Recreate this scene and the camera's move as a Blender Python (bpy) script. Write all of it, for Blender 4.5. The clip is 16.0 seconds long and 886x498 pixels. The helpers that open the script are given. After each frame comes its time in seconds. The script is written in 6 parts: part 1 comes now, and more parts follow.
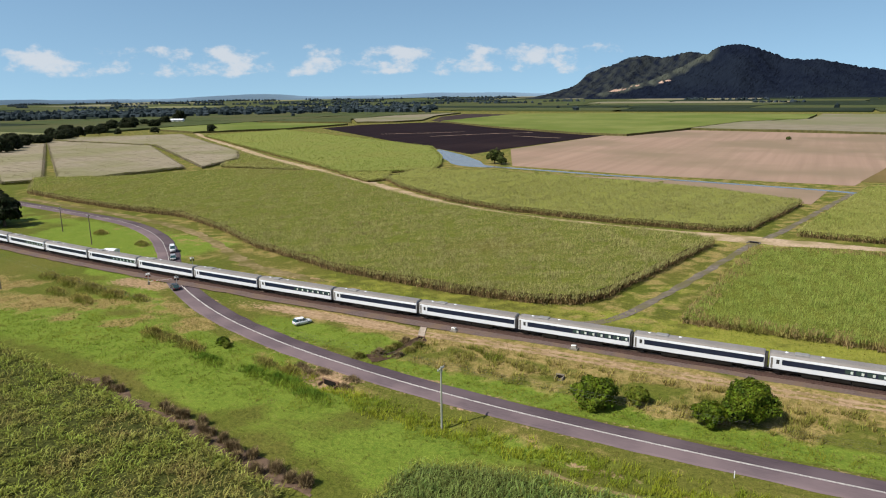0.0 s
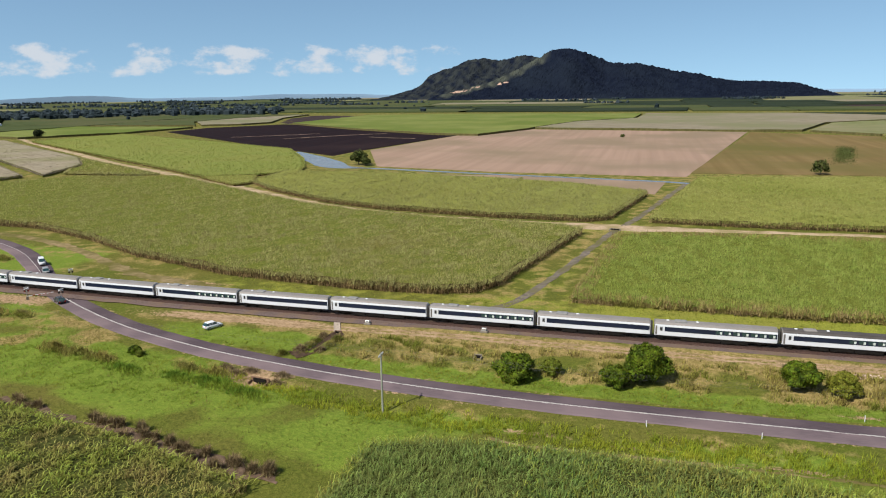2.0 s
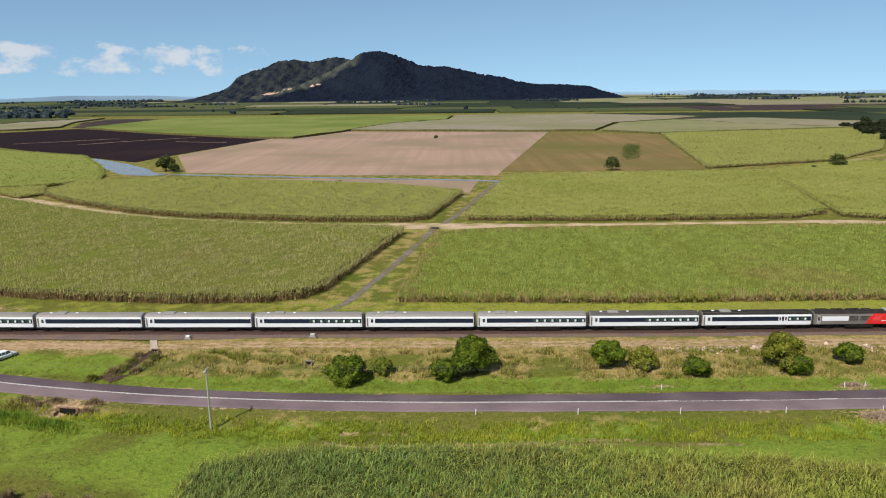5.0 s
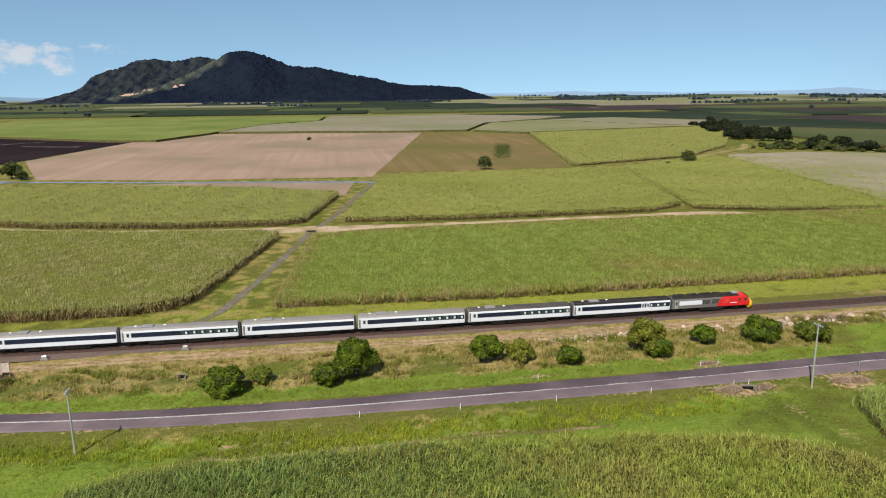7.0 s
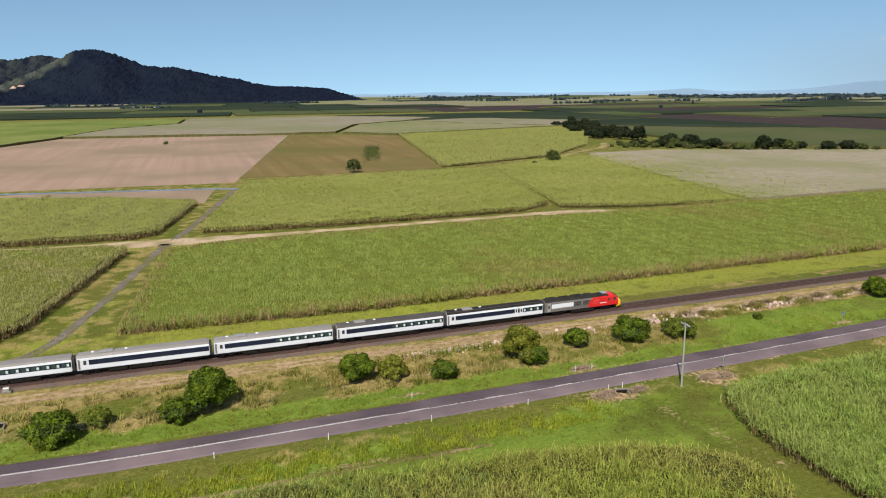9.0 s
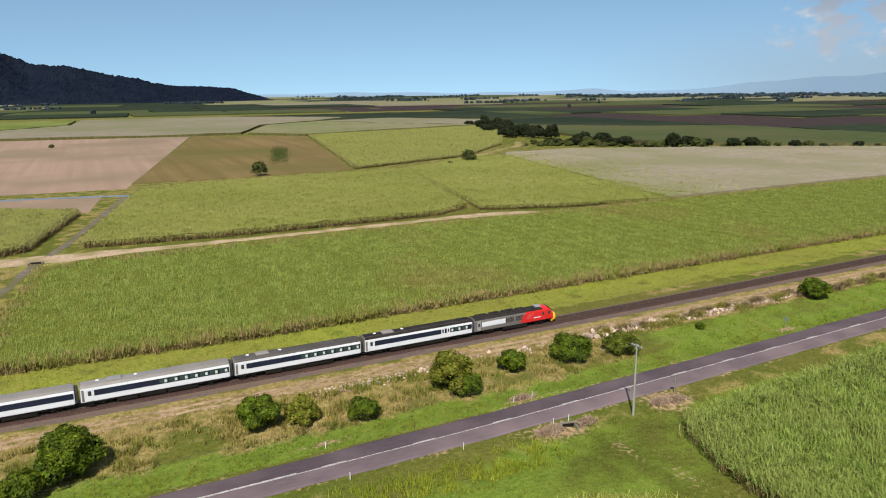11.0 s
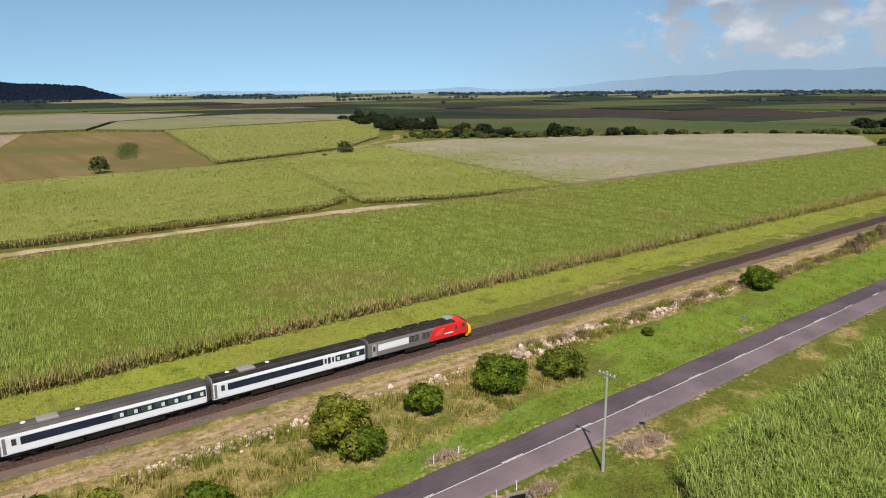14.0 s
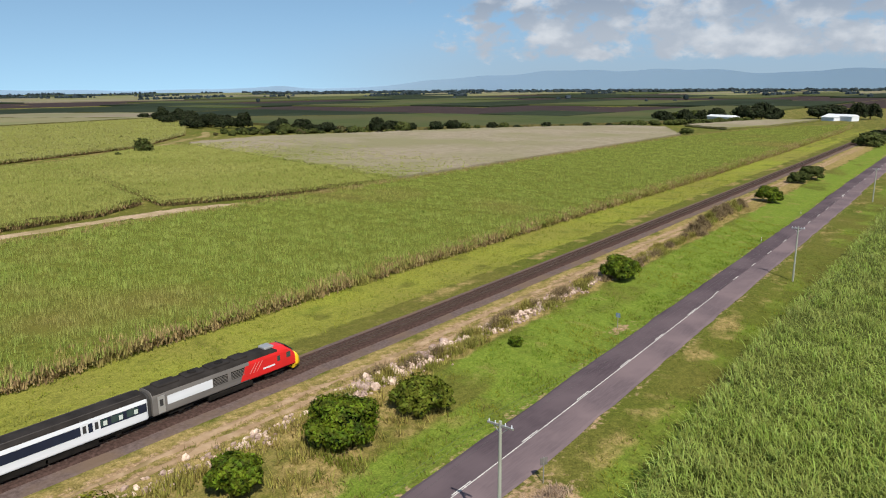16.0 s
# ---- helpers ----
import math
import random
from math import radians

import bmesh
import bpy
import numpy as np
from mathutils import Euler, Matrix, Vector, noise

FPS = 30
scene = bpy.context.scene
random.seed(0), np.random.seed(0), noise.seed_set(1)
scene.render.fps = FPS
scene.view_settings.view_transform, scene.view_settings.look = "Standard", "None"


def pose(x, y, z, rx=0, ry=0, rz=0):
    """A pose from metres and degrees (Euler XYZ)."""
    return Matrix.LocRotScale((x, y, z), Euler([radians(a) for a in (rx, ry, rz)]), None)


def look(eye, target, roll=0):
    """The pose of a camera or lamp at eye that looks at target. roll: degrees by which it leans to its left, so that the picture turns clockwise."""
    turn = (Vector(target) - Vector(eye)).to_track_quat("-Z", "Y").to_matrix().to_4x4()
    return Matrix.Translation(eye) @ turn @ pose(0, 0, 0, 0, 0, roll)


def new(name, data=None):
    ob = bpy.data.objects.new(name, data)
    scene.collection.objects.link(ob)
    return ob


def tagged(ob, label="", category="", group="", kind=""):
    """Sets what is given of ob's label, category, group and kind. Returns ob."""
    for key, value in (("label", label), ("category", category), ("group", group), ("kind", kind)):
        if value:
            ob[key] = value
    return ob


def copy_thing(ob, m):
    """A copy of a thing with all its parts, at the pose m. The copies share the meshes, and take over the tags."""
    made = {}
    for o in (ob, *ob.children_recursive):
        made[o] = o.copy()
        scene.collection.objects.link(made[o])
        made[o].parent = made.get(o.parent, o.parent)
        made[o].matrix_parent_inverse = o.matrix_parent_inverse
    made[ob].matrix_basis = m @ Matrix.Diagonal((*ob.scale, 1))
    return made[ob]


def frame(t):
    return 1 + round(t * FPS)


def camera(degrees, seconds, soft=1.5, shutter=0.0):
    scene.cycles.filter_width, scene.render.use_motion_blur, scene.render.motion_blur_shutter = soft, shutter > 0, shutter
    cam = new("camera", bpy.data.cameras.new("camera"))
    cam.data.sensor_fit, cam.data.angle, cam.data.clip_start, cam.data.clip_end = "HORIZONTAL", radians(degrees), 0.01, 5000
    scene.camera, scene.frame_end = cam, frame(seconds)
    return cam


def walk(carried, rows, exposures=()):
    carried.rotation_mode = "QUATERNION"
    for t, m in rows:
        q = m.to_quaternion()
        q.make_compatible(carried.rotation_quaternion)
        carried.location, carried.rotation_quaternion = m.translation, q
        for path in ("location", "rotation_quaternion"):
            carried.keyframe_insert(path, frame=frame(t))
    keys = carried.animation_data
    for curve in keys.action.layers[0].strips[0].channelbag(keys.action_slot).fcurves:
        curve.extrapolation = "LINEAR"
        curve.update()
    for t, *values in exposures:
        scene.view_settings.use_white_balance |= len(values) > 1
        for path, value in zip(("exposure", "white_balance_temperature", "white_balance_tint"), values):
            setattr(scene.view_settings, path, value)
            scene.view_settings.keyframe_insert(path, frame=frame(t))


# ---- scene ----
cam = camera(63.8, 16.0, soft=1.1)
PATH = [
    (0, (-0.128, 1.07, 50.769), (-1.054, 2.788, 50.332), -0.8),
    (0.5, (-3.771, -3.441, 50.897), (-4.627, -1.687, 50.46), -0.8),
    (1, (-6.227, -7.548, 51.199), (-6.985, -5.75, 50.761), -0.8),
    (1.5, (-8.062, -9.971, 51.148), (-8.704, -8.128, 50.709), -0.8),
    (2, (-9.028, -11.368, 51.268), (-9.564, -9.492, 50.829), -0.8),
    (2.5, (-9.406, -11.747, 51.299), (-9.844, -9.846, 50.86), -0.7),
    (3, (-9.649, -11.893, 51.34), (-10.008, -9.975, 50.901), -0.7),
    (3.5, (-9.637, -11.976, 51.458), (-9.921, -10.046, 51.019), -0.6),
    (4, (-9.673, -11.99, 51.492), (-9.878, -10.05, 51.053), -0.6),
    (6.5, (-9.561, -12.498, 51.553), (-9.353, -10.558, 51.113), -0.5),
    (7, (-9.557, -12.463, 51.544), (-9.261, -10.534, 51.104), -0.5),
    (7.5, (-9.345, -11.69, 51.549), (-8.96, -9.777, 51.108), -0.5),
    (8, (-8.661, -10.075, 51.537), (-8.188, -8.183, 51.097), -0.5),
    (8.5, (-7.447, -7.729, 51.536), (-6.889, -5.86, 51.095), -0.5),
    (9, (-6.008, -4.504, 51.556), (-5.373, -2.659, 51.116), -0.5),
    (9.5, (-4.472, -0.548, 51.527), (-3.759, 1.267, 51.086), -0.5),
    (10, (-2.931, 3.706, 51.491), (-2.139, 5.488, 51.049), -0.5),
    (12.5, (6.189, 29.354, 45.397), (7.075, 31.092, 44.955), -0.5),
    (13, (9.004, 34.913, 43.845), (9.931, 36.629, 43.402), -0.5),
    (13.5, (12.063, 40.198, 42.691), (13.09, 41.856, 42.248), -0.5),
    (14, (15.585, 45.321, 41.603), (16.733, 46.898, 41.158), -0.5),
    (14.5, (19.43, 50.249, 40.347), (20.686, 51.74, 39.901), -0.5),
    (15, (23.603, 55.206, 38.843), (24.962, 56.605, 38.397), -0.4),
    (15.5, (27.546, 59.988, 37.514), (28.999, 61.288, 37.066), -0.4),
    (16, (31.599, 64.924, 36.011), (33.099, 66.168, 35.563), -0.4),
]
walk(cam, [(t, look(eye, target, roll)) for t, eye, target, roll in PATH])
SUN_AZ, SUN_EL = 213.5, 50.0          # degrees, clockwise from +y, and above the horizon


# ---- light ----
def make_world():
    world = bpy.data.worlds.new("sky")
    scene.world = world
    world.use_nodes = True
    nt = world.node_tree
    n, l = nt.nodes, nt.links
    n.clear()
    out = n.new("ShaderNodeOutputWorld")
    bg = n.new("ShaderNodeBackground")
    sky = n.new("ShaderNodeTexSky")
    sky.sky_type = "NISHITA"
    sky.sun_disc = False
    sky.sun_elevation, sky.sun_rotation = radians(SUN_EL), radians(SUN_AZ)
    sky.altitude, sky.air_density, sky.dust_density, sky.ozone_density = 50, 1.0, 0.3, 2.5
    bg.inputs["Strength"].default_value = SKY
    # cumulus: noise on the sky vault, flattened towards the horizon
    tc = n.new("ShaderNodeTexCoord")
    sep = n.new("ShaderNodeSeparateXYZ")
    l.new(tc.outputs["Generated"], sep.inputs[0])

    def m(op, a, b=None, c=None, clamp=False):
        k = n.new("ShaderNodeMath")
        k.operation, k.use_clamp = op, clamp
        for s, v in enumerate((a, b, c)):
            if v is None:
                continue
            if isinstance(v, (int, float)):
                k.inputs[s].default_value = v
            else:
                l.new(v, k.inputs[s])
        return k.outputs[0]

    def ramp(v, a, b):
        k = n.new("ShaderNodeMapRange")
        k.interpolation_type = "SMOOTHSTEP"
        l.new(v, k.inputs["Value"])
        k.inputs["From Min"].default_value, k.inputs["From Max"].default_value = a, b
        return k.outputs[0]

    lift = n.new("ShaderNodeCombineXYZ")
    l.new(sep.outputs["X"], lift.inputs[0])
    l.new(sep.outputs["Y"], lift.inputs[1])
    l.new(m("ADD", m("MULTIPLY", sep.outputs["Z"], 1.05), 0.185), lift.inputs[2])
    l.new(lift.outputs[0], sky.inputs["Vector"])
    az = m("ARCTAN2", sep.outputs["X"], sep.outputs["Y"])          # clockwise from +y
    el = m("ARCSINE", sep.outputs["Z"])
    vec = n.new("ShaderNodeCombineXYZ")
    l.new(m("MULTIPLY", az, 9.0), vec.inputs[0])
    l.new(m("MULTIPLY", el, 15.0), vec.inputs[1])
    big = n.new("ShaderNodeTexNoise")
    big.inputs["Scale"].default_value, big.inputs["Detail"].default_value, big.inputs["Roughness"].default_value = 2.1, 8.0, 0.60
    l.new(vec.outputs[0], big.inputs["Vector"])
    # two banks: low fair-weather heaps in the north-west, a large bank in the east
    west = m("MULTIPLY", ramp(az, -0.10, -0.34), m("MULTIPLY", ramp(el, 0.008, 0.026), ramp(el, 0.080, 0.048)))
    east = m("MULTIPLY", ramp(az, 0.62, 1.06), ramp(el, 0.004, 0.045))
    bank = m("MAXIMUM", m("MULTIPLY", west, 0.97), m("MULTIPLY", east, 1.24))
    bank = m("MAXIMUM", bank, m("MULTIPLY", ramp(el, 0.08, 0.12), 0.28))
    dens = m("ADD", big.outputs["Fac"], m("MULTIPLY", m("SUBTRACT", bank, 1.0), 0.42))
    cover = ramp(dens, 0.43, 0.60)
    grey = n.new("ShaderNodeTexNoise")
    grey.inputs["Scale"].default_value, grey.inputs["Detail"].default_value = 1.9, 5.0
    off = n.new("ShaderNodeVectorMath")
    off.inputs[1].default_value = (3.7, 0.55, 2.0)
    l.new(vec.outputs[0], off.inputs[0])
    l.new(off.outputs[0], grey.inputs["Vector"])
    thick = ramp(grey.outputs["Fac"], 0.30, 0.58)
    shade = n.new("ShaderNodeMix")
    shade.data_type = "RGBA"
    shade.inputs[6].default_value, shade.inputs[7].default_value = (CLOUD * 1.02, CLOUD * 1.06, CLOUD * 1.12, 1), (CLOUD * 0.42, CLOUD * 0.51, CLOUD * 0.65, 1)
    l.new(m("MULTIPLY", m("MULTIPLY", thick, ramp(az, 0.5, 0.9)), m("ADD", m("MULTIPLY", ramp(el, 0.055, 0.125), 0.40), 0.60)), shade.inputs[0])
    mix = n.new("ShaderNodeMix")
    mix.data_type = "RGBA"
    l.new(m("MULTIPLY", cover, m("ADD", m("MULTIPLY", ramp(az, 0.4, 0.9), 0.10), 0.80)), mix.inputs[0])
    tint = n.new("ShaderNodeMix")
    tint.data_type, tint.blend_type = "RGBA", "MULTIPLY"
    tint.inputs[0].default_value, tint.inputs[7].default_value = 1.0, (1.07, 1.13, 1.02, 1)
    l.new(sky.outputs[0], tint.inputs[6])
    haze = n.new("ShaderNodeMix")                                  # rain haze low under the eastern bank
    haze.data_type = "RGBA"
    haze.inputs[7].default_value = (CLOUD * 0.52, CLOUD * 0.66, CLOUD * 0.80, 1)
    l.new(m("MULTIPLY", m("MULTIPLY", ramp(az, 0.55, 1.05), ramp(el, 0.10, 0.01)), 0.75), haze.inputs[0])
    l.new(tint.outputs[2], haze.inputs[6])
    l.new(haze.outputs[2], mix.inputs[6])
    l.new(shade.outputs[2], mix.inputs[7])
    l.new(mix.outputs[2], bg.inputs["Color"])
    l.new(bg.outputs[0], out.inputs[0])


SKY, CLOUD = 0.097, 4.85
make_world()
sun = new("sun", bpy.data.lights.new("sun", "SUN"))
sun.data.energy, sun.data.angle, sun.data.color = 5.0, radians(0.53), (1.0, 0.905, 0.775)
_az, _el = radians(SUN_AZ), radians(SUN_EL)
sun.matrix_world = look((900 * math.sin(_az) * math.cos(_el), 900 * math.cos(_az) * math.cos(_el), 900 * math.sin(_el)), (0, 0, 0))
scene.view_settings.exposure = 0.55


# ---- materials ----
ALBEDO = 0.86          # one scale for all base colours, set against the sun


def mat(name, a, b, scale=1.0, c=None, far=0.05, rough=0.9, bump=0.0, metal=0.0, island=0.0, leaf=0.0, stretch=(1, 1, 1), detail=5.0, obj=0.0, spec=0.3, far_lo=0.42, far_hi=0.62, rot=0.0):
    """a, b: base colours mixed by fine noise; c: a third in large patches; island, obj: tone change from piece to piece."""
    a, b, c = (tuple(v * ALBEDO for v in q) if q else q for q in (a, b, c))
    k = bpy.data.materials.new(name)
    k.use_nodes = True
    nt = k.node_tree
    n, l = nt.nodes, nt.links
    p = n["Principled BSDF"]
    tc = n.new("ShaderNodeTexCoord")
    mp = n.new("ShaderNodeMapping")
    mp.inputs["Scale"].default_value, mp.inputs["Rotation"].default_value = stretch, (0, 0, radians(rot))
    l.new(tc.outputs["Object"], mp.inputs[0])
    no = n.new("ShaderNodeTexNoise")
    no.inputs["Scale"].default_value, no.inputs["Detail"].default_value = scale, detail
    l.new(mp.outputs[0], no.inputs["Vector"])
    mr = n.new("ShaderNodeMapRange")
    mr.inputs["From Min"].default_value, mr.inputs["From Max"].default_value = 0.33, 0.67
    l.new(no.outputs["Fac"], mr.inputs["Value"])

    def mix(fac, x, y):
        q = n.new("ShaderNodeMix")
        q.data_type = "RGBA"
        l.new(fac, q.inputs[0])
        for s, v in ((6, x), (7, y)):
            if isinstance(v, tuple):
                q.inputs[s].default_value = (*v, 1)
            else:
                l.new(v, q.inputs[s])
        return q.outputs[2]

    col = mix(mr.outputs[0], a, b)
    if c:
        n2 = n.new("ShaderNodeTexNoise")
        n2.inputs["Scale"].default_value, n2.inputs["Detail"].default_value = far, 4.0
        l.new(tc.outputs["Object"], n2.inputs["Vector"])
        m2 = n.new("ShaderNodeMapRange")
        m2.inputs["From Min"].default_value, m2.inputs["From Max"].default_value = far_lo, far_hi
        l.new(n2.outputs["Fac"], m2.inputs["Value"])
        col = mix(m2.outputs[0], col, c)
    for amount, node, socket in ((island, "ShaderNodeNewGeometry", "Random Per Island"), (obj, "ShaderNodeObjectInfo", "Random")):
        if amount:
            g = n.new(node)
            hs = n.new("ShaderNodeHueSaturation")
            v = n.new("ShaderNodeMapRange")
            v.inputs["To Min"].default_value, v.inputs["To Max"].default_value = 1 - amount, 1 + amount
            h = n.new("ShaderNodeMapRange")
            h.inputs["To Min"].default_value, h.inputs["To Max"].default_value = 0.5 - amount * 0.05, 0.5 + amount * 0.03
            l.new(g.outputs[socket], v.inputs["Value"])
            l.new(g.outputs[socket], h.inputs["Value"])
            l.new(v.outputs[0], hs.inputs["Value"])
            l.new(h.outputs[0], hs.inputs["Hue"])
            l.new(col, hs.inputs["Color"])
            col = hs.outputs[0]
    l.new(col, p.inputs["Base Color"])
    p.inputs["Roughness"].default_value, p.inputs["Metallic"].default_value = rough, metal
    p.inputs["Specular IOR Level"].default_value = 0.04 if rough >= 0.9 else 0.12 if leaf else spec
    if bump:
        bp = n.new("ShaderNodeBump")
        bp.inputs["Strength"].default_value, bp.inputs["Distance"].default_value = 1.0, bump
        l.new(no.outputs["Fac"], bp.inputs["Height"])
        l.new(bp.outputs[0], p.inputs["Normal"])
    if leaf:
        tr = n.new("ShaderNodeBsdfTranslucent")
        l.new(col, tr.inputs[0])
        ms = n.new("ShaderNodeMixShader")
        ms.inputs[0].default_value = leaf
        l.new(p.outputs[0], ms.inputs[1])
        l.new(tr.outputs[0], ms.inputs[2])
        l.new(ms.outputs[0], n["Material Output"].inputs[0])
    return k


def plain(name, c, rough=0.4, metal=0.0, spec=0.5, dirt=0.12, scale=1.5):
    d = tuple(v * (1 - dirt) for v in c)
    return mat(name, c, d, scale=scale, rough=rough, metal=metal, spec=spec)


def ground_material():
    """Grass sheet: a point attribute tells dry grass, bare earth and lush growth apart."""
    k = bpy.data.materials.new("grassland")
    k.use_nodes = True
    nt = k.node_tree
    n, l = nt.nodes, nt.links
    p = n["Principled BSDF"]
    p.inputs["Roughness"].default_value, p.inputs["Specular IOR Level"].default_value = 0.95, 0.05
    at = n.new("ShaderNodeAttribute")
    at.attribute_name = "zones"
    sep = n.new("ShaderNodeSeparateColor")
    l.new(at.outputs["Color"], sep.inputs[0])
    tc = n.new("ShaderNodeTexCoord")

    def noise_of(scale, detail=6.0, lo=0.35, hi=0.65, stretch=None):
        q = n.new("ShaderNodeTexNoise")
        q.inputs["Scale"].default_value, q.inputs["Detail"].default_value = scale, detail
        src = tc.outputs["Object"]
        if stretch:
            mp = n.new("ShaderNodeMapping")
            mp.inputs["Scale"].default_value = stretch
            l.new(src, mp.inputs[0])
            src = mp.outputs[0]
        l.new(src, q.inputs["Vector"])
        r = n.new("ShaderNodeMapRange")
        r.inputs["From Min"].default_value, r.inputs["From Max"].default_value = lo, hi
        l.new(q.outputs["Fac"], r.inputs["Value"])
        return r.outputs[0], q.outputs["Fac"]

    def mix(fac, x, y):
        q = n.new("ShaderNodeMix")
        q.data_type = "RGBA"
        l.new(fac, q.inputs[0])
        for s, v in ((6, x), (7, y)):
            if isinstance(v, tuple):
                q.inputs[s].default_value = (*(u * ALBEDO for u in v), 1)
            else:
                l.new(v, q.inputs[s])
        return q.outputs[2]

    def edge(v, nz, w=0.5):
        a = n.new("ShaderNodeMath")
        a.operation = "MULTIPLY_ADD"
        l.new(nz, a.inputs[0])
        a.inputs[1].default_value, a.inputs[2].default_value = w, -w / 2
        s = n.new("ShaderNodeMath")
        l.new(v, s.inputs[0])
        l.new(a.outputs[0], s.inputs[1])
        r = n.new("ShaderNodeMapRange")
        r.inputs["From Min"].default_value, r.inputs["From Max"].default_value = 0.3, 0.7
        l.new(s.outputs[0], r.inputs["Value"])
        return r.outputs[0]

    fine, raw = noise_of(1.4)
    mid, _ = noise_of(0.22)
    large, _ = noise_of(0.04)
    tuft, _ = noise_of(5.0, 3.0)
    base = mix(mid, mix(fine, (0.060, 0.077, 0.012), (0.106, 0.120, 0.022)), (0.085, 0.112, 0.016))
    base = mix(large, base, mix(fine, (0.094, 0.096, 0.022), (0.131, 0.126, 0.030)))
    lush = mix(fine, mix(mid, (0.090, 0.147, 0.019), (0.124, 0.176, 0.025)), (0.148, 0.198, 0.030))
    dry = mix(fine, mix(mid, (0.208, 0.160, 0.058), (0.138, 0.128, 0.033)), (0.300, 0.230, 0.098))
    bare = mix(fine, mix(mid, (0.245, 0.165, 0.095), (0.180, 0.122, 0.070)), (0.350, 0.250, 0.155))
    col = mix(edge(sep.outputs[2], mid, 0.3), base, lush)
    pale = mix(fine, mix(mid, (0.142, 0.180, 0.022), (0.196, 0.214, 0.034)), (0.228, 0.252, 0.040))
    pale = mix(large, pale, mix(fine, (0.158, 0.162, 0.034), (0.212, 0.204, 0.048)))
    col = mix(edge(at.outputs["Alpha"], mid, 0.6), col, pale)
    col = mix(edge(sep.outputs[0], mid, 0.7), col, dry)
    col = mix(edge(sep.outputs[1], fine, 0.6), col, bare)
    hs = n.new("ShaderNodeHueSaturation")
    v = n.new("ShaderNodeMapRange")
    v.inputs["To Min"].default_value, v.inputs["To Max"].default_value = 0.72, 1.22
    l.new(tuft, v.inputs["Value"])
    l.new(v.outputs[0], hs.inputs["Value"])
    l.new(col, hs.inputs["Color"])
    l.new(hs.outputs[0], p.inputs["Base Color"])
    bp = n.new("ShaderNodeBump")
    bp.inputs["Distance"].default_value = 0.22
    l.new(raw, bp.inputs["Height"])
    l.new(bp.outputs[0], p.inputs["Normal"])
    return k


M = {}
M["ground"] = ground_material()
M["asphalt"] = mat("asphalt", (0.106, 0.084, 0.095), (0.140, 0.111, 0.124), 2.5, c=(0.168, 0.131, 0.142), far=0.10, rough=0.9, bump=0.004, stretch=(0.25, 3, 1))
M["asphalt_dark"] = mat("asphalt_dark", (0.062, 0.050, 0.059), (0.088, 0.068, 0.081), 2.5, c=(0.110, 0.087, 0.099), far=0.08, rough=0.9, bump=0.004, stretch=(0.25, 3, 1))
M["paint_line"] = mat("road_paint", (0.558, 0.558, 0.540), (0.378, 0.378, 0.369), 2.0, rough=0.7)
M["earth"] = mat("earth", (0.3108, 0.2328, 0.1586), (0.4488, 0.3540, 0.2550), 0.9, c=(0.2424, 0.1992, 0.1049), far=0.12, rough=1, bump=0.05)
M["earth_rut"] = mat("earth_rut", (0.260, 0.180, 0.110), (0.370, 0.275, 0.180), 0.7, c=(0.170, 0.130, 0.062), far=0.16, rough=1, bump=0.03, far_lo=0.5, far_hi=0.65)
M["headland"] = mat("worn_headland", (0.150, 0.118, 0.052), (0.255, 0.200, 0.115), 0.5, c=(0.105, 0.098, 0.030), far=0.10, rough=1, bump=0.03)
M["headland_pale"] = mat("dry_headland", (0.215, 0.165, 0.080), (0.330, 0.265, 0.145), 0.25, c=(0.165, 0.150, 0.050), far=0.05, rough=1, bump=0.03)
M["red_earth"] = mat("red_earth", (0.120, 0.075, 0.052), (0.230, 0.155, 0.110), 1.2, rough=1, bump=0.1)
M["gully_mud"] = mat("gully_mud", (0.045, 0.030, 0.021), (0.090, 0.062, 0.044), 0.9, rough=1, bump=0.1)
M["ballast"] = mat("ballast", (0.085, 0.064, 0.060), (0.140, 0.108, 0.102), 3.0, c=(0.135, 0.098, 0.075), far=0.2, rough=1, bump=0.06)
M["ballast_dark"] = mat("ballast_dark", (0.036, 0.023, 0.020), (0.078, 0.050, 0.044), 3.0, rough=1, bump=0.06)
M["sleeper"] = mat("sleeper", (0.050, 0.037, 0.032), (0.084, 0.064, 0.056), 2.0, rough=0.95)
M["rail"] = mat("rail_steel", (0.10, 0.070, 0.055), (0.16, 0.12, 0.10), 4.0, rough=0.55, metal=0.6)
M["water"] = mat("water", (0.150, 0.150, 0.140), (0.180, 0.178, 0.168), 0.3, rough=0.22, bump=0.006, spec=0.5)
M["ditch"] = mat("ditch_mud", (0.095, 0.085, 0.076), (0.200, 0.172, 0.145), 0.6, c=(0.120, 0.110, 0.060), far=0.15, rough=0.9, bump=0.05)
M["fallow"] = mat("fallow_earth", (0.250, 0.178, 0.138), (0.298, 0.214, 0.166), 0.10, c=(0.205, 0.160, 0.114), far=0.010, rough=1, bump=0.3, stretch=(1.6, 0.03, 1), rot=11)
M["ploughed"] = mat("ploughed_earth", (0.0109, 0.0067, 0.0085), (0.0179, 0.0109, 0.0128), 0.10, c=(0.0263, 0.0164, 0.0170), far=0.006, rough=1, bump=0.3, stretch=(1.6, 0.03, 1), rot=11, far_lo=0.55, far_hi=0.75)
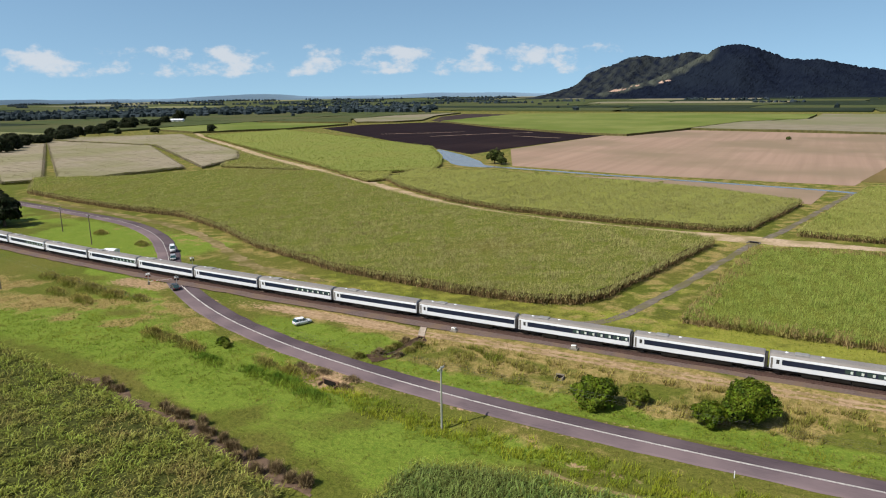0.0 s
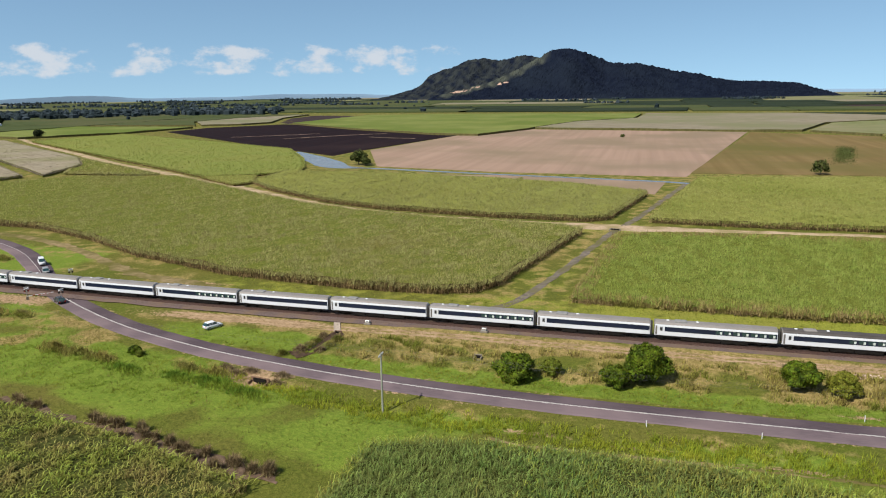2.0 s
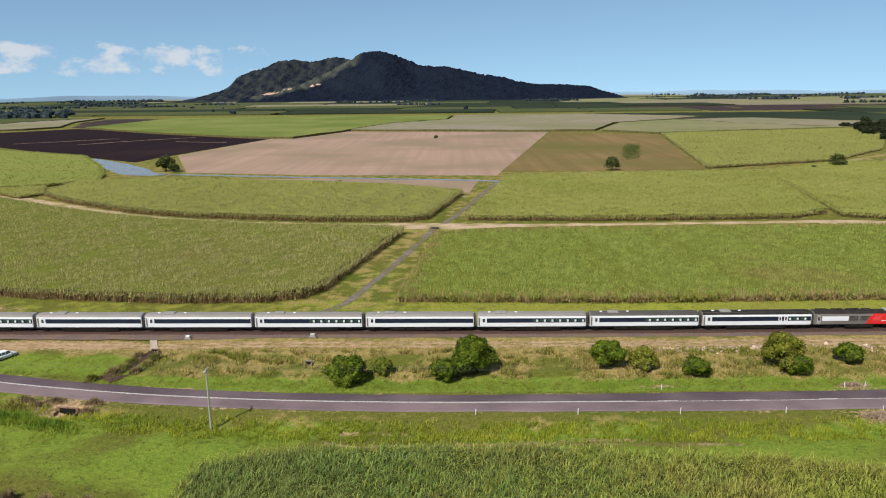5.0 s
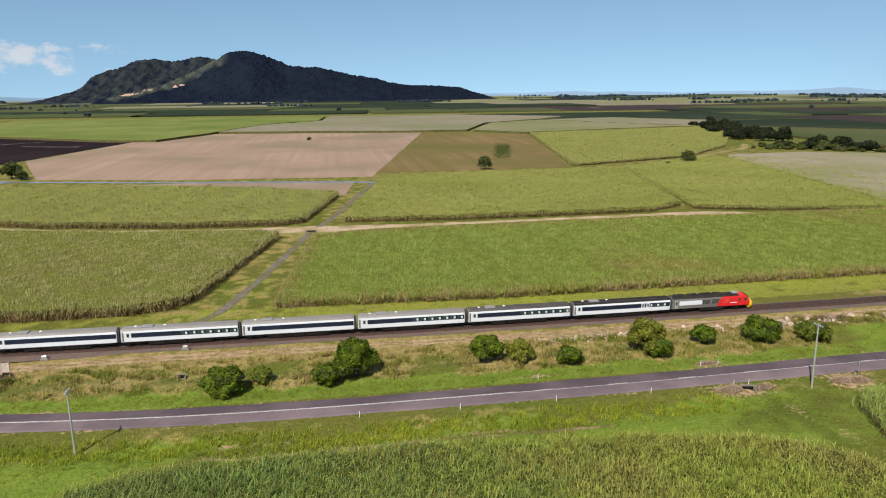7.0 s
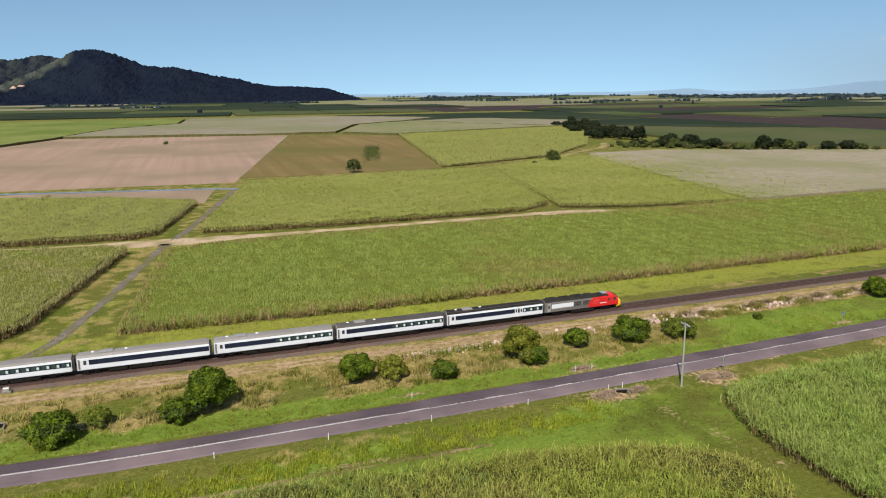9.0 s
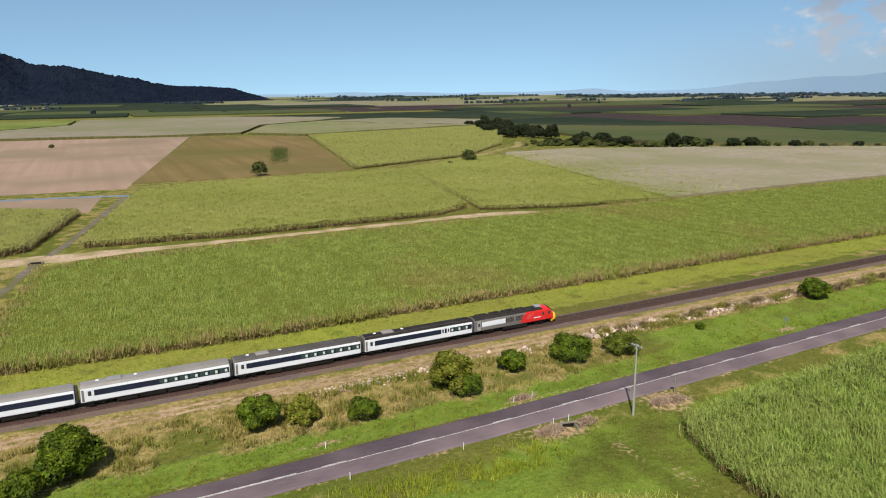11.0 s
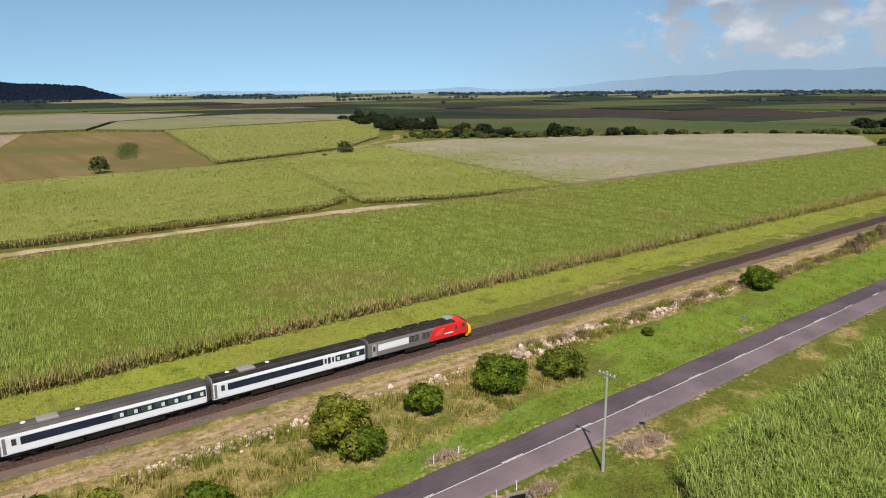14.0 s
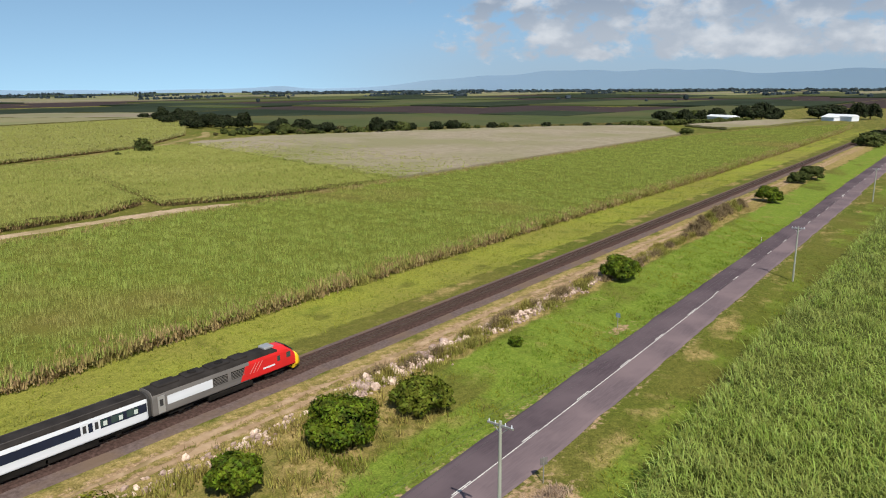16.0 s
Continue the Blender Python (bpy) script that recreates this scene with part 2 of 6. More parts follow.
M["stubble"] = mat("stubble", (0.138, 0.100, 0.043), (0.178, 0.130, 0.060), 0.10, c=(0.112, 0.100, 0.034), far=0.009, rough=1, bump=0.3, stretch=(1.2, 0.04, 1), rot=11)
# three cores darker than their leaves: shade between leaves put into the colour
M["cane_core_shade"] = mat("cane_core_shade", (0.070, 0.088, 0.014), (0.145, 0.162, 0.030), 1.3, c=(0.124, 0.112, 0.030), far=0.018, rough=1, bump=0.5, far_lo=0.54, far_hi=0.74)
M["cane_core_n"] = mat("cane_core_shade_green", (0.044, 0.060, 0.013), (0.088, 0.106, 0.026), 1.6, rough=1, bump=0.5)
M["cane_core_l"] = mat("cane_core_shade_ragged", (0.030, 0.036, 0.010), (0.070, 0.080, 0.022), 1.2, rough=1, bump=0.5)
M["cane_side"] = mat("cane_side", (0.036, 0.028, 0.012), (0.150, 0.112, 0.050), 2.2, rough=1, bump=0.3, stretch=(1, 1, 0.12))
M["cane_leaf_l"] = mat("cane_leaf_ragged", (0.172, 0.216, 0.034), (0.295, 0.340, 0.068), 0.5, c=(0.262, 0.238, 0.074), far=0.13, rough=0.65, island=0.6, leaf=0.4)
M["soil"] = mat("dark_soil", (0.0816, 0.0557, 0.0413), (0.1496, 0.1061, 0.0775), 1.2, rough=1, bump=0.1)
M["cane_leaf_a"] = mat("cane_leaf_olive", (0.252, 0.254, 0.090), (0.385, 0.366, 0.150), 0.35, c=(0.310, 0.304, 0.118), far=0.02, rough=0.75, island=0.5, leaf=0.4)
M["cane_leaf_c"] = mat("cane_leaf_green", (0.212, 0.284, 0.056), (0.302, 0.360, 0.092), 0.35, c=(0.306, 0.262, 0.092), far=0.018, rough=0.75, island=0.32, leaf=0.4, far_lo=0.57, far_hi=0.76)
M["cane_leaf_n"] = mat("cane_leaf_bright", (0.216, 0.310, 0.052), (0.338, 0.420, 0.110), 0.5, c=(0.276, 0.330, 0.086), far=0.05, rough=0.45, island=0.42, leaf=0.45)
M["cane_leaf_m"] = mat("cane_leaf_deep", (0.176, 0.230, 0.034), (0.326, 0.364, 0.072), 0.5, c=(0.290, 0.288, 0.070), far=0.06, rough=0.5, island=0.55, leaf=0.4)
M["cane_leaf_o"] = mat("cane_leaf_bluish", (0.112, 0.180, 0.042), (0.232, 0.300, 0.084), 0.5, c=(0.190, 0.232, 0.064), far=0.06, rough=0.5, island=0.55, leaf=0.4)
M["cane_core_far"] = mat("cane_core_far", (0.124, 0.136, 0.030), (0.218, 0.226, 0.060), 1.2, c=(0.192, 0.208, 0.052), far=0.03, rough=1, bump=0.5)
M["cane_leaf_d"] = mat("cane_leaf_yellow_green", (0.262, 0.280, 0.078), (0.345, 0.355, 0.118), 0.2, c=(0.245, 0.280, 0.070), far=0.016, rough=0.75, island=0.34, leaf=0.4)
M["cane_leaf_w"] = mat("cane_leaf_fresh", (0.210, 0.262, 0.058), (0.278, 0.316, 0.088), 0.2, c=(0.258, 0.278, 0.078), far=0.02, rough=0.75, island=0.25, leaf=0.4)
M["cane_core_w"] = mat("cane_core_fresh", (0.128, 0.158, 0.036), (0.190, 0.218, 0.058), 0.5, c=(0.170, 0.188, 0.050), far=0.02, rough=1, bump=0.5)
M["cane_leaf_b"] = mat("cane_leaf_pale_olive", (0.226, 0.238, 0.074), (0.300, 0.302, 0.112), 0.2, c=(0.265, 0.274, 0.098), far=0.03, rough=0.75, island=0.25, leaf=0.4)
M["far_block"] = mat("far_block", (0.128, 0.155, 0.042), (0.165, 0.188, 0.058), 0.04, c=(0.100, 0.135, 0.030), far=0.008, rough=1, bump=0.5)
M["cane_dry"] = mat("cane_trash", (0.150, 0.104, 0.046), (0.330, 0.245, 0.125), 0.8, rough=0.95, island=0.55, leaf=0.2)
M["cane_edge"] = mat("cane_edge", (0.060, 0.050, 0.020), (0.175, 0.140, 0.058), 1.6, rough=1, bump=0.3, stretch=(1, 1, 0.15))
# sides of the far blocks: shade among the stalks put into the colour
M["cane_edge_dark"] = mat("shaded_stalks", (0.070, 0.068, 0.026), (0.130, 0.118, 0.050), 0.4, rough=1, stretch=(1, 1, 0.2))
M["cane_straw"] = mat("cane_straw", (0.2369, 0.1813, 0.0821), (0.3526, 0.2714, 0.1334), 0.5, c=(0.2204, 0.2124, 0.0565), far=0.12, rough=0.95, island=0.5, leaf=0.3)
M["flower"] = mat("cane_plume", (0.228, 0.200, 0.148), (0.284, 0.250, 0.190), 0.2, c=(0.216, 0.204, 0.120), far=0.015, rough=0.9, island=0.15, leaf=0.35)
M["flower_core"] = mat("cane_plume_core", (0.212, 0.188, 0.138), (0.272, 0.240, 0.180), 0.25, c=(0.196, 0.188, 0.112), far=0.015, rough=1, bump=0.3)
M["wire"] = plain("wire", (0.12, 0.12, 0.12), 0.6, 0.5)
# far crop colours are greyed and blued, painting in some distance haze
M["far_green"] = mat("far_cane", (0.046, 0.064, 0.024), (0.064, 0.080, 0.032), 0.06, c=(0.074, 0.080, 0.036), far=0.006, rough=1, bump=0.5)
# cane under cloud shadow: the shade is in this darker green
M["far_shaded"] = mat("far_shaded_cane", (0.021, 0.031, 0.018), (0.031, 0.042, 0.024), 0.05, c=(0.018, 0.027, 0.016), far=0.005, rough=1, bump=0.5)
M["far_tan"] = mat("far_plume", (0.176, 0.158, 0.116), (0.218, 0.196, 0.146), 0.05, c=(0.158, 0.160, 0.092), far=0.006, rough=1, bump=0.4)
M["far_lime"] = mat("far_young_cane", (0.128, 0.142, 0.062), (0.172, 0.180, 0.088), 0.05, c=(0.185, 0.175, 0.105), far=0.006, rough=1, bump=0.4)
# dark leaves with the blue of distance haze mixed into the colour
M["leaf_wood"] = mat("leaf_hazed_wood", (0.0210, 0.0320, 0.0400), (0.0330, 0.0460, 0.0540), 0.05, rough=1, island=0.5, spec=0.0)
# brown soil, darkened and blued to paint in the cloud shadow
M["far_shaded_earth"] = mat("far_shaded_earth", (0.034, 0.025, 0.027), (0.047, 0.035, 0.034), 0.05, rough=1)
# blue-black: cloud shadow and distance haze put into the base colour
M["forest_shaded"] = mat("forest_shaded", (0.0042, 0.0070, 0.0165), (0.0082, 0.0125, 0.0240), 0.035, c=(0.0100, 0.0150, 0.0250), far=0.003, rough=1, bump=4.0, far_lo=0.52, far_hi=0.75, spec=0.0)
def add_cover(k, grass, rock):
    """Lets the point attribute "cover" show a paler sunlit grass tone and bare rock through the trees."""
    n, l = k.node_tree.nodes, k.node_tree.links
    p = n["Principled BSDF"]
    col = p.inputs["Base Color"].links[0].from_socket
    at = n.new("ShaderNodeAttribute")
    at.attribute_name = "cover"
    sep = n.new("ShaderNodeSeparateColor")
    l.new(at.outputs["Color"], sep.inputs[0])
    for i, c, lo, hi in ((0, grass, 0.2, 0.9), (1, rock, 0.35, 0.6)):
        r = n.new("ShaderNodeMapRange")
        r.inputs["From Min"].default_value, r.inputs["From Max"].default_value = lo, hi
        l.new(sep.outputs[i], r.inputs["Value"])
        q = n.new("ShaderNodeMix")
        q.data_type = "RGBA"
        l.new(r.outputs[0], q.inputs[0])
        l.new(col, q.inputs[6])
        q.inputs[7].default_value = (*c, 1)
        col = q.outputs[2]
    l.new(col, p.inputs["Base Color"])


add_cover(M["forest_shaded"], (0.052, 0.060, 0.050), (0.36, 0.25, 0.20))
# pale blue stands for distance haze, put into the base colour
M["haze_hill"] = mat("hazed_range", (0.180, 0.278, 0.405), (0.195, 0.294, 0.420), 0.002, rough=1)
M["leaf_mango"] = mat("leaf_dark", (0.032, 0.060, 0.0050), (0.135, 0.190, 0.0130), 0.8, rough=0.6, island=0.55, leaf=0.3, spec=0.2)
M["leaf_olive"] = mat("leaf_olive", (0.066, 0.094, 0.0095), (0.140, 0.168, 0.020), 0.8, rough=0.6, island=0.5, leaf=0.3, spec=0.2)
M["leaf_light"] = mat("leaf_yellow_green", (0.100, 0.122, 0.012), (0.205, 0.210, 0.028), 0.8, rough=0.6, island=0.5, leaf=0.3, spec=0.2)
M["leaf_far"] = mat("leaf_far", (0.0110, 0.0175, 0.0075), (0.0270, 0.0350, 0.0145), 0.3, rough=0.8, island=0.55, leaf=0.2)
M["leaf_far_olive"] = mat("leaf_far_olive", (0.040, 0.056, 0.014), (0.078, 0.094, 0.026), 0.3, rough=0.8, island=0.5, leaf=0.2)
M["leaf_dead"] = mat("leaf_dry", (0.1595, 0.1242, 0.0676), (0.2465, 0.1932, 0.1105), 0.8, rough=0.9, island=0.5, leaf=0.3)
M["leaf_scrub"] = mat("leaf_scrub", (0.075, 0.072, 0.030), (0.130, 0.120, 0.055), 0.8, rough=0.8, island=0.5, leaf=0.3)
M["scrub_grass"] = mat("scrub_grass", (0.2000, 0.1888, 0.0540), (0.3280, 0.2960, 0.0930), 0.5, c=(0.1760, 0.2080, 0.0390), far=0.15, rough=0.9, island=0.45, leaf=0.35)
M["grass_deep"] = mat("grass_deep", (0.0765, 0.1550, 0.0160), (0.1454, 0.2325, 0.0266), 0.5, c=(0.1836, 0.2558, 0.0293), far=0.2, rough=0.8, island=0.4, leaf=0.4)
M["grass_bleached"] = mat("grass_bleached", (0.300, 0.225, 0.160), (0.430, 0.335, 0.250), 0.5, rough=0.95, island=0.35, leaf=0.4)
M["grass_pale"] = mat("grass_pale", (0.215, 0.240, 0.032), (0.290, 0.300, 0.055), 0.4, c=(0.165, 0.205, 0.024), far=0.08, rough=0.85, island=0.3, leaf=0.4)
M["clump_dead"] = mat("clump_dead", (0.120, 0.090, 0.048), (0.260, 0.205, 0.110), 0.8, rough=0.95, island=0.5, leaf=0.2)
# near-black, for the shade deep inside the foliage
M["crown_shade_core"] = mat("crown_shade", (0.006, 0.013, 0.003), (0.011, 0.020, 0.005), 1.5, rough=1)
M["bark"] = mat("bark", (0.080, 0.064, 0.048), (0.136, 0.112, 0.088), 3.0, rough=1, bump=0.03, stretch=(1, 1, 0.2))
M["grass_lush"] = mat("grass_lush", (0.102, 0.180, 0.0150), (0.162, 0.232, 0.0230), 0.4, c=(0.195, 0.208, 0.0225), far=0.06, rough=0.8, island=0.30, leaf=0.4)
M["grass_rank"] = mat("grass_rank", (0.220, 0.265, 0.021), (0.335, 0.365, 0.038), 0.4, c=(0.170, 0.230, 0.020), far=0.10, rough=0.8, island=0.4, leaf=0.4)
M["grass_rough"] = mat("grass_rough", (0.0840, 0.1092, 0.0152), (0.1512, 0.1664, 0.0285), 0.4, c=(0.1680, 0.1456, 0.0475), far=0.07, rough=0.85, island=0.4, leaf=0.4)
M["grass_tall"] = mat("grass_tall", (0.235, 0.210, 0.052), (0.345, 0.295, 0.096), 0.4, c=(0.165, 0.190, 0.030), far=0.12, rough=0.85, island=0.5, leaf=0.4)
M["grass_dry"] = mat("grass_dry", (0.240, 0.182, 0.068), (0.315, 0.248, 0.118), 0.4, c=(0.160, 0.155, 0.040), far=0.06, rough=0.9, island=0.35, leaf=0.4)
M["stone"] = mat("stone", (0.330, 0.245, 0.205), (0.54, 0.435, 0.375), 1.2, rough=0.95, bump=0.04, obj=0.4)
M["rubble"] = mat("rubble", (0.285, 0.210, 0.170), (0.48, 0.380, 0.320), 1.2, rough=0.95, bump=0.04, island=0.4)
M["concrete"] = mat("concrete", (0.1674, 0.1520, 0.1284), (0.2139, 0.1914, 0.1638), 1.5, rough=0.9, bump=0.01)
M["concrete_pale"] = mat("pale_concrete", (0.300, 0.255, 0.215), (0.390, 0.335, 0.285), 1.5, rough=0.95, bump=0.01)
M["pole_wood"] = mat("pole_wood", (0.24, 0.26, 0.22), (0.33, 0.35, 0.30), 3.0, rough=0.9, stretch=(1, 1, 0.1))
M["pole_dark"] = mat("pole_weathered", (0.10, 0.085, 0.07), (0.16, 0.135, 0.11), 3.0, rough=0.95, stretch=(1, 1, 0.1))
M["galv"] = plain("galvanised_steel", (0.45, 0.46, 0.47), 0.45, 0.7)
M["white"] = mat("white_paint", (0.64, 0.68, 0.745), (0.56, 0.60, 0.655), 0.5, rough=0.35, stretch=(0.3, 1, 2))
M["navy"] = mat("navy_band", (0.009, 0.015, 0.034), (0.014, 0.022, 0.046), 0.4, rough=0.25, spec=0.35)
M["roof_grey"] = mat("carriage_roof", (0.190, 0.180, 0.176), (0.240, 0.228, 0.222), 0.5, c=(0.150, 0.141, 0.136), far=0.12, rough=0.6)
M["roof_dull"] = mat("sooted_grey_roof", (0.062, 0.058, 0.057), (0.095, 0.088, 0.086), 0.5, c=(0.040, 0.037, 0.036), far=0.12, rough=0.7, spec=0.2)
M["roof_soot"] = mat("sooty_roof", (0.014, 0.0125, 0.012), (0.030, 0.027, 0.026), 0.6, rough=0.8, spec=0.12)
M["roof_unit"] = plain("roof_unit_grey", (0.26, 0.26, 0.26), 0.5, 0.2)
M["glass"] = plain("tinted_glass", (0.020, 0.055, 0.058), 0.08, 0.0, 0.9, 0.3)
M["seat_cloth"] = plain("headrest_cloth", (0.50, 0.58, 0.57), 0.8)
M["black"] = mat("underframe_black", (0.006, 0.0055, 0.005), (0.016, 0.014, 0.0125), 1.0, rough=0.85, spec=0.15)
M["rubber"] = plain("rubber", (0.022, 0.022, 0.023), 0.85)
M["grey_side"] = mat("grey_side", (0.115, 0.110, 0.108), (0.175, 0.166, 0.160), 0.4, rough=0.5, stretch=(0.3, 1, 2))
M["red"] = mat("red_paint", (0.62, 0.022, 0.022), (0.50, 0.018, 0.020), 0.4, rough=0.35)
M["pale_red"] = plain("pale_red_paint", (0.62, 0.26, 0.25), 0.4)
M["yellow"] = plain("yellow_paint", (0.80, 0.52, 0.02), 0.4)
M["silver"] = plain("silver_paint", (0.40, 0.41, 0.42), 0.3, 0.4)
M["dark_car"] = plain("dark_car_paint", (0.030, 0.034, 0.042), 0.25, 0.2, 0.6)
M["lamp_red"] = plain("red_lens", (0.45, 0.02, 0.02), 0.2)
M["lamp_clear"] = plain("clear_lens", (0.75, 0.75, 0.72), 0.15)
M["sign_blue"] = plain("sign_blue", (0.15, 0.23, 0.33), 0.5)


# ---- mesh helpers ----
def mesh(name, verts, faces, material, smooth=False):
    me = bpy.data.meshes.new(name)
    me.from_pydata([tuple(v) for v in verts], [], [tuple(f) for f in faces])
    me.materials.append(material)
    if smooth:
        me.shade_smooth()
    me.update()
    return me


def fast_mesh(name, verts, size, material, smooth=False):
    """Separate polygons of `size` corners each, from an (n, 3) array."""
    me = bpy.data.meshes.new(name)
    n = len(verts)
    me.vertices.add(n)
    me.loops.add(n)
    me.polygons.add(n // size)
    me.vertices.foreach_set("co", np.ascontiguousarray(verts, dtype=np.float32).ravel())
    me.loops.foreach_set("vertex_index", np.arange(n, dtype=np.int32))
    me.polygons.foreach_set("loop_start", np.arange(0, n, size, dtype=np.int32))
    me.materials.append(material)
    me.update(calc_edges=True)
    me.shade_flat()
    return me


def grid_mesh(name, xs, ys, zs, material, smooth=True):
    """A sheet over arrays xs, ys, zs of one shape (rows, columns)."""
    r, c = xs.shape
    v = np.stack([xs, ys, zs], -1).reshape(-1, 3).astype(np.float32)
    a = (np.arange(r - 1)[:, None] * c + np.arange(c - 1)[None]).ravel()
    f = np.stack([a, a + 1, a + c + 1, a + c], 1).astype(np.int32)
    me = bpy.data.meshes.new(name)
    me.vertices.add(len(v))
    me.loops.add(f.size)
    me.polygons.add(len(f))
    me.vertices.foreach_set("co", v.ravel())
    me.loops.foreach_set("vertex_index", f.ravel())
    me.polygons.foreach_set("loop_start", np.arange(0, f.size, 4, dtype=np.int32))
    me.materials.append(material)
    me.update(calc_edges=True)
    if smooth:
        me.shade_smooth()
    else:
        me.shade_flat()
    return me


def part(name, me, parent, label="", m=None):
    ob = new(name, me)
    ob.parent = parent
    if m is not None:
        ob.matrix_basis = m
    if label:
        ob["label"] = label
    return ob


def empty(name, m=None, **tags):
    ob = new(name)
    ob.empty_display_size = 0.5
    if m is not None:
        ob.matrix_basis = m
    return tagged(ob, **tags)


class Shape:
    """Collects simple solids into one mesh."""

    def __init__(self):
        self.v, self.f = [], []

    def add(self, verts, faces):
        o = len(self.v)
        self.v += [tuple(p) for p in verts]
        self.f += [tuple(i + o for i in q) for q in faces]
        return self

    def box(self, x0, x1, y0, y1, z0, z1, c=0.0):
        """A box with its upright and top edges chamfered by c."""
        if c <= 0:
            v = [(x, y, z) for z in (z0, z1) for x, y in ((x0, y0), (x1, y0), (x1, y1), (x0, y1))]
            return self.add(v, [(3, 2, 1, 0), (4, 5, 6, 7), (0, 1, 5, 4), (1, 2, 6, 5), (2, 3, 7, 6), (3, 0, 4, 7)])
        ring = lambda d, z: [(x0 + c + d, y0 + d, z), (x1 - c - d, y0 + d, z), (x1 - d, y0 + c + d, z), (x1 - d, y1 - c - d, z), (x1 - c - d, y1 - d, z), (x0 + c + d, y1 - d, z), (x0 + d, y1 - c - d, z), (x0 + d, y0 + c + d, z)]
        return self.loft([ring(0, z0), ring(0, z1 - c), ring(c * 0.7, z1)])

    def loft(self, rings, caps=True):
        k = len(rings[0])
        v = [p for r in rings for p in r]
        f = [(i * k + j, i * k + (j + 1) % k, (i + 1) * k + (j + 1) % k, (i + 1) * k + j) for i in range(len(rings) - 1) for j in range(k)]
        if caps:
            f += [tuple(reversed(range(k))), tuple(range((len(rings) - 1) * k, len(rings) * k))]
        return self.add(v, f)

    def tube(self, a, b, r0, r1=None, k=8):
        a, b = Vector(a), Vector(b)
        r1 = r0 if r1 is None else r1
        q = (b - a).to_track_quat("Z", "Y")
        rings = [[p + q @ Vector((r * math.cos(2 * math.pi * i / k), r * math.sin(2 * math.pi * i / k), 0)) for i in range(k)] for p, r in ((a, r0), (b, r1))]
        return self.loft(rings)

    def ball(self, c, rx, ry, rz, u=10, w=6, lump=0.0, rng=None):
        rings = []
        for i in range(w + 1):
            a = math.pi * (0.02 + 0.96 * i / w) - math.pi / 2
            ring = []
            for j in range(u):
                s = 1 + (rng.uniform(-lump, lump) if rng else 0)
                b = 2 * math.pi * j / u
                ring.append((c[0] + rx * s * math.cos(a) * math.cos(b), c[1] + ry * s * math.cos(a) * math.sin(b), c[2] + rz * s * math.sin(a)))
            rings.append(ring)
        return self.loft(rings)

    def mesh(self, name, material, smooth=False):
        return mesh(name, self.v, self.f, material, smooth)


def spline(points, step):
    """Points at about even steps along a smooth line through the given ones."""
    p = np.array(points, float)
    p = np.vstack([2 * p[0] - p[1], p, 2 * p[-1] - p[-2]])
    out = []
    for i in range(1, len(p) - 2):
        a, b, c, d = p[i - 1], p[i], p[i + 1], p[i + 2]
        n = max(2, int(np.linalg.norm(c - b) / step))
        for t in np.arange(n) / n:
            out.append(0.5 * (2 * b + (c - a) * t + (2 * a - 5 * b + 4 * c - d) * t * t + (3 * b - a - 3 * c + d) * t**3))
    return np.array(out + [p[-2]])


def normals(path):
    d = np.gradient(path[:, :2], axis=0)
    d /= np.linalg.norm(d, axis=1)[:, None]
    return np.stack([-d[:, 1], d[:, 0]], 1)          # to the left of the way


def sweep(name, path, profile, material, lift=0.0, wobble=0.0, seed=0, smooth=False, scale=None):
    """A profile of (offset to the left, height) drawn along a way on the ground."""
    rng = np.random.default_rng(seed)
    n = normals(path)
    off = np.array([o for o, _ in profile])[None] * np.ones((len(path), 1))
    if scale is not None:
        off = off * scale[:, None]
    if wobble:
        for side in (0, -1):
            if abs(profile[side][0]) > 0.2:
                off[:, side] += rng.normal(0, wobble, len(path))
    z = np.array([h for _, h in profile])[None] * np.ones((len(path), 1)) + lift
    if path.shape[1] > 2:
        z = z + path[:, 2:3]
    return grid_mesh(name, path[:, :1] + off * n[:, :1], path[:, 1:2] + off * n[:, 1:2], z, material, smooth)


def smooth01(a, b, v):
    t = np.clip((v - a) / (b - a), 0, 1)
    return t * t * (3 - 2 * t)


def waves(x, y, size, seed, n=7):
    """Soft random relief of about -1 to 1."""
    rng = np.random.default_rng(seed)
    out = np.zeros(np.shape(x))
    for _ in range(n):
        a, k, p = rng.uniform(0, 2 * math.pi), rng.uniform(0.6, 1.8) * 2 * math.pi / size, rng.uniform(0, 6.28)
        out = out + np.sin(k * (np.cos(a) * x + np.sin(a) * y) + p)
    return out / math.sqrt(n) / 1.2


def inside(poly, x, y):
    poly = np.array(poly, float)
    hit = np.zeros(x.shape, bool)
    for (x0, y0), (x1, y1) in zip(poly, np.roll(poly, -1, 0)):
        if y0 != y1:
            hit ^= ((y0 > y) != (y1 > y)) & (x < (x1 - x0) * (y - y0) / (y1 - y0) + x0)
    return hit


# ---- the lie of the land ----
RAIL = spline([(-900, 262), (-700, 214), (-500, 178), (-380, 159), (-300, 148.5), (-225, 140.2), (-178, 136.9), (-130, 134.9), (-86, 134.1), (0, 133.8), (60, 134.5), (120, 135.8), (228, 139.2), (357, 143.6), (528, 150), (1600, 190)], 4.0)
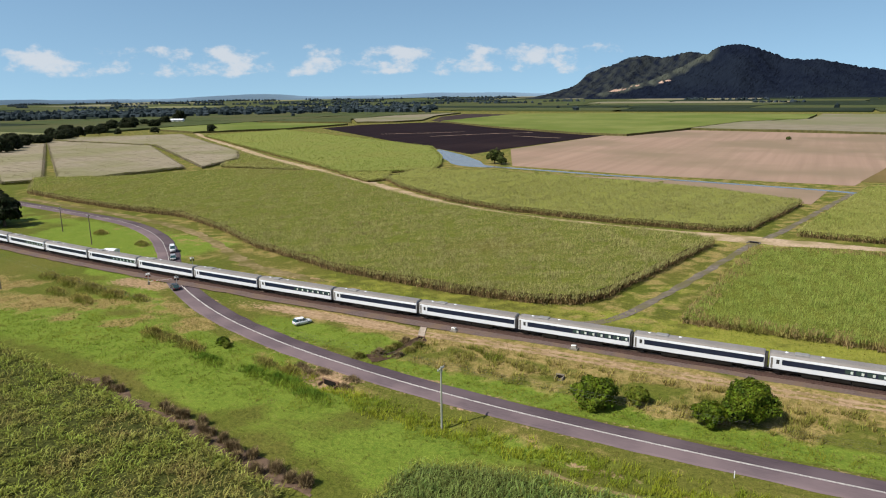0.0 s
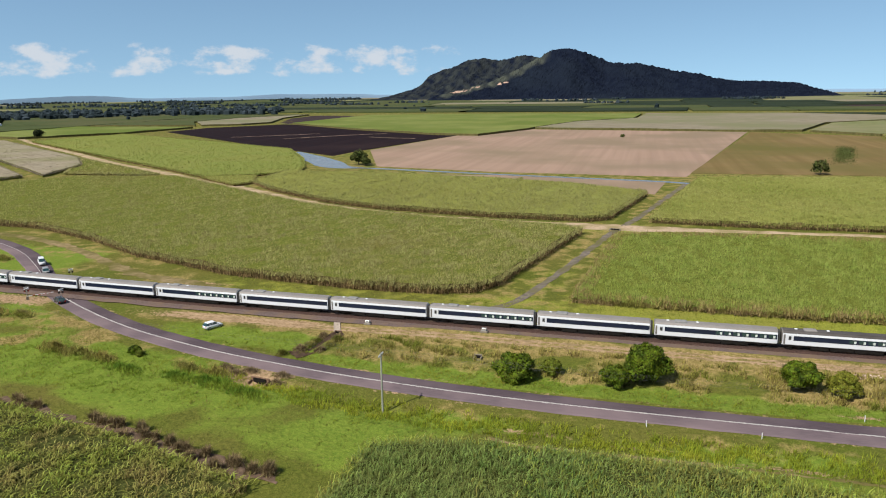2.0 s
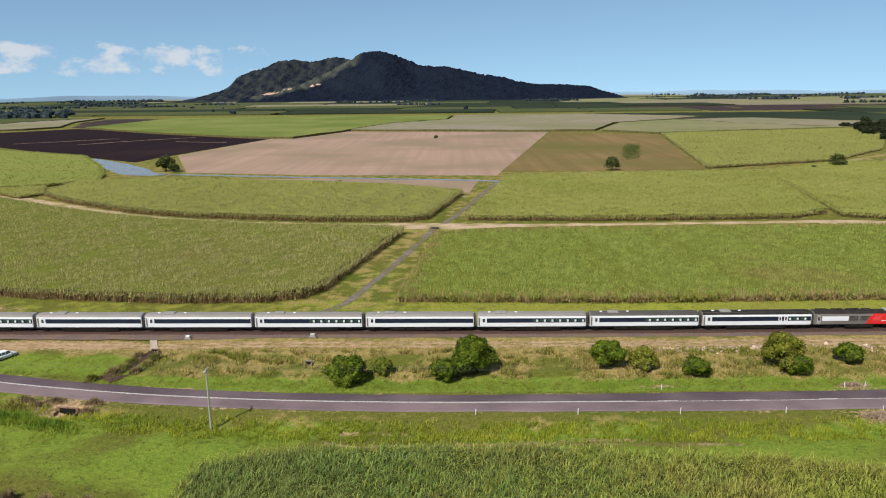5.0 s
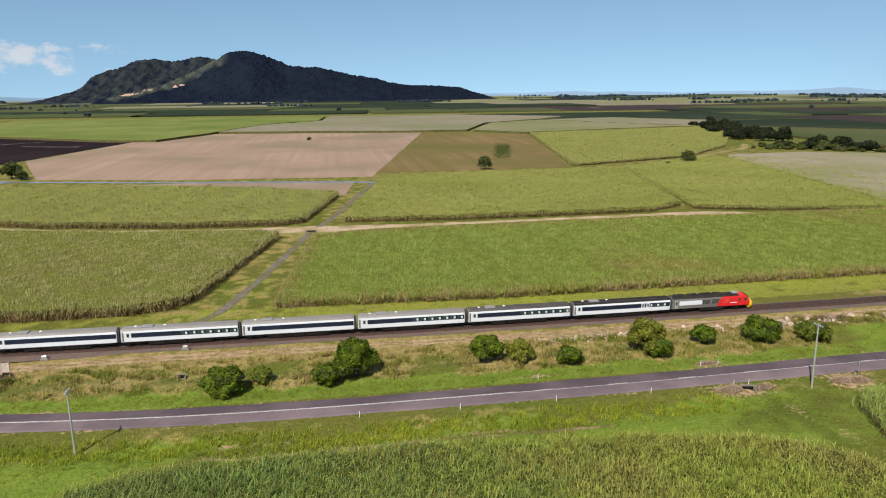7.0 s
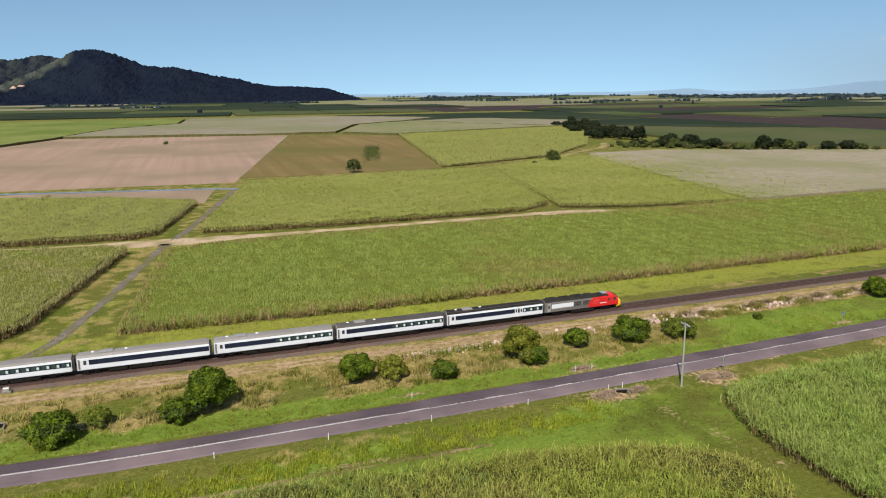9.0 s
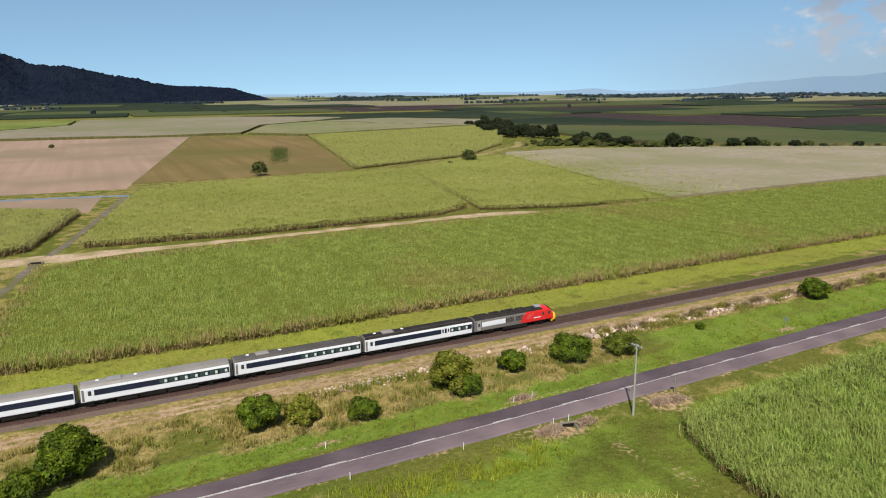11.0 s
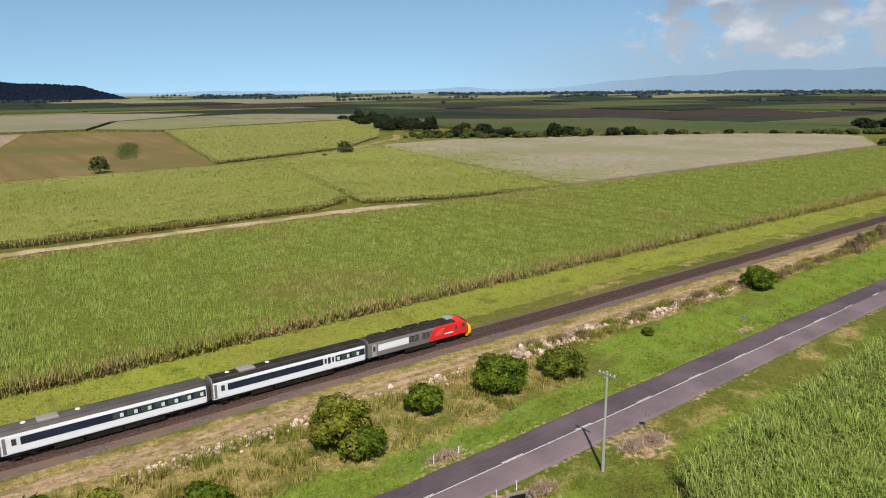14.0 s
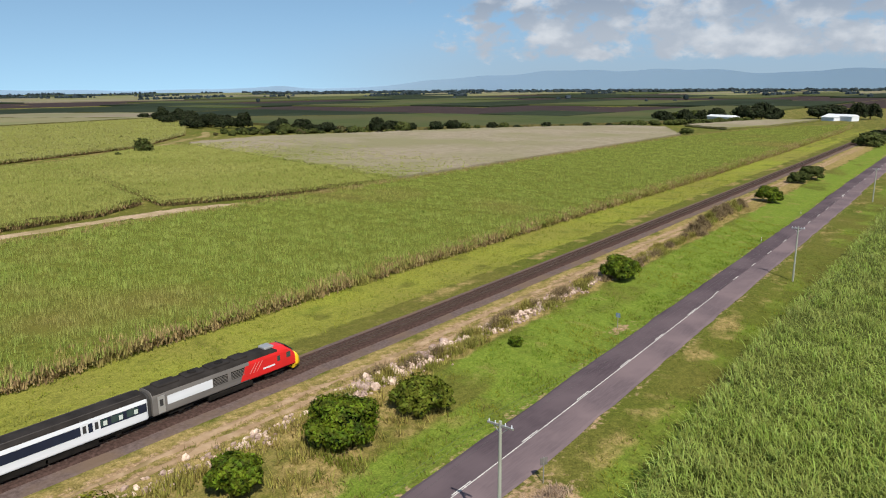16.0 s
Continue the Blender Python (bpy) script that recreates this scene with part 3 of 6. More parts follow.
ROAD = spline([(-900, 275), (-600, 238), (-420, 214), (-351, 205.5), (-306, 199.5), (-250, 190.5), (-215, 177), (-190, 160.5), (-172, 146), (-158, 136), (-143.5, 127), (-119.5, 115.6), (-96, 108.1), (-79, 104.4), (-64.5, 102), (-44.5, 99.9), (-25, 98.9), (-6, 98.7), (21, 99.1), (44, 99.6), (70, 100.7), (91, 101.6), (123, 103.1), (148, 104.3), (181, 105.8), (213, 107.2), (296, 111), (409, 116.5), (1600, 168)], 4.0)


def rail_y(x):
    return np.interp(x, RAIL[:, 0], RAIL[:, 1])


def road_y(x):
    return np.interp(x, ROAD[:, 0], ROAD[:, 1])


HOLLOWS = [(-75, 95.0, 3.4, 2.3, 1.5), (60.8, 94.0, 2.6, 1.5, 0.7), (-72.2, 114.5, 1.6, 5.5, 0.7)]          # x, y, half widths, depth


def ground_z(x, y):
    d = y - rail_y(x)
    east = smooth01(-75, -50, x)
    z = 0.45 * smooth01(-20, -11, d) * (1 - smooth01(7, 13, d)) * (0.25 + 0.75 * east)
    z = z - 0.45 * np.exp(-(((d + 25) / 3.0) ** 2)) * east * (1 - smooth01(400, 600, x))
    z = z - 0.5 * np.exp(-(((y - road_y(x) + 10.5) / 3.0) ** 2)) * east * (1 - smooth01(150, 220, x))
    for cx, cy, rx, ry, deep in HOLLOWS:
        z = z - deep * np.exp(-(((x - cx) / rx) ** 2) - ((y - cy) / ry) ** 2)
    near = np.minimum(np.abs(y - road_y(x)), np.abs(d))
    return z + 0.06 * waves(x, y, 9, 3) * smooth01(4.5, 9, near) - 0.02


def band(v, lo, hi, soft=1.5):
    return smooth01(lo - soft, lo + soft, v) * (1 - smooth01(hi - soft, hi + soft, v))


def ground_zones(x, y):
    """Dry grass, bare earth, lush grass, as 0 to 1."""
    d, r = y - rail_y(x), y - road_y(x)
    w = waves(x, y, 24, 5)
    east, west = smooth01(-70, -45, x), 1 - smooth01(-70, -45, x)
    bushes = band(d, -24.5, -13, 2.0) * smooth01(-75, -60, x) * (1 - 0.85 * smooth01(84, 104, x)) + band(d, -14.5, -10.5, 1.2) * smooth01(84, 104, x)
    dry = bushes * (0.56 + 0.40 * w) + band(d, -13.5, -4, 1.5) * (0.82 + 0.16 * waves(x, y, 14, 8)) * smooth01(-110, -60, x)
    dry = dry + band(d, -13, -4, 2) * (0.45 + 0.4 * w) * (1 - smooth01(-110, -60, x)) * smooth01(-140, -120, x)
    dry = dry + band(r, 5.5, 40, 2) * band(x, -400, -60, 12) * (d > 5) * (0.30 + 0.20 * w) + band(x, -210, -120, 8) * band(y, 96, 118, 4) * (0.4 + 0.6 * w)
    dry = dry + band(d, 4.5, 8, 1.0) * (0.32 + 0.3 * w) + band(r, -9, -4.5, 0.8) * (0.22 + 0.3 * w)
    dry = dry + band(x + 38 - (y - 160) * 0.22, -14, 12, 3) * band(y, 146, 262, 4) * (0.36 + 0.22 * waves(x, y, 9, 14)) + smooth01(240, 300, y) * (0.42 + 0.15 * waves(x, y, 30, 15))
    bare = band(d, -9.4, -8.5, 0.5) + band(d, -7.3, -6.4, 0.5)
    bare = (bare + 0.36 * band(d, -10.0, -5.8, 0.8)) * smooth01(-125, -95, x) * (0.75 + 0.3 * waves(x, y, 8, 9))
    bare = bare + band(d, -10.5, -5.5, 1) * band(x, -128, -78, 6) * (0.55 + 0.35 * w)
    bare = bare + band(x, -172, -152, 3) * band(y, 124, 131, 2) * 0.8 + band(np.abs(r) - 0.6 * smooth01(0, 90, x), 3.0, 4.0, 0.4) * (0.35 + 0.25 * waves(x, y, 7, 12))
    for cx, cy, rx, ry in ((80.5, 94.2, 4.0, 2.6), (58.5, 93.8, 4.5, 2.0), (59.5, 105.4, 3.0, 1.1), (26, 106, 3, 0.8), (128, 110, 3.5, 1.0), (-77, 97.6, 6.5, 3.0), (-220, 325, 10, 5), (-24, 88.5, 5, 0.7), (-7, 87.3, 6, 0.4), (13, 86.5, 7, 0.35), (-126, 152, 9, 1.4), (-55, 146, 5, 0.8)):
        bare = bare + np.exp(-(((x - cx) / rx) ** 2) - ((y - cy) / ry) ** 2)
    lush = band(d, -30.5, -23, 1.2) * smooth01(-85, -60, x) * (0.95 + 0.2 * w) + band(d, -24, -14.5, 1.5) * smooth01(84, 104, x) * (0.75 + 0.3 * w)
    run = np.clip((y - 62) / 30, 0, 1)
    bare = bare + 0.42 * np.exp(-(((x - 68.5 + 6.5 * run) / 0.8) ** 2)) * band(y, 64, 91, 2)
    lush = lush + band(r, -30, -7, 2.5) * (0.62 + 0.45 * w) * (1 - 0.42 * smooth01(56, 72, x)) + band(d, 9, 21, 1.5) * smooth01(-60, -40, x) * (0.3 + 0.4 * w)
    lush = lush + band(x, -260, -175, 8) * band(y, 146, 182, 5) * 0.9 + band(x, -330, -85, 12) * band(y, 84, 104, 5) * 0.8
    lush = lush + band(d, -24, -12, 2) * band(x, -112, -70, 6) * 0.7
    return np.clip(dry, 0, 1), np.clip(bare, 0, 1), np.clip(lush, 0, 1)


def pale_zone(x, y):
    """Soft yellow-green grass between the railway and the cane, and the headlands of the western block."""
    d = y - rail_y(x)
    w = waves(x, y, 18, 51)
    p = band(d, 7.5, 24, 1.2) * smooth01(-40, -10, x) * (0.85 + 0.25 * w)
    p = p + band(d, 7, 24, 1.5) * band(x, -130, -30, 10) * (0.42 + 0.10 * w)
    p = p + band(x + 38 - (y - 160) * 0.22, -14, 14, 3) * band(y, 152, 262, 4) * (0.34 + 0.12 * w)
    p = p + band(y - 262, -9, 5, 2) * band(x, -60, 150, 15) * (0.42 + 0.12 * w)
    return np.clip(p, 0, 1)


def make_ground():
    gx = np.concatenate([-np.geomspace(4850, 430, 26)[:-1], np.arange(-430, 420, 2.1), np.geomspace(420, 4850, 26)])
    gy = np.concatenate([-np.geomspace(4850, 60, 22)[:-1], np.linspace(-60, 60, 40)[:-1], np.arange(60, 182, 1.15), np.geomspace(182, 4850, 60)])
    x, y = np.meshgrid(gx, gy)
    far = np.maximum(1.0, np.hypot(x, y) / 4850)
    x, y = x / far, y / far
    fade = 1 - smooth01(430, 900, np.hypot(x, y - 60))
    me = grid_mesh("ground", x, y, ground_z(x, y) * fade, M["ground"])
    zones = me.color_attributes.new("zones", "FLOAT_COLOR", "POINT")
    dry, bare, lush = ground_zones(x, y)
    data = np.stack([np.maximum(dry * fade, 0.36 * (1 - fade)), bare * fade, lush * fade, np.maximum(pale_zone(x, y) * fade, 0.34 * smooth01(225, 300, y) * fade)], -1).astype(np.float32)
    zones.data.foreach_set("color", data.ravel())
    tagged(new("ground", me), "grassy coastal plain with dry and lush strips and worn earth", "ground", kind="structure")


make_ground()

# road: the lane towards the railway is the darker one
ROAD_SCALE = np.interp(ROAD[:, 0], [-900, -160, -60, -10, 60, 100], [0.82, 0.84, 0.78, 0.78, 0.88, 0.93])
ob = empty("road", label="grey two-lane asphalt road with worn edges", category="road", kind="structure")
part("lane", sweep("lane", ROAD, [(4.2, 0.0), (3.75, 0.13), (-0.1, 0.19)], M["asphalt_dark"], wobble=0.09, seed=2, scale=ROAD_SCALE), ob, "darker asphalt lane")
part("lane", sweep("lane", ROAD, [(-0.1, 0.19), (-3.75, 0.13), (-4.2, 0.0)], M["asphalt"], wobble=0.09, seed=3, scale=ROAD_SCALE), ob, "lighter worn asphalt lane")


def line_mesh():
    """The centre line: unbroken as far as the bend, with dashes beside it; dashes alone further east."""
    s = Shape()
    way = spline(ROAD[::3], 3.0)
    n = normals(way)
    for i in range(len(way) - 1):
        x = way[i, 0]
        if -156 > x > -173:
            continue
        runs = []
        if x < 150:
            runs.append((-0.18, 0.06))
        if (x > 20 and i % 4 == 0) or (x < 20 and x > -150):
            runs.append((0.02, 0.07))
        for o, w in runs:
            s.add([(p[0] + q * k[0], p[1] + q * k[1], 0.19) for p, k in ((way[i], n[i]), (way[i + 1], n[i + 1])) for q in (o - w, o + w)], [(0, 2, 3, 1)])
    return s.mesh("centre_line", M["paint_line"])


tagged(new("centre_line", line_mesh()), "white painted centre line on the road", "road marking", kind="structure")

# railway: ballast bed with a gravel bench on the road side, sleepers, two rails
tagged(new("railway_bench", sweep("railway_bench", RAIL, [(3.2, 0.0), (2.9, 0.50), (-2.2, 0.52), (-3.7, 0.50), (-4.8, 0.30)], M["ballast"], wobble=0.2, seed=4)), "grey gravel bench beside the railway", "railway", kind="structure")
tagged(new("ballast_bed", sweep("ballast_bed", RAIL, [(2.3, 0.45), (1.75, 0.72), (-1.75, 0.72), (-2.3, 0.45)], M["ballast_dark"], wobble=0.1, seed=5)), "dark stone ballast bed under the track", "railway", kind="structure")
RAIL_TOP = 0.92


def sleeper_mesh():
    s = Shape()
    way = spline(RAIL[(RAIL[:, 0] > -260) & (RAIL[:, 0] < 520)][::6], 0.7)
    n = normals(way)
    for p, k in zip(way, n):
        t = (k[1], -k[0])
        ring = lambda z: [(p[0] + a * k[0] + b * t[0], p[1] + a * k[1] + b * t[1], z) for a, b in ((-1.05, -0.11), (1.05, -0.11), (1.05, 0.11), (-1.05, 0.11))]
        s.loft([ring(0.66), ring(0.765)])
    return s.mesh("sleepers", M["sleeper"])


tagged(new("railway_sleepers", sleeper_mesh()), "grey concrete sleepers in dark ballast", "sleepers", kind="stuff")
for side in (0.56, -0.56):
    tagged(new("rail", sweep("rail", RAIL, [(side - 0.06, 0.76), (side - 0.035, 0.78), (side - 0.035, RAIL_TOP), (side + 0.035, RAIL_TOP), (side + 0.035, 0.78), (side + 0.06, 0.76)], M["rail"])), "rusty steel rail with worn top", "rail", group="rails of the track", kind="structure")

# two worn wheel tracks along the railway
for side in (-7.2, -9.2):
    keep = RAIL[(RAIL[:, 0] > -118) & (RAIL[:, 0] < 420)]
    way = spline(keep[::3], 1.5)
    n = normals(way)
    side_way = way + n * (side + 0.25 * np.sin(way[:, :1] * 0.11))
    zz = ground_z(side_way[:, 0], side_way[:, 1])
    tagged(new("wheel_track", sweep("wheel_track", np.c_[side_way, zz], [(0.42, 0.01), (0, 0.05), (-0.42, 0.01)], M["earth_rut"], wobble=0.16, seed=6)), "worn pale wheel track in dry grass", "track", group="wheel tracks beside the railway", kind="structure")

LANE = spline([(-30, 84.6), (-22, 83.8), (-10, 84.2), (5, 84.9), (16, 84.8), (32, 84.6)], 1.5)
tagged(new("worn_path", sweep("worn_path", np.c_[LANE, ground_z(LANE[:, 0], LANE[:, 1])], [(0.45, 0.01), (0, 0.05), (-0.45, 0.01)], M["headland"], wobble=0.2, seed=17)), "worn tyre path in mown grass beside the cane", "track", kind="structure")

# farm tracks, drain, canal
FARM = spline([(-1000, 880), (-640, 610), (-492, 507), (-386, 432), (-309, 386), (-243, 341), (-191.5, 310.5), (-151.5, 285.3), (-119, 271.3), (-80, 262.6), (-32, 256.8), (19, 257), (60, 258.5), (113, 260.5), (140, 262)], 4.0)
tagged(new("farm_track", sweep("farm_track", FARM, [(3.5, 0.0), (2.8, 0.05), (0, 0.07), (-2.8, 0.05), (-3.5, 0.0)], M["earth"], wobble=0.5, seed=7, scale=np.interp(FARM[:, 0], [-260, -222, -190, -60, -36, -8, 16, 40, 140], [1.0, 1.9, 1.0, 1.0, 1.7, 1.6, 0.85, 0.7, 0.75]))), "pale bare-earth farm track between cane fields", "farm track", kind="structure")
LOOP = spline([(128, 260.5), (143, 259.5), (156, 256), (168, 251)], 2.0)
tagged(new("farm_track_turn", sweep("farm_track_turn", LOOP, [(4.2, 0.03), (0, 0.085), (-3.6, 0.03)], M["earth"], wobble=0.6, seed=8)), "pale earth turning place beside the cane", "farm track", kind="structure")
BACK = spline([(24, 414), (82, 421), (133, 427), (178, 433), (206, 449), (250, 477), (300, 522), (333, 547), (362, 590)], 4.0)
tagged(new("field_path", sweep("field_path", BACK, [(2.9, 0.03), (0, 0.08), (-2.9, 0.03)], M["headland_pale"], wobble=0.7, seed=9)), "narrow earth path between two cane blocks", "farm track", kind="structure")
SIDE = spline([(-120, 150.5), (-129, 152), (-142, 154.8), (-152, 158), (-171, 168.4), (-190, 179.5), (-210, 188), (-235, 196), (-271, 202.5), (-308, 208), (-357, 216)], 3.0)
tagged(new("headland_track", sweep("headland_track", SIDE, [(2.0, 0.01), (0.6, 0.05), (-0.6, 0.05), (-2.0, 0.01)], M["headland"], wobble=0.5, seed=14)), "faint pale track along the edge of the cane", "farm track", kind="structure")
SOIL = spline([(-126, 78.0), (-110, 76.0), (-98, 74.2), (-87, 73.0), (-78, 70.8), (-70, 68.9), (-62, 67.0), (-54.5, 65.4)], 1.2)
tagged(new("soil_strip", sweep("soil_strip", np.c_[SOIL, ground_z(SOIL[:, 0], SOIL[:, 1])], [(1.7, 0.03), (0.8, 0.10), (-0.8, 0.10), (-2.2, 0.03)], M["soil"], wobble=0.5, seed=15, scale=np.interp(SOIL[:, 0], [-126, -112, -102, -94, -84, -60, -54.5], [0.1, 1.0, 0.9, 0.25, 0.9, 1.0, 0.15]))), "strip of bare dark soil along ragged cane", "soil", kind="structure")
GULLY = spline([(-71.0, 122.5), (-71.4, 118.5), (-72.0, 114.5), (-73.0, 111.5), (-75.0, 108.8)], 1.0)
tagged(new("gully", sweep("gully", np.c_[GULLY, ground_z(GULLY[:, 0], GULLY[:, 1])], [(1.9, 0.05), (1.1, 0.30), (0.5, 0.06), (-0.5, 0.06), (-1.1, 0.34), (-1.9, 0.05)], M["gully_mud"], wobble=0.4, seed=16)), "eroded dark gully in the grass", "gully", kind="structure")
CHUTE = spline([(-74.6, 130.0), (-73.6, 127.6), (-72.6, 125.4), (-71.4, 122.8)], 1.0)
tagged(new("chute", sweep("chute", np.c_[CHUTE, ground_z(CHUTE[:, 0], CHUTE[:, 1])], [(0.75, 0.02), (0.7, 0.20), (0.5, 0.12), (-0.5, 0.12), (-0.7, 0.20), (-0.75, 0.02)], M["concrete_pale"], wobble=0.04, seed=18)), "pale concrete drain chute down from the railway", "drain", kind="structure")
DRAIN = spline([(-60, 144.5), (-48, 146), (-40, 151), (-34, 171), (-26, 211), (-19, 248), (-11, 279), (2, 340), (12, 386)], 3.0)
tagged(new("field_drain", sweep("field_drain", DRAIN, [(1.3, 0.02), (0.7, 0.06), (0, 0.02), (-0.7, 0.06), (-1.3, 0.02)], M["ditch"], wobble=0.25, seed=10)), "muddy grey field drain in mown grass", "drain", kind="structure")
CANAL = spline([(-300, 545), (-268, 508), (-236, 470), (-212, 440), (-180, 433), (-101, 415), (-45, 404), (0, 395), (14, 389)], 4.0)
tagged(new("canal", sweep("canal", CANAL, [(2.6, 0.05), (-2.6, 0.05)], M["water"], scale=np.interp(CANAL[:, 0], [-300, -262, -225, -205, -190, 20], [2.0, 4.0, 4.4, 2.6, 1.1, 1.0]), wobble=0.15, seed=11)), "narrow irrigation canal with still grey-blue water", "water", kind="structure")


# ---- crops ----
def slab(name, poly, h, material, cell=6.0, relief=0.25, seed=1, sides=None):
    """A crop block or tilled field: an uneven top sheet with its sides, over a polygon."""
    bm = bmesh.new()
    p = np.array(poly, float)
    if np.sum(p[:, 0] * np.roll(p[:, 1], -1) - p[:, 1] * np.roll(p[:, 0], -1)) < 0:
        p = p[::-1]
    line = []
    for a, b in zip(p, np.roll(p, -1, 0)):
        n = max(1, int(np.linalg.norm(b - a) / cell))
        line += [a + (b - a) * t / n for t in range(n)]
    rng = np.random.default_rng(seed)
    line = np.array(line) + rng.normal(0, 0.12 * min(1, h), (len(line), 2))
    top = [bm.verts.new((q[0], q[1], h + relief * float(waves(q[0], q[1], 14, seed)))) for q in line]
    low = [bm.verts.new((q[0], q[1], -0.05)) for q in line]
    for i in range(len(line)):
        j = (i + 1) % len(line)
        bm.faces.new((low[i], low[j], top[j], top[i])).material_index = 1 if sides else 0
    bm.faces.new(top)
    bmesh.ops.triangulate(bm, faces=[f for f in bm.faces if len(f.verts) > 4])
    me = bpy.data.meshes.new(name)
    bm.to_mesh(me)
    bm.free()
    me.materials.append(material)
    if sides:
        me.materials.append(sides)
    return me


WIND = 1.1          # the way the leaves are blown, from +x


def blades(name, base, k, length, width, lean, material, rng, bend=False, spread=0.35, droop=0.25):
    """Long leaves in clumps: k at each base point. bend: two pieces to a leaf, arching over."""
    n = len(base) * k
    b = np.repeat(base, k, 0) + np.c_[rng.uniform(-1.7 * spread, 1.7 * spread, (n, 2)), rng.uniform(-0.3, 0.1, n)]
    a, s = rng.uniform(0, 2 * np.pi, n), rng.uniform(0.65, 1.25, n) * length
    a = np.where(rng.uniform(0, 1, n) < 0.35, rng.normal(WIND, 0.6, n), a)
    out = np.c_[np.cos(a), np.sin(a)]
    side = np.c_[-np.sin(a), np.cos(a), np.zeros(n)] * (width / 2)
    ln = rng.uniform(0.3, 1.3, n)[:, None] * lean
    if not bend:
        tip = b + np.c_[out * ln * s[:, None], s * rng.uniform(0.5, 1.0, n)]
        return fast_mesh(name, np.stack([b - side, b + side, tip], 1).reshape(-1, 3), 3, material)
    mid = b + np.c_[out * ln * s[:, None] * 0.55, s * 0.60]
    tip = b + np.c_[out * ln * s[:, None] * 1.35, s * (0.62 + rng.uniform(-droop, 0.30, n))]
    return fast_mesh(name, np.stack([b, mid + side, tip, mid - side], 1).reshape(-1, 3), 4, material)


def edge_points(poly, spacing, rng):
    p = np.array(poly, float)
    out = []
    for a, b in zip(p, np.roll(p, -1, 0)):
        n = max(1, int(np.linalg.norm(b - a) / spacing))
        t = rng.uniform(0, 1, n)[:, None]
        out.append(a + (b - a) * t)
    return np.concatenate(out)


def inset(poly, d):
    """The polygon drawn in by d metres."""
    p = np.array(poly, float)
    turn = np.sum(p[:, 0] * np.roll(p[:, 1], -1) - p[:, 1] * np.roll(p[:, 0], -1))
    e = np.roll(p, -1, 0) - p
    n = np.stack([-e[:, 1], e[:, 0]], 1) / np.linalg.norm(e, axis=1)[:, None] * (1 if turn > 0 else -1)
    q = n + np.roll(n, 1, 0)
    q /= np.maximum(0.4, np.linalg.norm(q, axis=1))[:, None]
    return p + q * d


def cane_field(label, poly, h, leaf, density, k, length, width, lean=0.7, bend=False, core="cane_core_shade", seed=1, near=None, trash=1.0, gaps=0.0, fringe=0.0, edge_lo=0.35, side="cane_side", stalks="cane_dry", other=None):
    """A block of sugar cane: inner mass, mostly coloured dark for shade in the gaps, leaves over the top, stalks and
    dry leaves along the edge.
    """
    rng = np.random.default_rng(seed)
    ob = empty("cane_field", label=label, category="cane field")
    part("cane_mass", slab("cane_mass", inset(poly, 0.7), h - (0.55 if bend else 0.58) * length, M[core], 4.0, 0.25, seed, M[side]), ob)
    p = np.array(poly, float)
    lo, hi = p.min(0), p.max(0)
    n = int((hi[0] - lo[0]) * (hi[1] - lo[1]) * density)
    q = rng.uniform(lo, hi, (n, 2))
    q = q[inside(poly, q[:, 0], q[:, 1])]
    away = lambda a: np.maximum(1, np.hypot(a[:, 0] - 20, a[:, 1] - 45))
    if near is not None:                       # thin out with the distance from the flight line
        q = q[rng.uniform(0, 1, len(q)) < np.clip(near / away(q), 0, 1) ** 1.5]
    if gaps:
        q = q[waves(q[:, 0], q[:, 1], 5, seed + 9) > -1.1 + gaps]
    z = h - 0.8 * length + 0.30 * waves(q[:, 0], q[:, 1], 11, seed + 2) + (0.34 if bend else 0.20) * waves(q[:, 0], q[:, 1], 2.6 if bend else 3.0, seed + 3)
    kept = np.full(len(q), True)
    if other:                                  # a second leaf colour west of a wide, ragged change-over
        kept = q[:, 0] + 9 * waves(q[:, 0], q[:, 1], 9, seed + 5) > rng.uniform(other[1], other[2], len(q))
        part("leaves", blades("leaves", np.c_[q, z][~kept], k, length, width, lean, M[other[0]], rng, bend), ob, "deep bluish-green cane leaves")["kind"] = "stuff"
    part("leaves", blades("leaves", np.c_[q, z][kept], k, length, width, lean, M[leaf], rng, bend), ob)["kind"] = "stuff"
    e = edge_points(poly, 0.10, rng)
    e = e + rng.normal(0, 0.40, e.shape)
    if near is not None:
        e = e[rng.uniform(0, 1, len(e)) < np.clip(1.6 * near / away(e), 0.12, 1)]
    w = width * (1.1 if bend else 1.2)
    part("edge_leaves", blades("edge_leaves", np.c_[e, rng.uniform(edge_lo * h, max((edge_lo + 0.15) * h, h - 0.75 * length), len(e))], 2, length, w, lean * 1.2, M[leaf], rng, bend), ob)["kind"] = "stuff"
    if trash:
        f = e[rng.uniform(0, 1, len(e)) < 0.8 * trash]
        part("dry_stalks", blades("dry_stalks", np.c_[f + rng.normal(0, 0.2, f.shape), rng.uniform(0.1, 0.45 * h, len(f))], 2, h * 0.48, 0.8 * w, 0.35, M[stalks], rng), ob, "brown dry cane stalks and trash")["kind"] = "stuff"
    if fringe:                                 # a belt of half-dead leaves where wind and sun reach the edge
        g = np.concatenate([edge_points(inset(poly, u * fringe), 0.40, rng) for u in (-0.16, -0.10, -0.04, 0.03, 0.12, 0.25, 0.45, 0.75)])
        g = g + rng.normal(0, 0.35, g.shape)
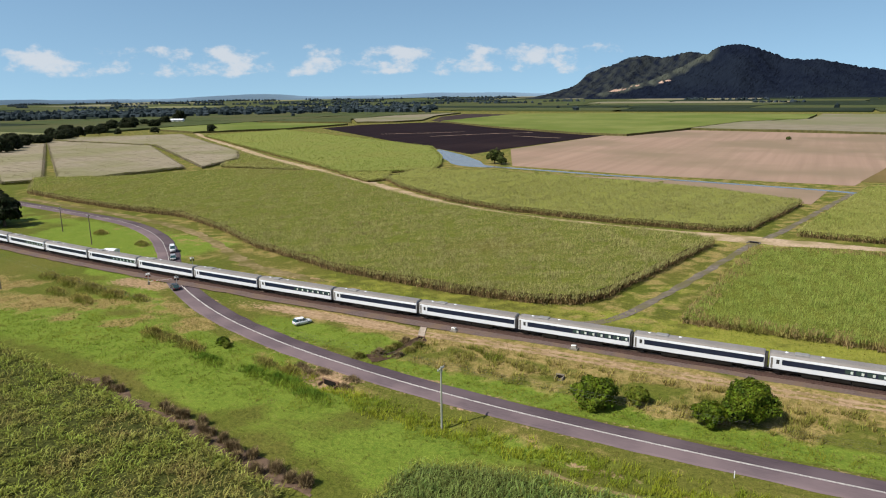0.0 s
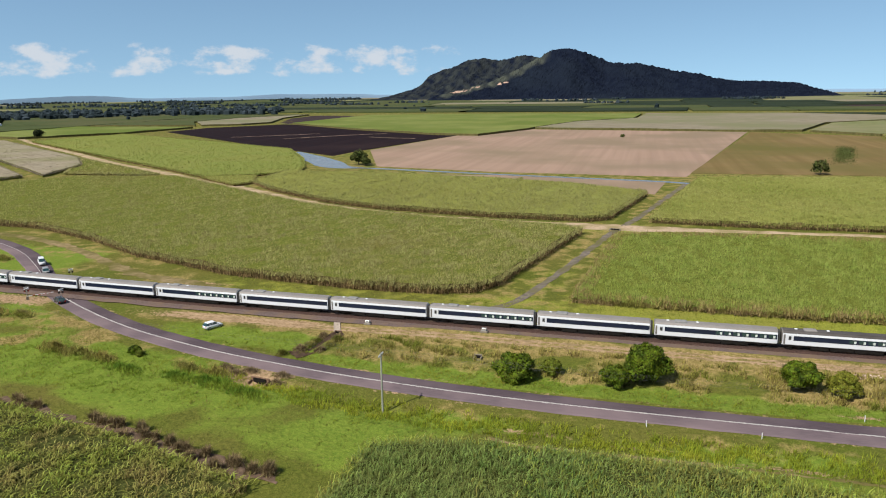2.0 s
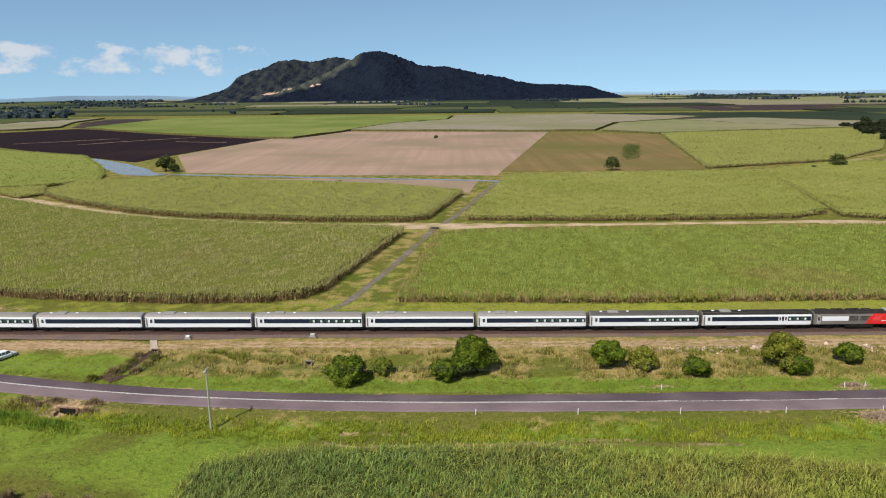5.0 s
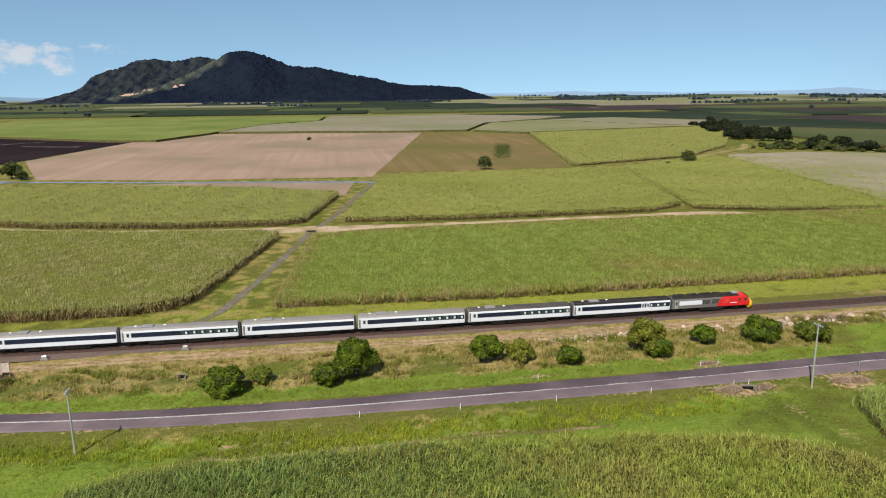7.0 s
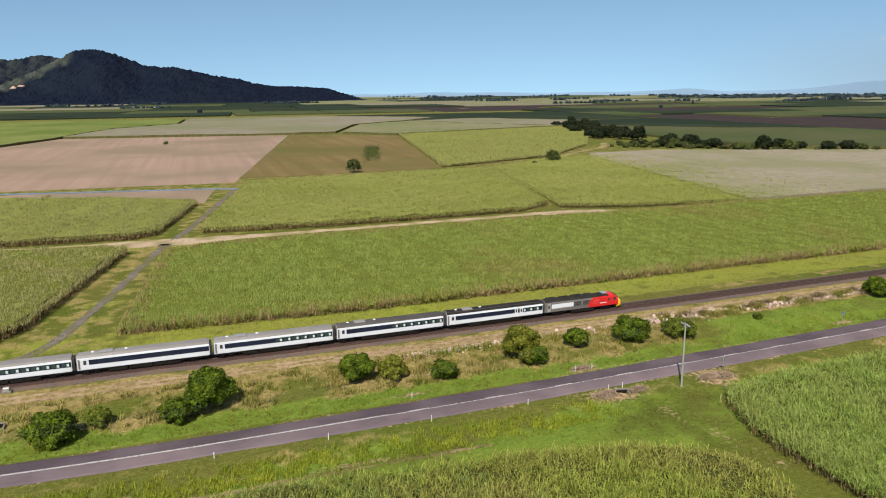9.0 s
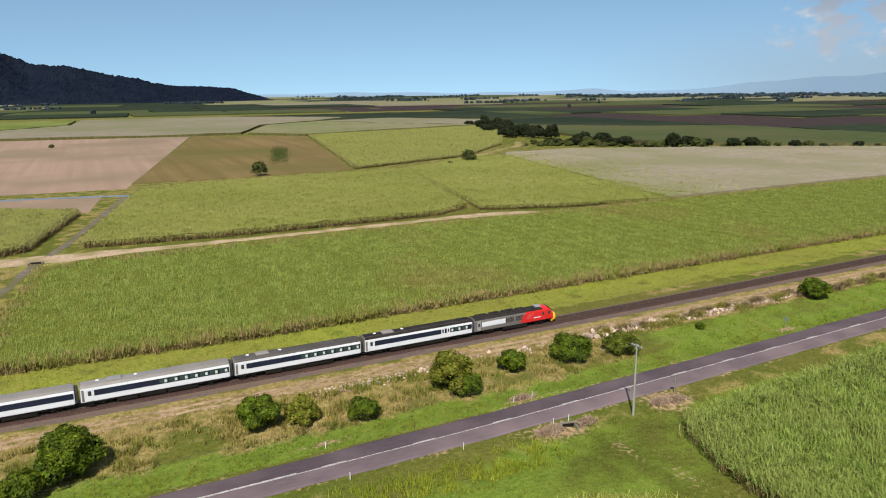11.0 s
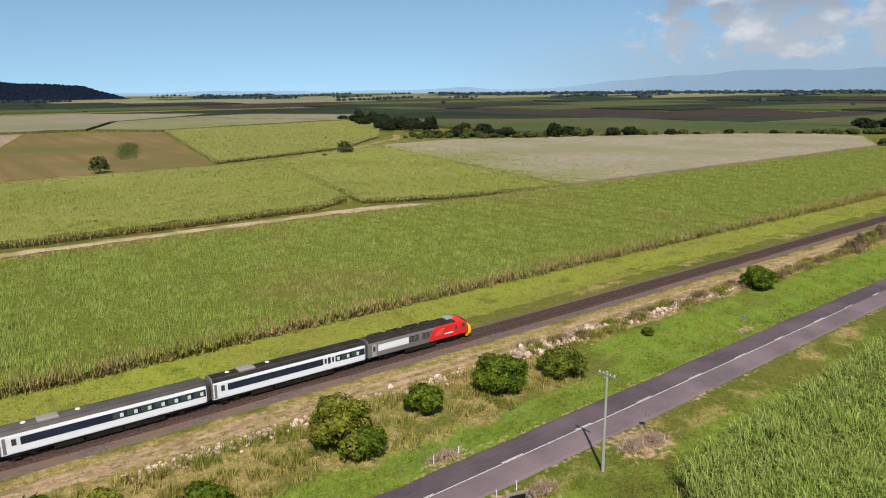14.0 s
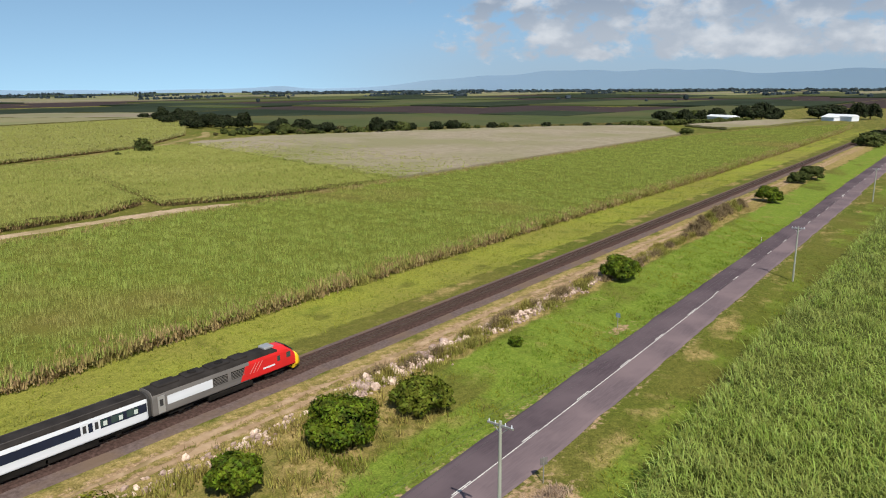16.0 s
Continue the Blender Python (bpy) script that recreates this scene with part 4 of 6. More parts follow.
        g = g[(rng.uniform(0, 1, len(g)) < np.clip(1.6 * near / away(g), 0.1, 1)) & (waves(g[:, 0], g[:, 1], 9, seed + 21) > -0.75)]
        part("dead_leaves", blades("dead_leaves", np.c_[g, rng.uniform(0.05 * h, 0.78 * h, len(g))], 5, 0.50 * h, 1.3 * w, 0.4, M["cane_straw"], rng), ob, "straw-coloured half-dead leaves")["kind"] = "stuff"
    return ob


FIELD_A = [(-369, 226), (-328, 218), (-282, 211), (-235, 208), (-195, 192), (-166, 176), (-122, 161), (-81, 155.5), (-60, 156), (-50, 159), (-45, 167), (-30, 241.5), (-38, 246.5), (-83, 251.5), (-122, 261.5), (-156, 276.5), (-195, 300.5), (-235, 327.5), (-282, 357), (-340, 344), (-375, 290), (-420, 262)]
FIELD_B = [(-221, 345), (-198, 322), (-153, 291), (-121, 277.5), (-70, 267.5), (-30, 265.5), (-22, 271), (-8, 340), (-48, 365), (-94, 380), (-173, 395), (-228, 393)]
FIELD_C = [(-24, 157), (30, 155.5), (80, 157.5), (163, 159.5), (282, 162), (427, 167), (620, 176), (720, 186), (640, 232), (500, 250), (350, 249), (254, 246.5), (138, 245), (84, 243.5), (7, 241), (-17, 236)]
FIELD_D = [(-6, 268), (37, 264.5), (84, 265.5), (122, 267.5), (141, 279), (172, 416), (133, 414), (82, 410), (20, 402)]
FIELD_E = [(144, 271), (152, 267), (178, 259), (228, 250), (272, 462), (247, 470), (176, 421)]
FIELD_GREY = [(226.5, 250), (350, 252.5), (440, 253.5), (520, 256), (600, 300), (597, 336), (562, 371), (486, 420), (401, 456), (346, 484), (281, 480), (270.5, 463)]
FIELD_WEST = [(-268, 366), (-441, 480), (-650, 617), (-640, 748), (-312, 560), (-258, 478), (-232, 428), (-222, 400), (-240, 380)]
FIELD_LEFT = [(-175, 81.5), (-153, 79.6), (-121, 75.8), (-95, 71.2), (-76, 67), (-58, 62.4), (-59, 40), (-60, 12), (-175, 12)]
FIELD_MID = [(-46, 60), (-45, 76), (-38, 78.6), (-28, 79.7), (-12, 80.2), (3, 80), (19, 78.4), (31, 77.4), (40, 76.3), (51, 73.5), (58, 69.3), (61.5, 65), (61.5, 57), (44, 46), (-40, 46)]
FIELD_RIGHT = [(71, 38), (70.5, 61), (70.3, 69), (71, 75), (73.5, 81.5), (76, 85.5), (88, 87), (104, 88.4), (120, 89.4), (147, 90.3), (190, 91), (237, 93), (420, 103), (430, 60), (300, 38)]

cane_field("tall olive-green sugar cane block with pale leaf tips", FIELD_A, 3.3, "cane_leaf_a", 3.0, 4, 1.25, 0.13, 0.5, seed=11, near=175, edge_lo=0.45)
cane_field("tall sugar cane block beside the canal", FIELD_B, 3.2, "cane_leaf_b", 1.7, 4, 1.3, 0.17, 0.55, core="cane_core_far", side="cane_edge", seed=12, near=250, edge_lo=0.45)
cane_field("long green sugar cane block along the railway", FIELD_C, 2.4, "cane_leaf_c", 3.1, 4, 1.25, 0.115, 0.5, seed=13, near=185, gaps=0.05, fringe=5.0, edge_lo=0.5, side="cane_straw", stalks="cane_straw")
cane_field("bright green sugar cane block behind the farm track", FIELD_D, 3.0, "cane_leaf_d", 1.8, 4, 1.3, 0.17, 0.55, core="cane_core_far", side="cane_edge", seed=14, near=260)
cane_field("yellow-green sugar cane block", FIELD_E, 2.7, "cane_leaf_d", 1.3, 4, 1.3, 0.19, 0.55, core="cane_core_far", side="cane_edge", seed=15, near=290, trash=0.4)
grey_field = cane_field("flowering sugar cane with grey-pink plumes", FIELD_GREY, 2.4, "flower", 0.40, 3, 0.16, 0.34, 1.6, core="flower_core", side="flower_core", seed=16, near=330, trash=0.15)


def green_margin(field, poly, a, b, reach, seed):
    """Green leaves among the plumes, thinning out with the distance from the edge a-b."""
    rng = np.random.default_rng(seed)
    u, v = rng.uniform(0, 1, 9000), reach * rng.uniform(0, 1, 9000) ** 2.0
    a, b = np.array(a, float), np.array(b, float)
    way = (b - a) / np.hypot(*(b - a))
    q = a + u[:, None] * (b - a) + v[:, None] * np.array([way[1], -way[0]])
    q = q[inside(poly, q[:, 0], q[:, 1])]
    q = q[waves(q[:, 0], q[:, 1], 14, seed) > -0.9 + 1.3 * np.hypot(*(q - a - ((q - a) @ way)[:, None] * way).T) / reach]
    part("green_leaves", blades("green_leaves", np.c_[q, np.full(len(q), 2.12)], 4, 0.8, 0.30, 0.9, M["cane_leaf_d"], rng), field, "green leaves among the plumes")["kind"] = "stuff"


green_margin(grey_field, FIELD_GREY, (226.5, 250), (270.5, 463), 70, 61)
cane_field("bright sugar cane block along the earth track", FIELD_WEST, 2.4, "cane_leaf_w", 0.35, 4, 1.3, 0.34, core="cane_core_w", side="cane_edge", seed=17, near=420)
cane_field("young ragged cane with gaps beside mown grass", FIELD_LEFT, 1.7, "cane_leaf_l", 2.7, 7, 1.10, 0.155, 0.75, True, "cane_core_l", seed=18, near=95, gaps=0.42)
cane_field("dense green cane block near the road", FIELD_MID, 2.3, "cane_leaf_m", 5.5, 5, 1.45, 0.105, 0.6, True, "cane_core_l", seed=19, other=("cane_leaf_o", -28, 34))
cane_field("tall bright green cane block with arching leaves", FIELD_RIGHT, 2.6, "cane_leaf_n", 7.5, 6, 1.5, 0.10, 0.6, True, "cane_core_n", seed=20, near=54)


def tilled(name, label, poly, material, h=0.15, seed=3):
    tagged(new(name, slab(name, poly, h, M[material], 12.0, 0.05, seed)), label, "field", kind="structure")


tilled("fallow_field", "bare pinkish-brown fallow field", [(-186, 446), (-100, 426), (14, 418), (98, 847), (-151, 891), (-206, 815), (-240, 571)], "fallow", seed=21)
tilled("ploughed_field", "freshly ploughed almost black field", [(-248, 552), (-250, 515), (-361, 599), (-628, 814), (-628, 910), (-558, 1016), (-212, 780)], "ploughed", seed=22)
tilled("stubble_field", "olive-brown harvested field with dry stubble", [(17, 436), (146, 442), (210, 780), (100.5, 843)], "stubble", seed=23)
tilled("bare_headland", "strip of bare reddish earth beside the canal", [(-48, 369), (-4, 345), (2, 392), (-94, 410), (-150, 404)], "fallow", 0.06, seed=24)
cane_field("flowering cane with pale pink plumes", [(-398, 263), (-386, 346), (-578, 479), (-757, 492)], 2.2, "flower", 0.3, 4, 0.36, 0.45, 1.4, side="cane_core_far", core="flower_core", seed=25, near=500, trash=0.0)
cane_field("flowering cane with pale pink plumes", [(-376, 353), (-400, 412), (-448, 461), (-699, 626), (-800, 526), (-760, 503), (-582, 489)], 2.2, "flower", 0.25, 4, 0.36, 0.5, 1.4, side="cane_core_far", core="flower_core", seed=26, near=560, trash=0.0)
cane_field("flowering cane with pale pink plumes", [(-410, 260), (-422, 243), (-735, 420), (-760, 450), (-716, 462)], 2.2, "flower", 0.3, 4, 0.36, 0.45, 1.4, side="cane_core_far", core="flower_core", seed=27, near=500, trash=0.0)
cane_field("short green cane in a wedge between tracks", [(-305, 372), (-372, 366), (-438, 456)], 1.8, "cane_leaf_a", 0.4, 4, 1.4, 0.35, seed=28, near=400, trash=0.0)


def weed_mesh():
    rng = np.random.default_rng(77)
    s = rng.uniform(-0.75, 0.75, (2200, 2)) * rng.uniform(0.4, 1.1, (2200, 1))
    q = np.c_[133 + 9 * s[:, 0] + 26 * s[:, 1], 580 + 105 * s[:, 1]]
    return blades("weeds", np.c_[q, np.full(len(q), 0.1)], 4, 0.45, 0.8, 1.2, M["leaf_far_olive"], rng, spread=1.6)


tagged(new("weeds", weed_mesh()), "patch of dark green weeds on stubble", "weeds", kind="stuff")
for line in ([(-392, 699), (-356, 750), (-308, 800)], [(-305, 735), (-273, 722), (-246, 716)], [(-470, 720), (-430, 752), (-392, 790)]):
    tagged(new("field_line", sweep("field_line", spline(line, 6.0), [(1.6, 0.20), (0, 0.24), (-1.6, 0.20)], M["fallow"], wobble=0.6, seed=5)), "pale dry strip across ploughed earth", "field strip", kind="structure")


def far_fields():
    """The plain beyond: a patchwork of blocks, joined by crop."""
    rng = random.Random(5)
    kinds = {"far_green": [], "far_shaded": [], "far_tan": [], "far_shaded_earth": [], "far_lime": []}
    y = 60.0
    while y < 4500:
        depth = 80 + y * 0.075 + rng.uniform(0, 60)
        x = -4500 + rng.uniform(0, 200)
        while x < 4500:
            wide = rng.uniform(180, 480) + abs(x) * 0.05
            x1, y1 = x + wide - 4, y + depth - 4
            left = x
            if y < 1390 and x < 722 < x1 - 60:
                left = 722
            elif y < 1390 and x + 60 < -862 < x1:
                x1 = -862
            cx, cy = (left + x1) / 2, (y + y1) / 2
            far = math.hypot(cx, cy)
            clear = far < 4600 and not (left < 720 and x1 > -860 and y < 1390) and not (x1 > 700 and y < 250 and left < 1000)
            if y1 < 330 and abs(cx) < 1200:
                clear = False
            if clear:
                roll = rng.random()
                if cx > 420 and far > 2250:          # the open eastern plain: pale and fresh strips
                    kind = "far_lime" if roll < 0.26 else "far_tan" if roll < 0.42 else "far_green" if roll < 0.74 else "far_shaded" if roll < 0.92 else "far_shaded_earth"
                elif cx > 420:
                    kind = "far_shaded" if roll < 0.46 else "far_green" if roll < 0.76 else "far_shaded_earth"
                elif cx < -500:
                    kind = "far_green" if roll < 0.52 else "far_shaded" if roll < 0.84 else "far_tan" if roll < 0.94 else "far_lime"
                else:
                    kind = "far_shaded" if roll < 0.52 else "far_green" if roll < 0.90 else "far_tan" if roll < 0.97 else "far_lime"
                kinds[kind].append((left, x1, y, y1))
            x += wide
        y += depth
    labels = {"far_green": "patchwork of distant green cane blocks", "far_shaded": "distant green cane blocks, cloud shade in their colour", "far_tan": "distant pale flowering cane blocks", "far_shaded_earth": "distant bare brown fields, cloud shade in their colour", "far_lime": "distant fresh yellow-green cane blocks"}
    for kind, cells in kinds.items():
        s = Shape()
        for x, x1, y, y1 in cells:
            h = 0.2 if kind == "far_shaded_earth" else 2.5
            k = 0.06 * (x1 - x) * rng.uniform(-1, 1)
            s.loft([[(x + k, y, 0), (x1 + k, y, 0), (x1 - k, y1, 0), (x - k, y1, 0)], [(x + k, y, h), (x1 + k, y, h), (x1 - k, y1, h), (x - k, y1, h)]])
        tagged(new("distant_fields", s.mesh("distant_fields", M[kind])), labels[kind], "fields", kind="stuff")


far_fields()
FAR_BLOCKS = [
    ("long bright green cane block behind the fallow field", "far_block", [(-545, 1012), (-385, 872), (-240, 772), (-188, 762), (-152, 876), (-112, 1070), (-30, 1182), (-20, 1362), (-269, 1388), (-546, 1345)]),
    ("wide pale flowering cane block far off", "far_tan", [(-145, 896), (-130, 893), (104, 851), (155, 856), (213, 1024), (310, 1105), (400, 1218), (223, 1373), (-12, 1370), (-24, 1176), (-106, 1066)]),
    ("fresh yellow-green cane block behind stubble", "far_lime", [(161, 848), (212, 786), (310, 815), (455, 856), (372, 975), (318, 1092), (220, 1016)]),
    ("pale flowering cane strip before dark fields", "far_tan", [(378, 980), (460, 862), (560, 985), (452, 1135), (325, 1100)]),
    ("green cane block with cloud shade in its colour", "far_shaded", [(406, 1215), (318, 1112), (456, 1142), (566, 990), (712, 1000), (712, 1380), (235, 1380)]),
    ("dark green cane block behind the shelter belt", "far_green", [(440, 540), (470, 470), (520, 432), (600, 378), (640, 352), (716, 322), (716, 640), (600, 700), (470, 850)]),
    ("cane block behind the shelter belt, cloud shade in its colour", "far_shaded", [(480, 862), (606, 710), (716, 650), (716, 990), (570, 980)]),
    ("bright green cane block near the farm wood", "far_block", [(-655, 768), (-645, 900), (-850, 900), (-850, 705), (-720, 665)]),
    ("pale flowering cane strip beside ploughed earth", "far_tan", [(-668, 955), (-618, 985), (-600, 1046), (-672, 1224), (-698, 1385), (-756, 1210), (-750, 1062)]),
    ("low brown-green field beyond ploughed earth", "far_shaded_earth", [(-660, 1230), (-592, 1064), (-556, 1024), (-552, 1345), (-680, 1378)]),
    ("olive cane block west of ploughed earth", "far_green", [(-858, 1385), (-858, 935), (-676, 950), (-758, 1065), (-766, 1215), (-706, 1388)]),
]
for i, (words, crop, poly) in enumerate(FAR_BLOCKS):
    tagged(new("cane_block", slab("cane_block", poly, 0.2 if crop == "far_shaded_earth" else 2.5, M[crop], 15, 0.3, 31 + i, M["cane_edge_dark"] if crop != "far_shaded_earth" else None)), words, "cane field")
cane_field("small tongue of cane beside the earth track", [(-266, 361), (-228, 335), (-224, 346), (-238, 374)], 2.3, "cane_leaf_d", 0.8, 4, 1.3, 0.25, core="cane_core_far", side="cane_edge", seed=37, near=400)
cane_field("green cane block before the dark trees", [(150, 446), (250, 486), (330, 570), (420, 720), (460, 850), (215, 785)], 2.5, "cane_leaf_b", 0.25, 4, 1.5, 0.4, core="cane_core_far", side="cane_edge", seed=33, near=480)
cane_field("pale flowering cane block by the farm sheds", [(612, 255), (660, 238), (790, 226), (770, 270), (640, 300)], 2.2, "flower", 0.25, 3, 0.2, 0.36, 1.6, side="cane_core_far", core="flower_core", seed=34, near=560, trash=0.0)


# ---- mountain and distance ----
def make_mountain():
    """A main ridge with a shoulder that comes forward on its west side, before a second ridge."""
    x, y = np.meshgrid(np.linspace(-1400, 830, 440), np.linspace(2990, 4300, 130))
    crest_x = [-960, -925, -861, -794, -726, -684, -640, -594, -553, -495, -462, -403, -349, -284, -230, -198, -129, -63, 0, 63, 190, 278, 375, 498, 619, 667, 727, 790, 800]
    crest_z = [0, 20, 34, 53, 72, 92, 117, 143, 170, 205, 223, 230, 223, 199, 182, 163, 156, 153, 143, 125, 105, 80, 69, 63, 55, 40, 22, 2, 0]
    h = np.interp(x, crest_x, crest_z)
    yr = np.interp(x, [-960, -925, -726, -553, -495], [3080, 3100, 3250, 3450, 3500]) + 25 * np.sin(x * 0.021) * smooth01(-480, -300, x)
    near = np.interp(x, [-960, -726, -495, 300, 790], [70, 190, 430, 430, 240])
    u = np.where(y < yr, (yr - y) / near, (y - yr) / 330)
    main = h * np.clip(1 - u, 0, 1) ** 1.12
    back_h = np.interp(x, [-1335, -1323, -1290, -1209, -1160, -1127, -1079, -1016, -950, -860, -814, -738, -662, -608, -572, -528, -300], [0, 21, 36, 62, 88, 132, 152, 160, 197, 207, 195, 196, 217, 211, 201, 192, 0])
    ub = np.where(y < 3800, (3800 - y) / 560, (y - 3800) / 420)
    back = back_h * np.clip(1 - ub, 0, 1) ** 1.1
    z = np.maximum(main, back)
    rib = waves(x + 0.5 * (y - 3400) * np.where(main > back, 1, -1), y * 0.25, 130, 42)
    slope = np.clip(np.where(main > back, u, ub), 0, 1)
    z = z * (1 + 0.16 * rib * slope * (1 - slope) * 4)
    rng = np.random.default_rng(6)
    z = z + (rng.uniform(0, 1, z.shape) ** 1.5 * 4.5) * smooth01(2, 12, z) + 2.5 * waves(x, y, 36, 43) * smooth01(2, 20, z)
    z = np.where(np.maximum(main, back) < 0.5, -2, z)
    me = grid_mesh("forest_slope", x, y, z, M["forest_shaded"], smooth=False)
    # grassy tone paints sunlight on shoulder and western ridge; quarry scars at its foot
    patch = 0.5 + 0.5 * waves(x, y, 70, 44)
    thin = np.where(main > back, np.exp(-(((y - yr + 20) / 60) ** 2)) * band(x, -900, -470, 35) * (0.45 + 0.6 * patch), (0.22 + 0.25 * patch) * (x < -500))
    scar = np.zeros_like(x)
    for cx, cz, w, hh in ((-1131, 64, 34, 8), (-834, 40, 62, 8), (-653, 72, 26, 9), (-1025, 16, 40, 5), (-760, 56, 26, 5)):
        scar = scar + np.exp(-((((x - cx) - 1.6 * (z - cz)) / w) ** 2) - ((z - cz) / hh) ** 2) * (y < yr + 30)
    scar = scar * (0.75 + 0.5 * waves(x, z * 3, 40, 45))
    cover = me.color_attributes.new("cover", "FLOAT_COLOR", "POINT")
    cover.data.foreach_set("color", np.stack([np.clip(thin, 0, 1), np.clip(scar, 0, 1), 0 * x, 0 * x + 1], -1).astype(np.float32).ravel())
    ob = empty("mountain", label="isolated forested mountain with bare rock scars, cloud shade and haze in its colour", category="mountain", kind="structure")
    part("forest_slope", me, ob)


make_mountain()


def make_ranges():
    """Low ranges on the horizon, with blue haze in their colour."""
    rng = random.Random(9)

    def height(a):
        h = 22 + 4 * math.sin(a * 23) + 2 * math.sin(a * 61 + 1)
        h += 92 * float(smooth01(0.70, 1.02, a)) * (1 + 0.10 * math.sin(a * 13) + 0.07 * math.sin(a * 37 + 1) + 0.04 * math.sin(a * 83))
        return h + 14 * math.exp(-(((a + 0.75) / 0.05) ** 2)) + 6 * math.exp(-(((a + 0.45) / 0.09) ** 2)) + 16 * math.exp(-(((a - 0.66) / 0.025) ** 2))

    s = Shape()
    v, f = [], []
    k = 420
    for i in range(k + 1):
        a = -1.75 + 3.6 * i / k
        for z, r in ((-5, 4770), (height(a) * 0.5, 4775), (height(a) + rng.uniform(-0.8, 0.8), 4780)):
            v.append((r * math.sin(a), r * math.cos(a), z))
    for i in range(k):
        for j in range(2):
            f.append((i * 3 + j, i * 3 + 3 + j, i * 3 + 4 + j, i * 3 + 1 + j))
    s.add(v, f)
    tagged(new("backdrop", s.mesh("backdrop", M["haze_hill"])), "distant ranges on the horizon, blue haze in their colour", "backdrop", kind="structure")


make_ranges()


# ---- trees and bushes ----
def crown_mesh(name, lumps, leaves, size, material, rng):
    """A crown of many small leaf sprays set round several lumps, with gaps."""
    total = sum(a * b for *_, a, b in lumps)
    out = []
    for cx, cy, cz, r, rz in lumps:
        n = int(leaves * r * rz / total)
        d = rng.normal(0, 1, (n, 3))
        d /= np.linalg.norm(d, axis=1)[:, None]
        d[:, 2] = np.where(d[:, 2] < -0.55, -d[:, 2], d[:, 2])
        rad = rng.uniform(0.62, 1.10, n) ** 0.6 * (1 + 0.13 * np.sin(5 * d[:, 0] + cx) * np.sin(4 * d[:, 1] + cy) + 0.10 * np.sin(9 * d[:, 2] + 3 * d[:, 0]))
        c = np.array([cx, cy, cz]) + d * np.array([r, r, rz]) * rad[:, None]
        t = rng.normal(0, 1, (n, 3))
        t -= 0.75 * d * (t * d).sum(1)[:, None]
        t /= np.linalg.norm(t, axis=1)[:, None]
        w = np.cross(t, d + rng.normal(0, 0.35, (n, 3)))
        w /= np.linalg.norm(w, axis=1)[:, None] + 1e-9
        s = size * rng.uniform(0.6, 1.3, n)[:, None]
        out.append(np.stack([c - t * s, c + w * s * 0.5, c + t * s + d * s * 0.3, c - w * s * 0.5], 1).reshape(-1, 3))
    return fast_mesh(name, np.concatenate(out), 4, material)


def make_bush(name, label, category, at, r, h, lumps, leaves, size, leaf, seed, m=None, trunk=0.18, core=True):
    """at: base; r, h: half width and height of the whole; lumps: how many masses make up the crown."""
    rng = np.random.default_rng(seed)
    x, y = at
    ob = empty(name, pose(x, y, float(ground_z(np.array(x), np.array(y))) - 0.05 if abs(x) < 450 and y < 180 else -0.05), label=label, category=category)
    ls = [(0, 0, h * 0.48, r * 0.66, h * 0.42)]
    for i in range(3 * lumps + 8):
        a = 2.4 * i + rng.uniform(-0.4, 0.4)
        up = rng.uniform(0.0, 1.0)
        q = rng.uniform(0.50, 0.80) * r * math.sqrt(1 - 0.75 * up * up)
        ls.append((q * math.cos(a), q * math.sin(a), h * (0.24 + 0.56 * up), r * rng.uniform(0.19, 0.34), h * rng.uniform(0.12, 0.20)))
    s = Shape()
    s.tube((0, 0, -0.2), (0.1, 0, h * 0.45), trunk * 1.3, trunk, 7)
    for i in range(4):
        a = i * 1.6 + seed
        s.tube((0.05, 0, h * 0.25), (r * 0.5 * math.cos(a), r * 0.5 * math.sin(a), h * 0.62), trunk * 0.6, trunk * 0.2, 5)
    part("trunk", s.mesh("trunk", M["bark"]), ob)
    # dark balls inside the crown stand in for shade between the leaves
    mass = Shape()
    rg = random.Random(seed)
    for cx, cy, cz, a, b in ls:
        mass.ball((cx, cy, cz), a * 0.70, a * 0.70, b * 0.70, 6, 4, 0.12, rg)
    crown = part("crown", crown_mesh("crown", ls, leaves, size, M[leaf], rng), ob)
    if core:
        part("inner_crown", mass.mesh("inner_crown", M["crown_shade_core"]), crown)
    return ob


def grass_mound(name, label, x, y, rx, ry, h, n, length, width, material, seed, turn=0.0, k=4, lean=0.6):
    """A hummock of long grass or wispy scrub: blades rising from an uneven low heap."""
    rng = np.random.default_rng(seed)
    a, r = rng.uniform(0, 2 * np.pi, n), np.minimum(rng.uniform(0.85, 1.05, n), np.abs(rng.normal(0, 0.55, n)) + 0.05)
    u, v = rx * r * np.cos(a), ry * r * np.sin(a)
    px, py = u * math.cos(turn) - v * math.sin(turn), u * math.sin(turn) + v * math.cos(turn)
    z = h * np.maximum(0, 1 - r * r) * (0.7 + 0.5 * waves(px + x, py + y, 2.4, seed))
    at = pose(x, y, float(ground_z(np.array(x), np.array(y))))
    ob = new(name, blades(name, np.c_[px, py, np.maximum(z, 0)], k, length, width, lean, M[material], rng, spread=0.2))
    ob.matrix_world = at
    return tagged(ob, label, "grass clump" if "grass" in label else "shrub")


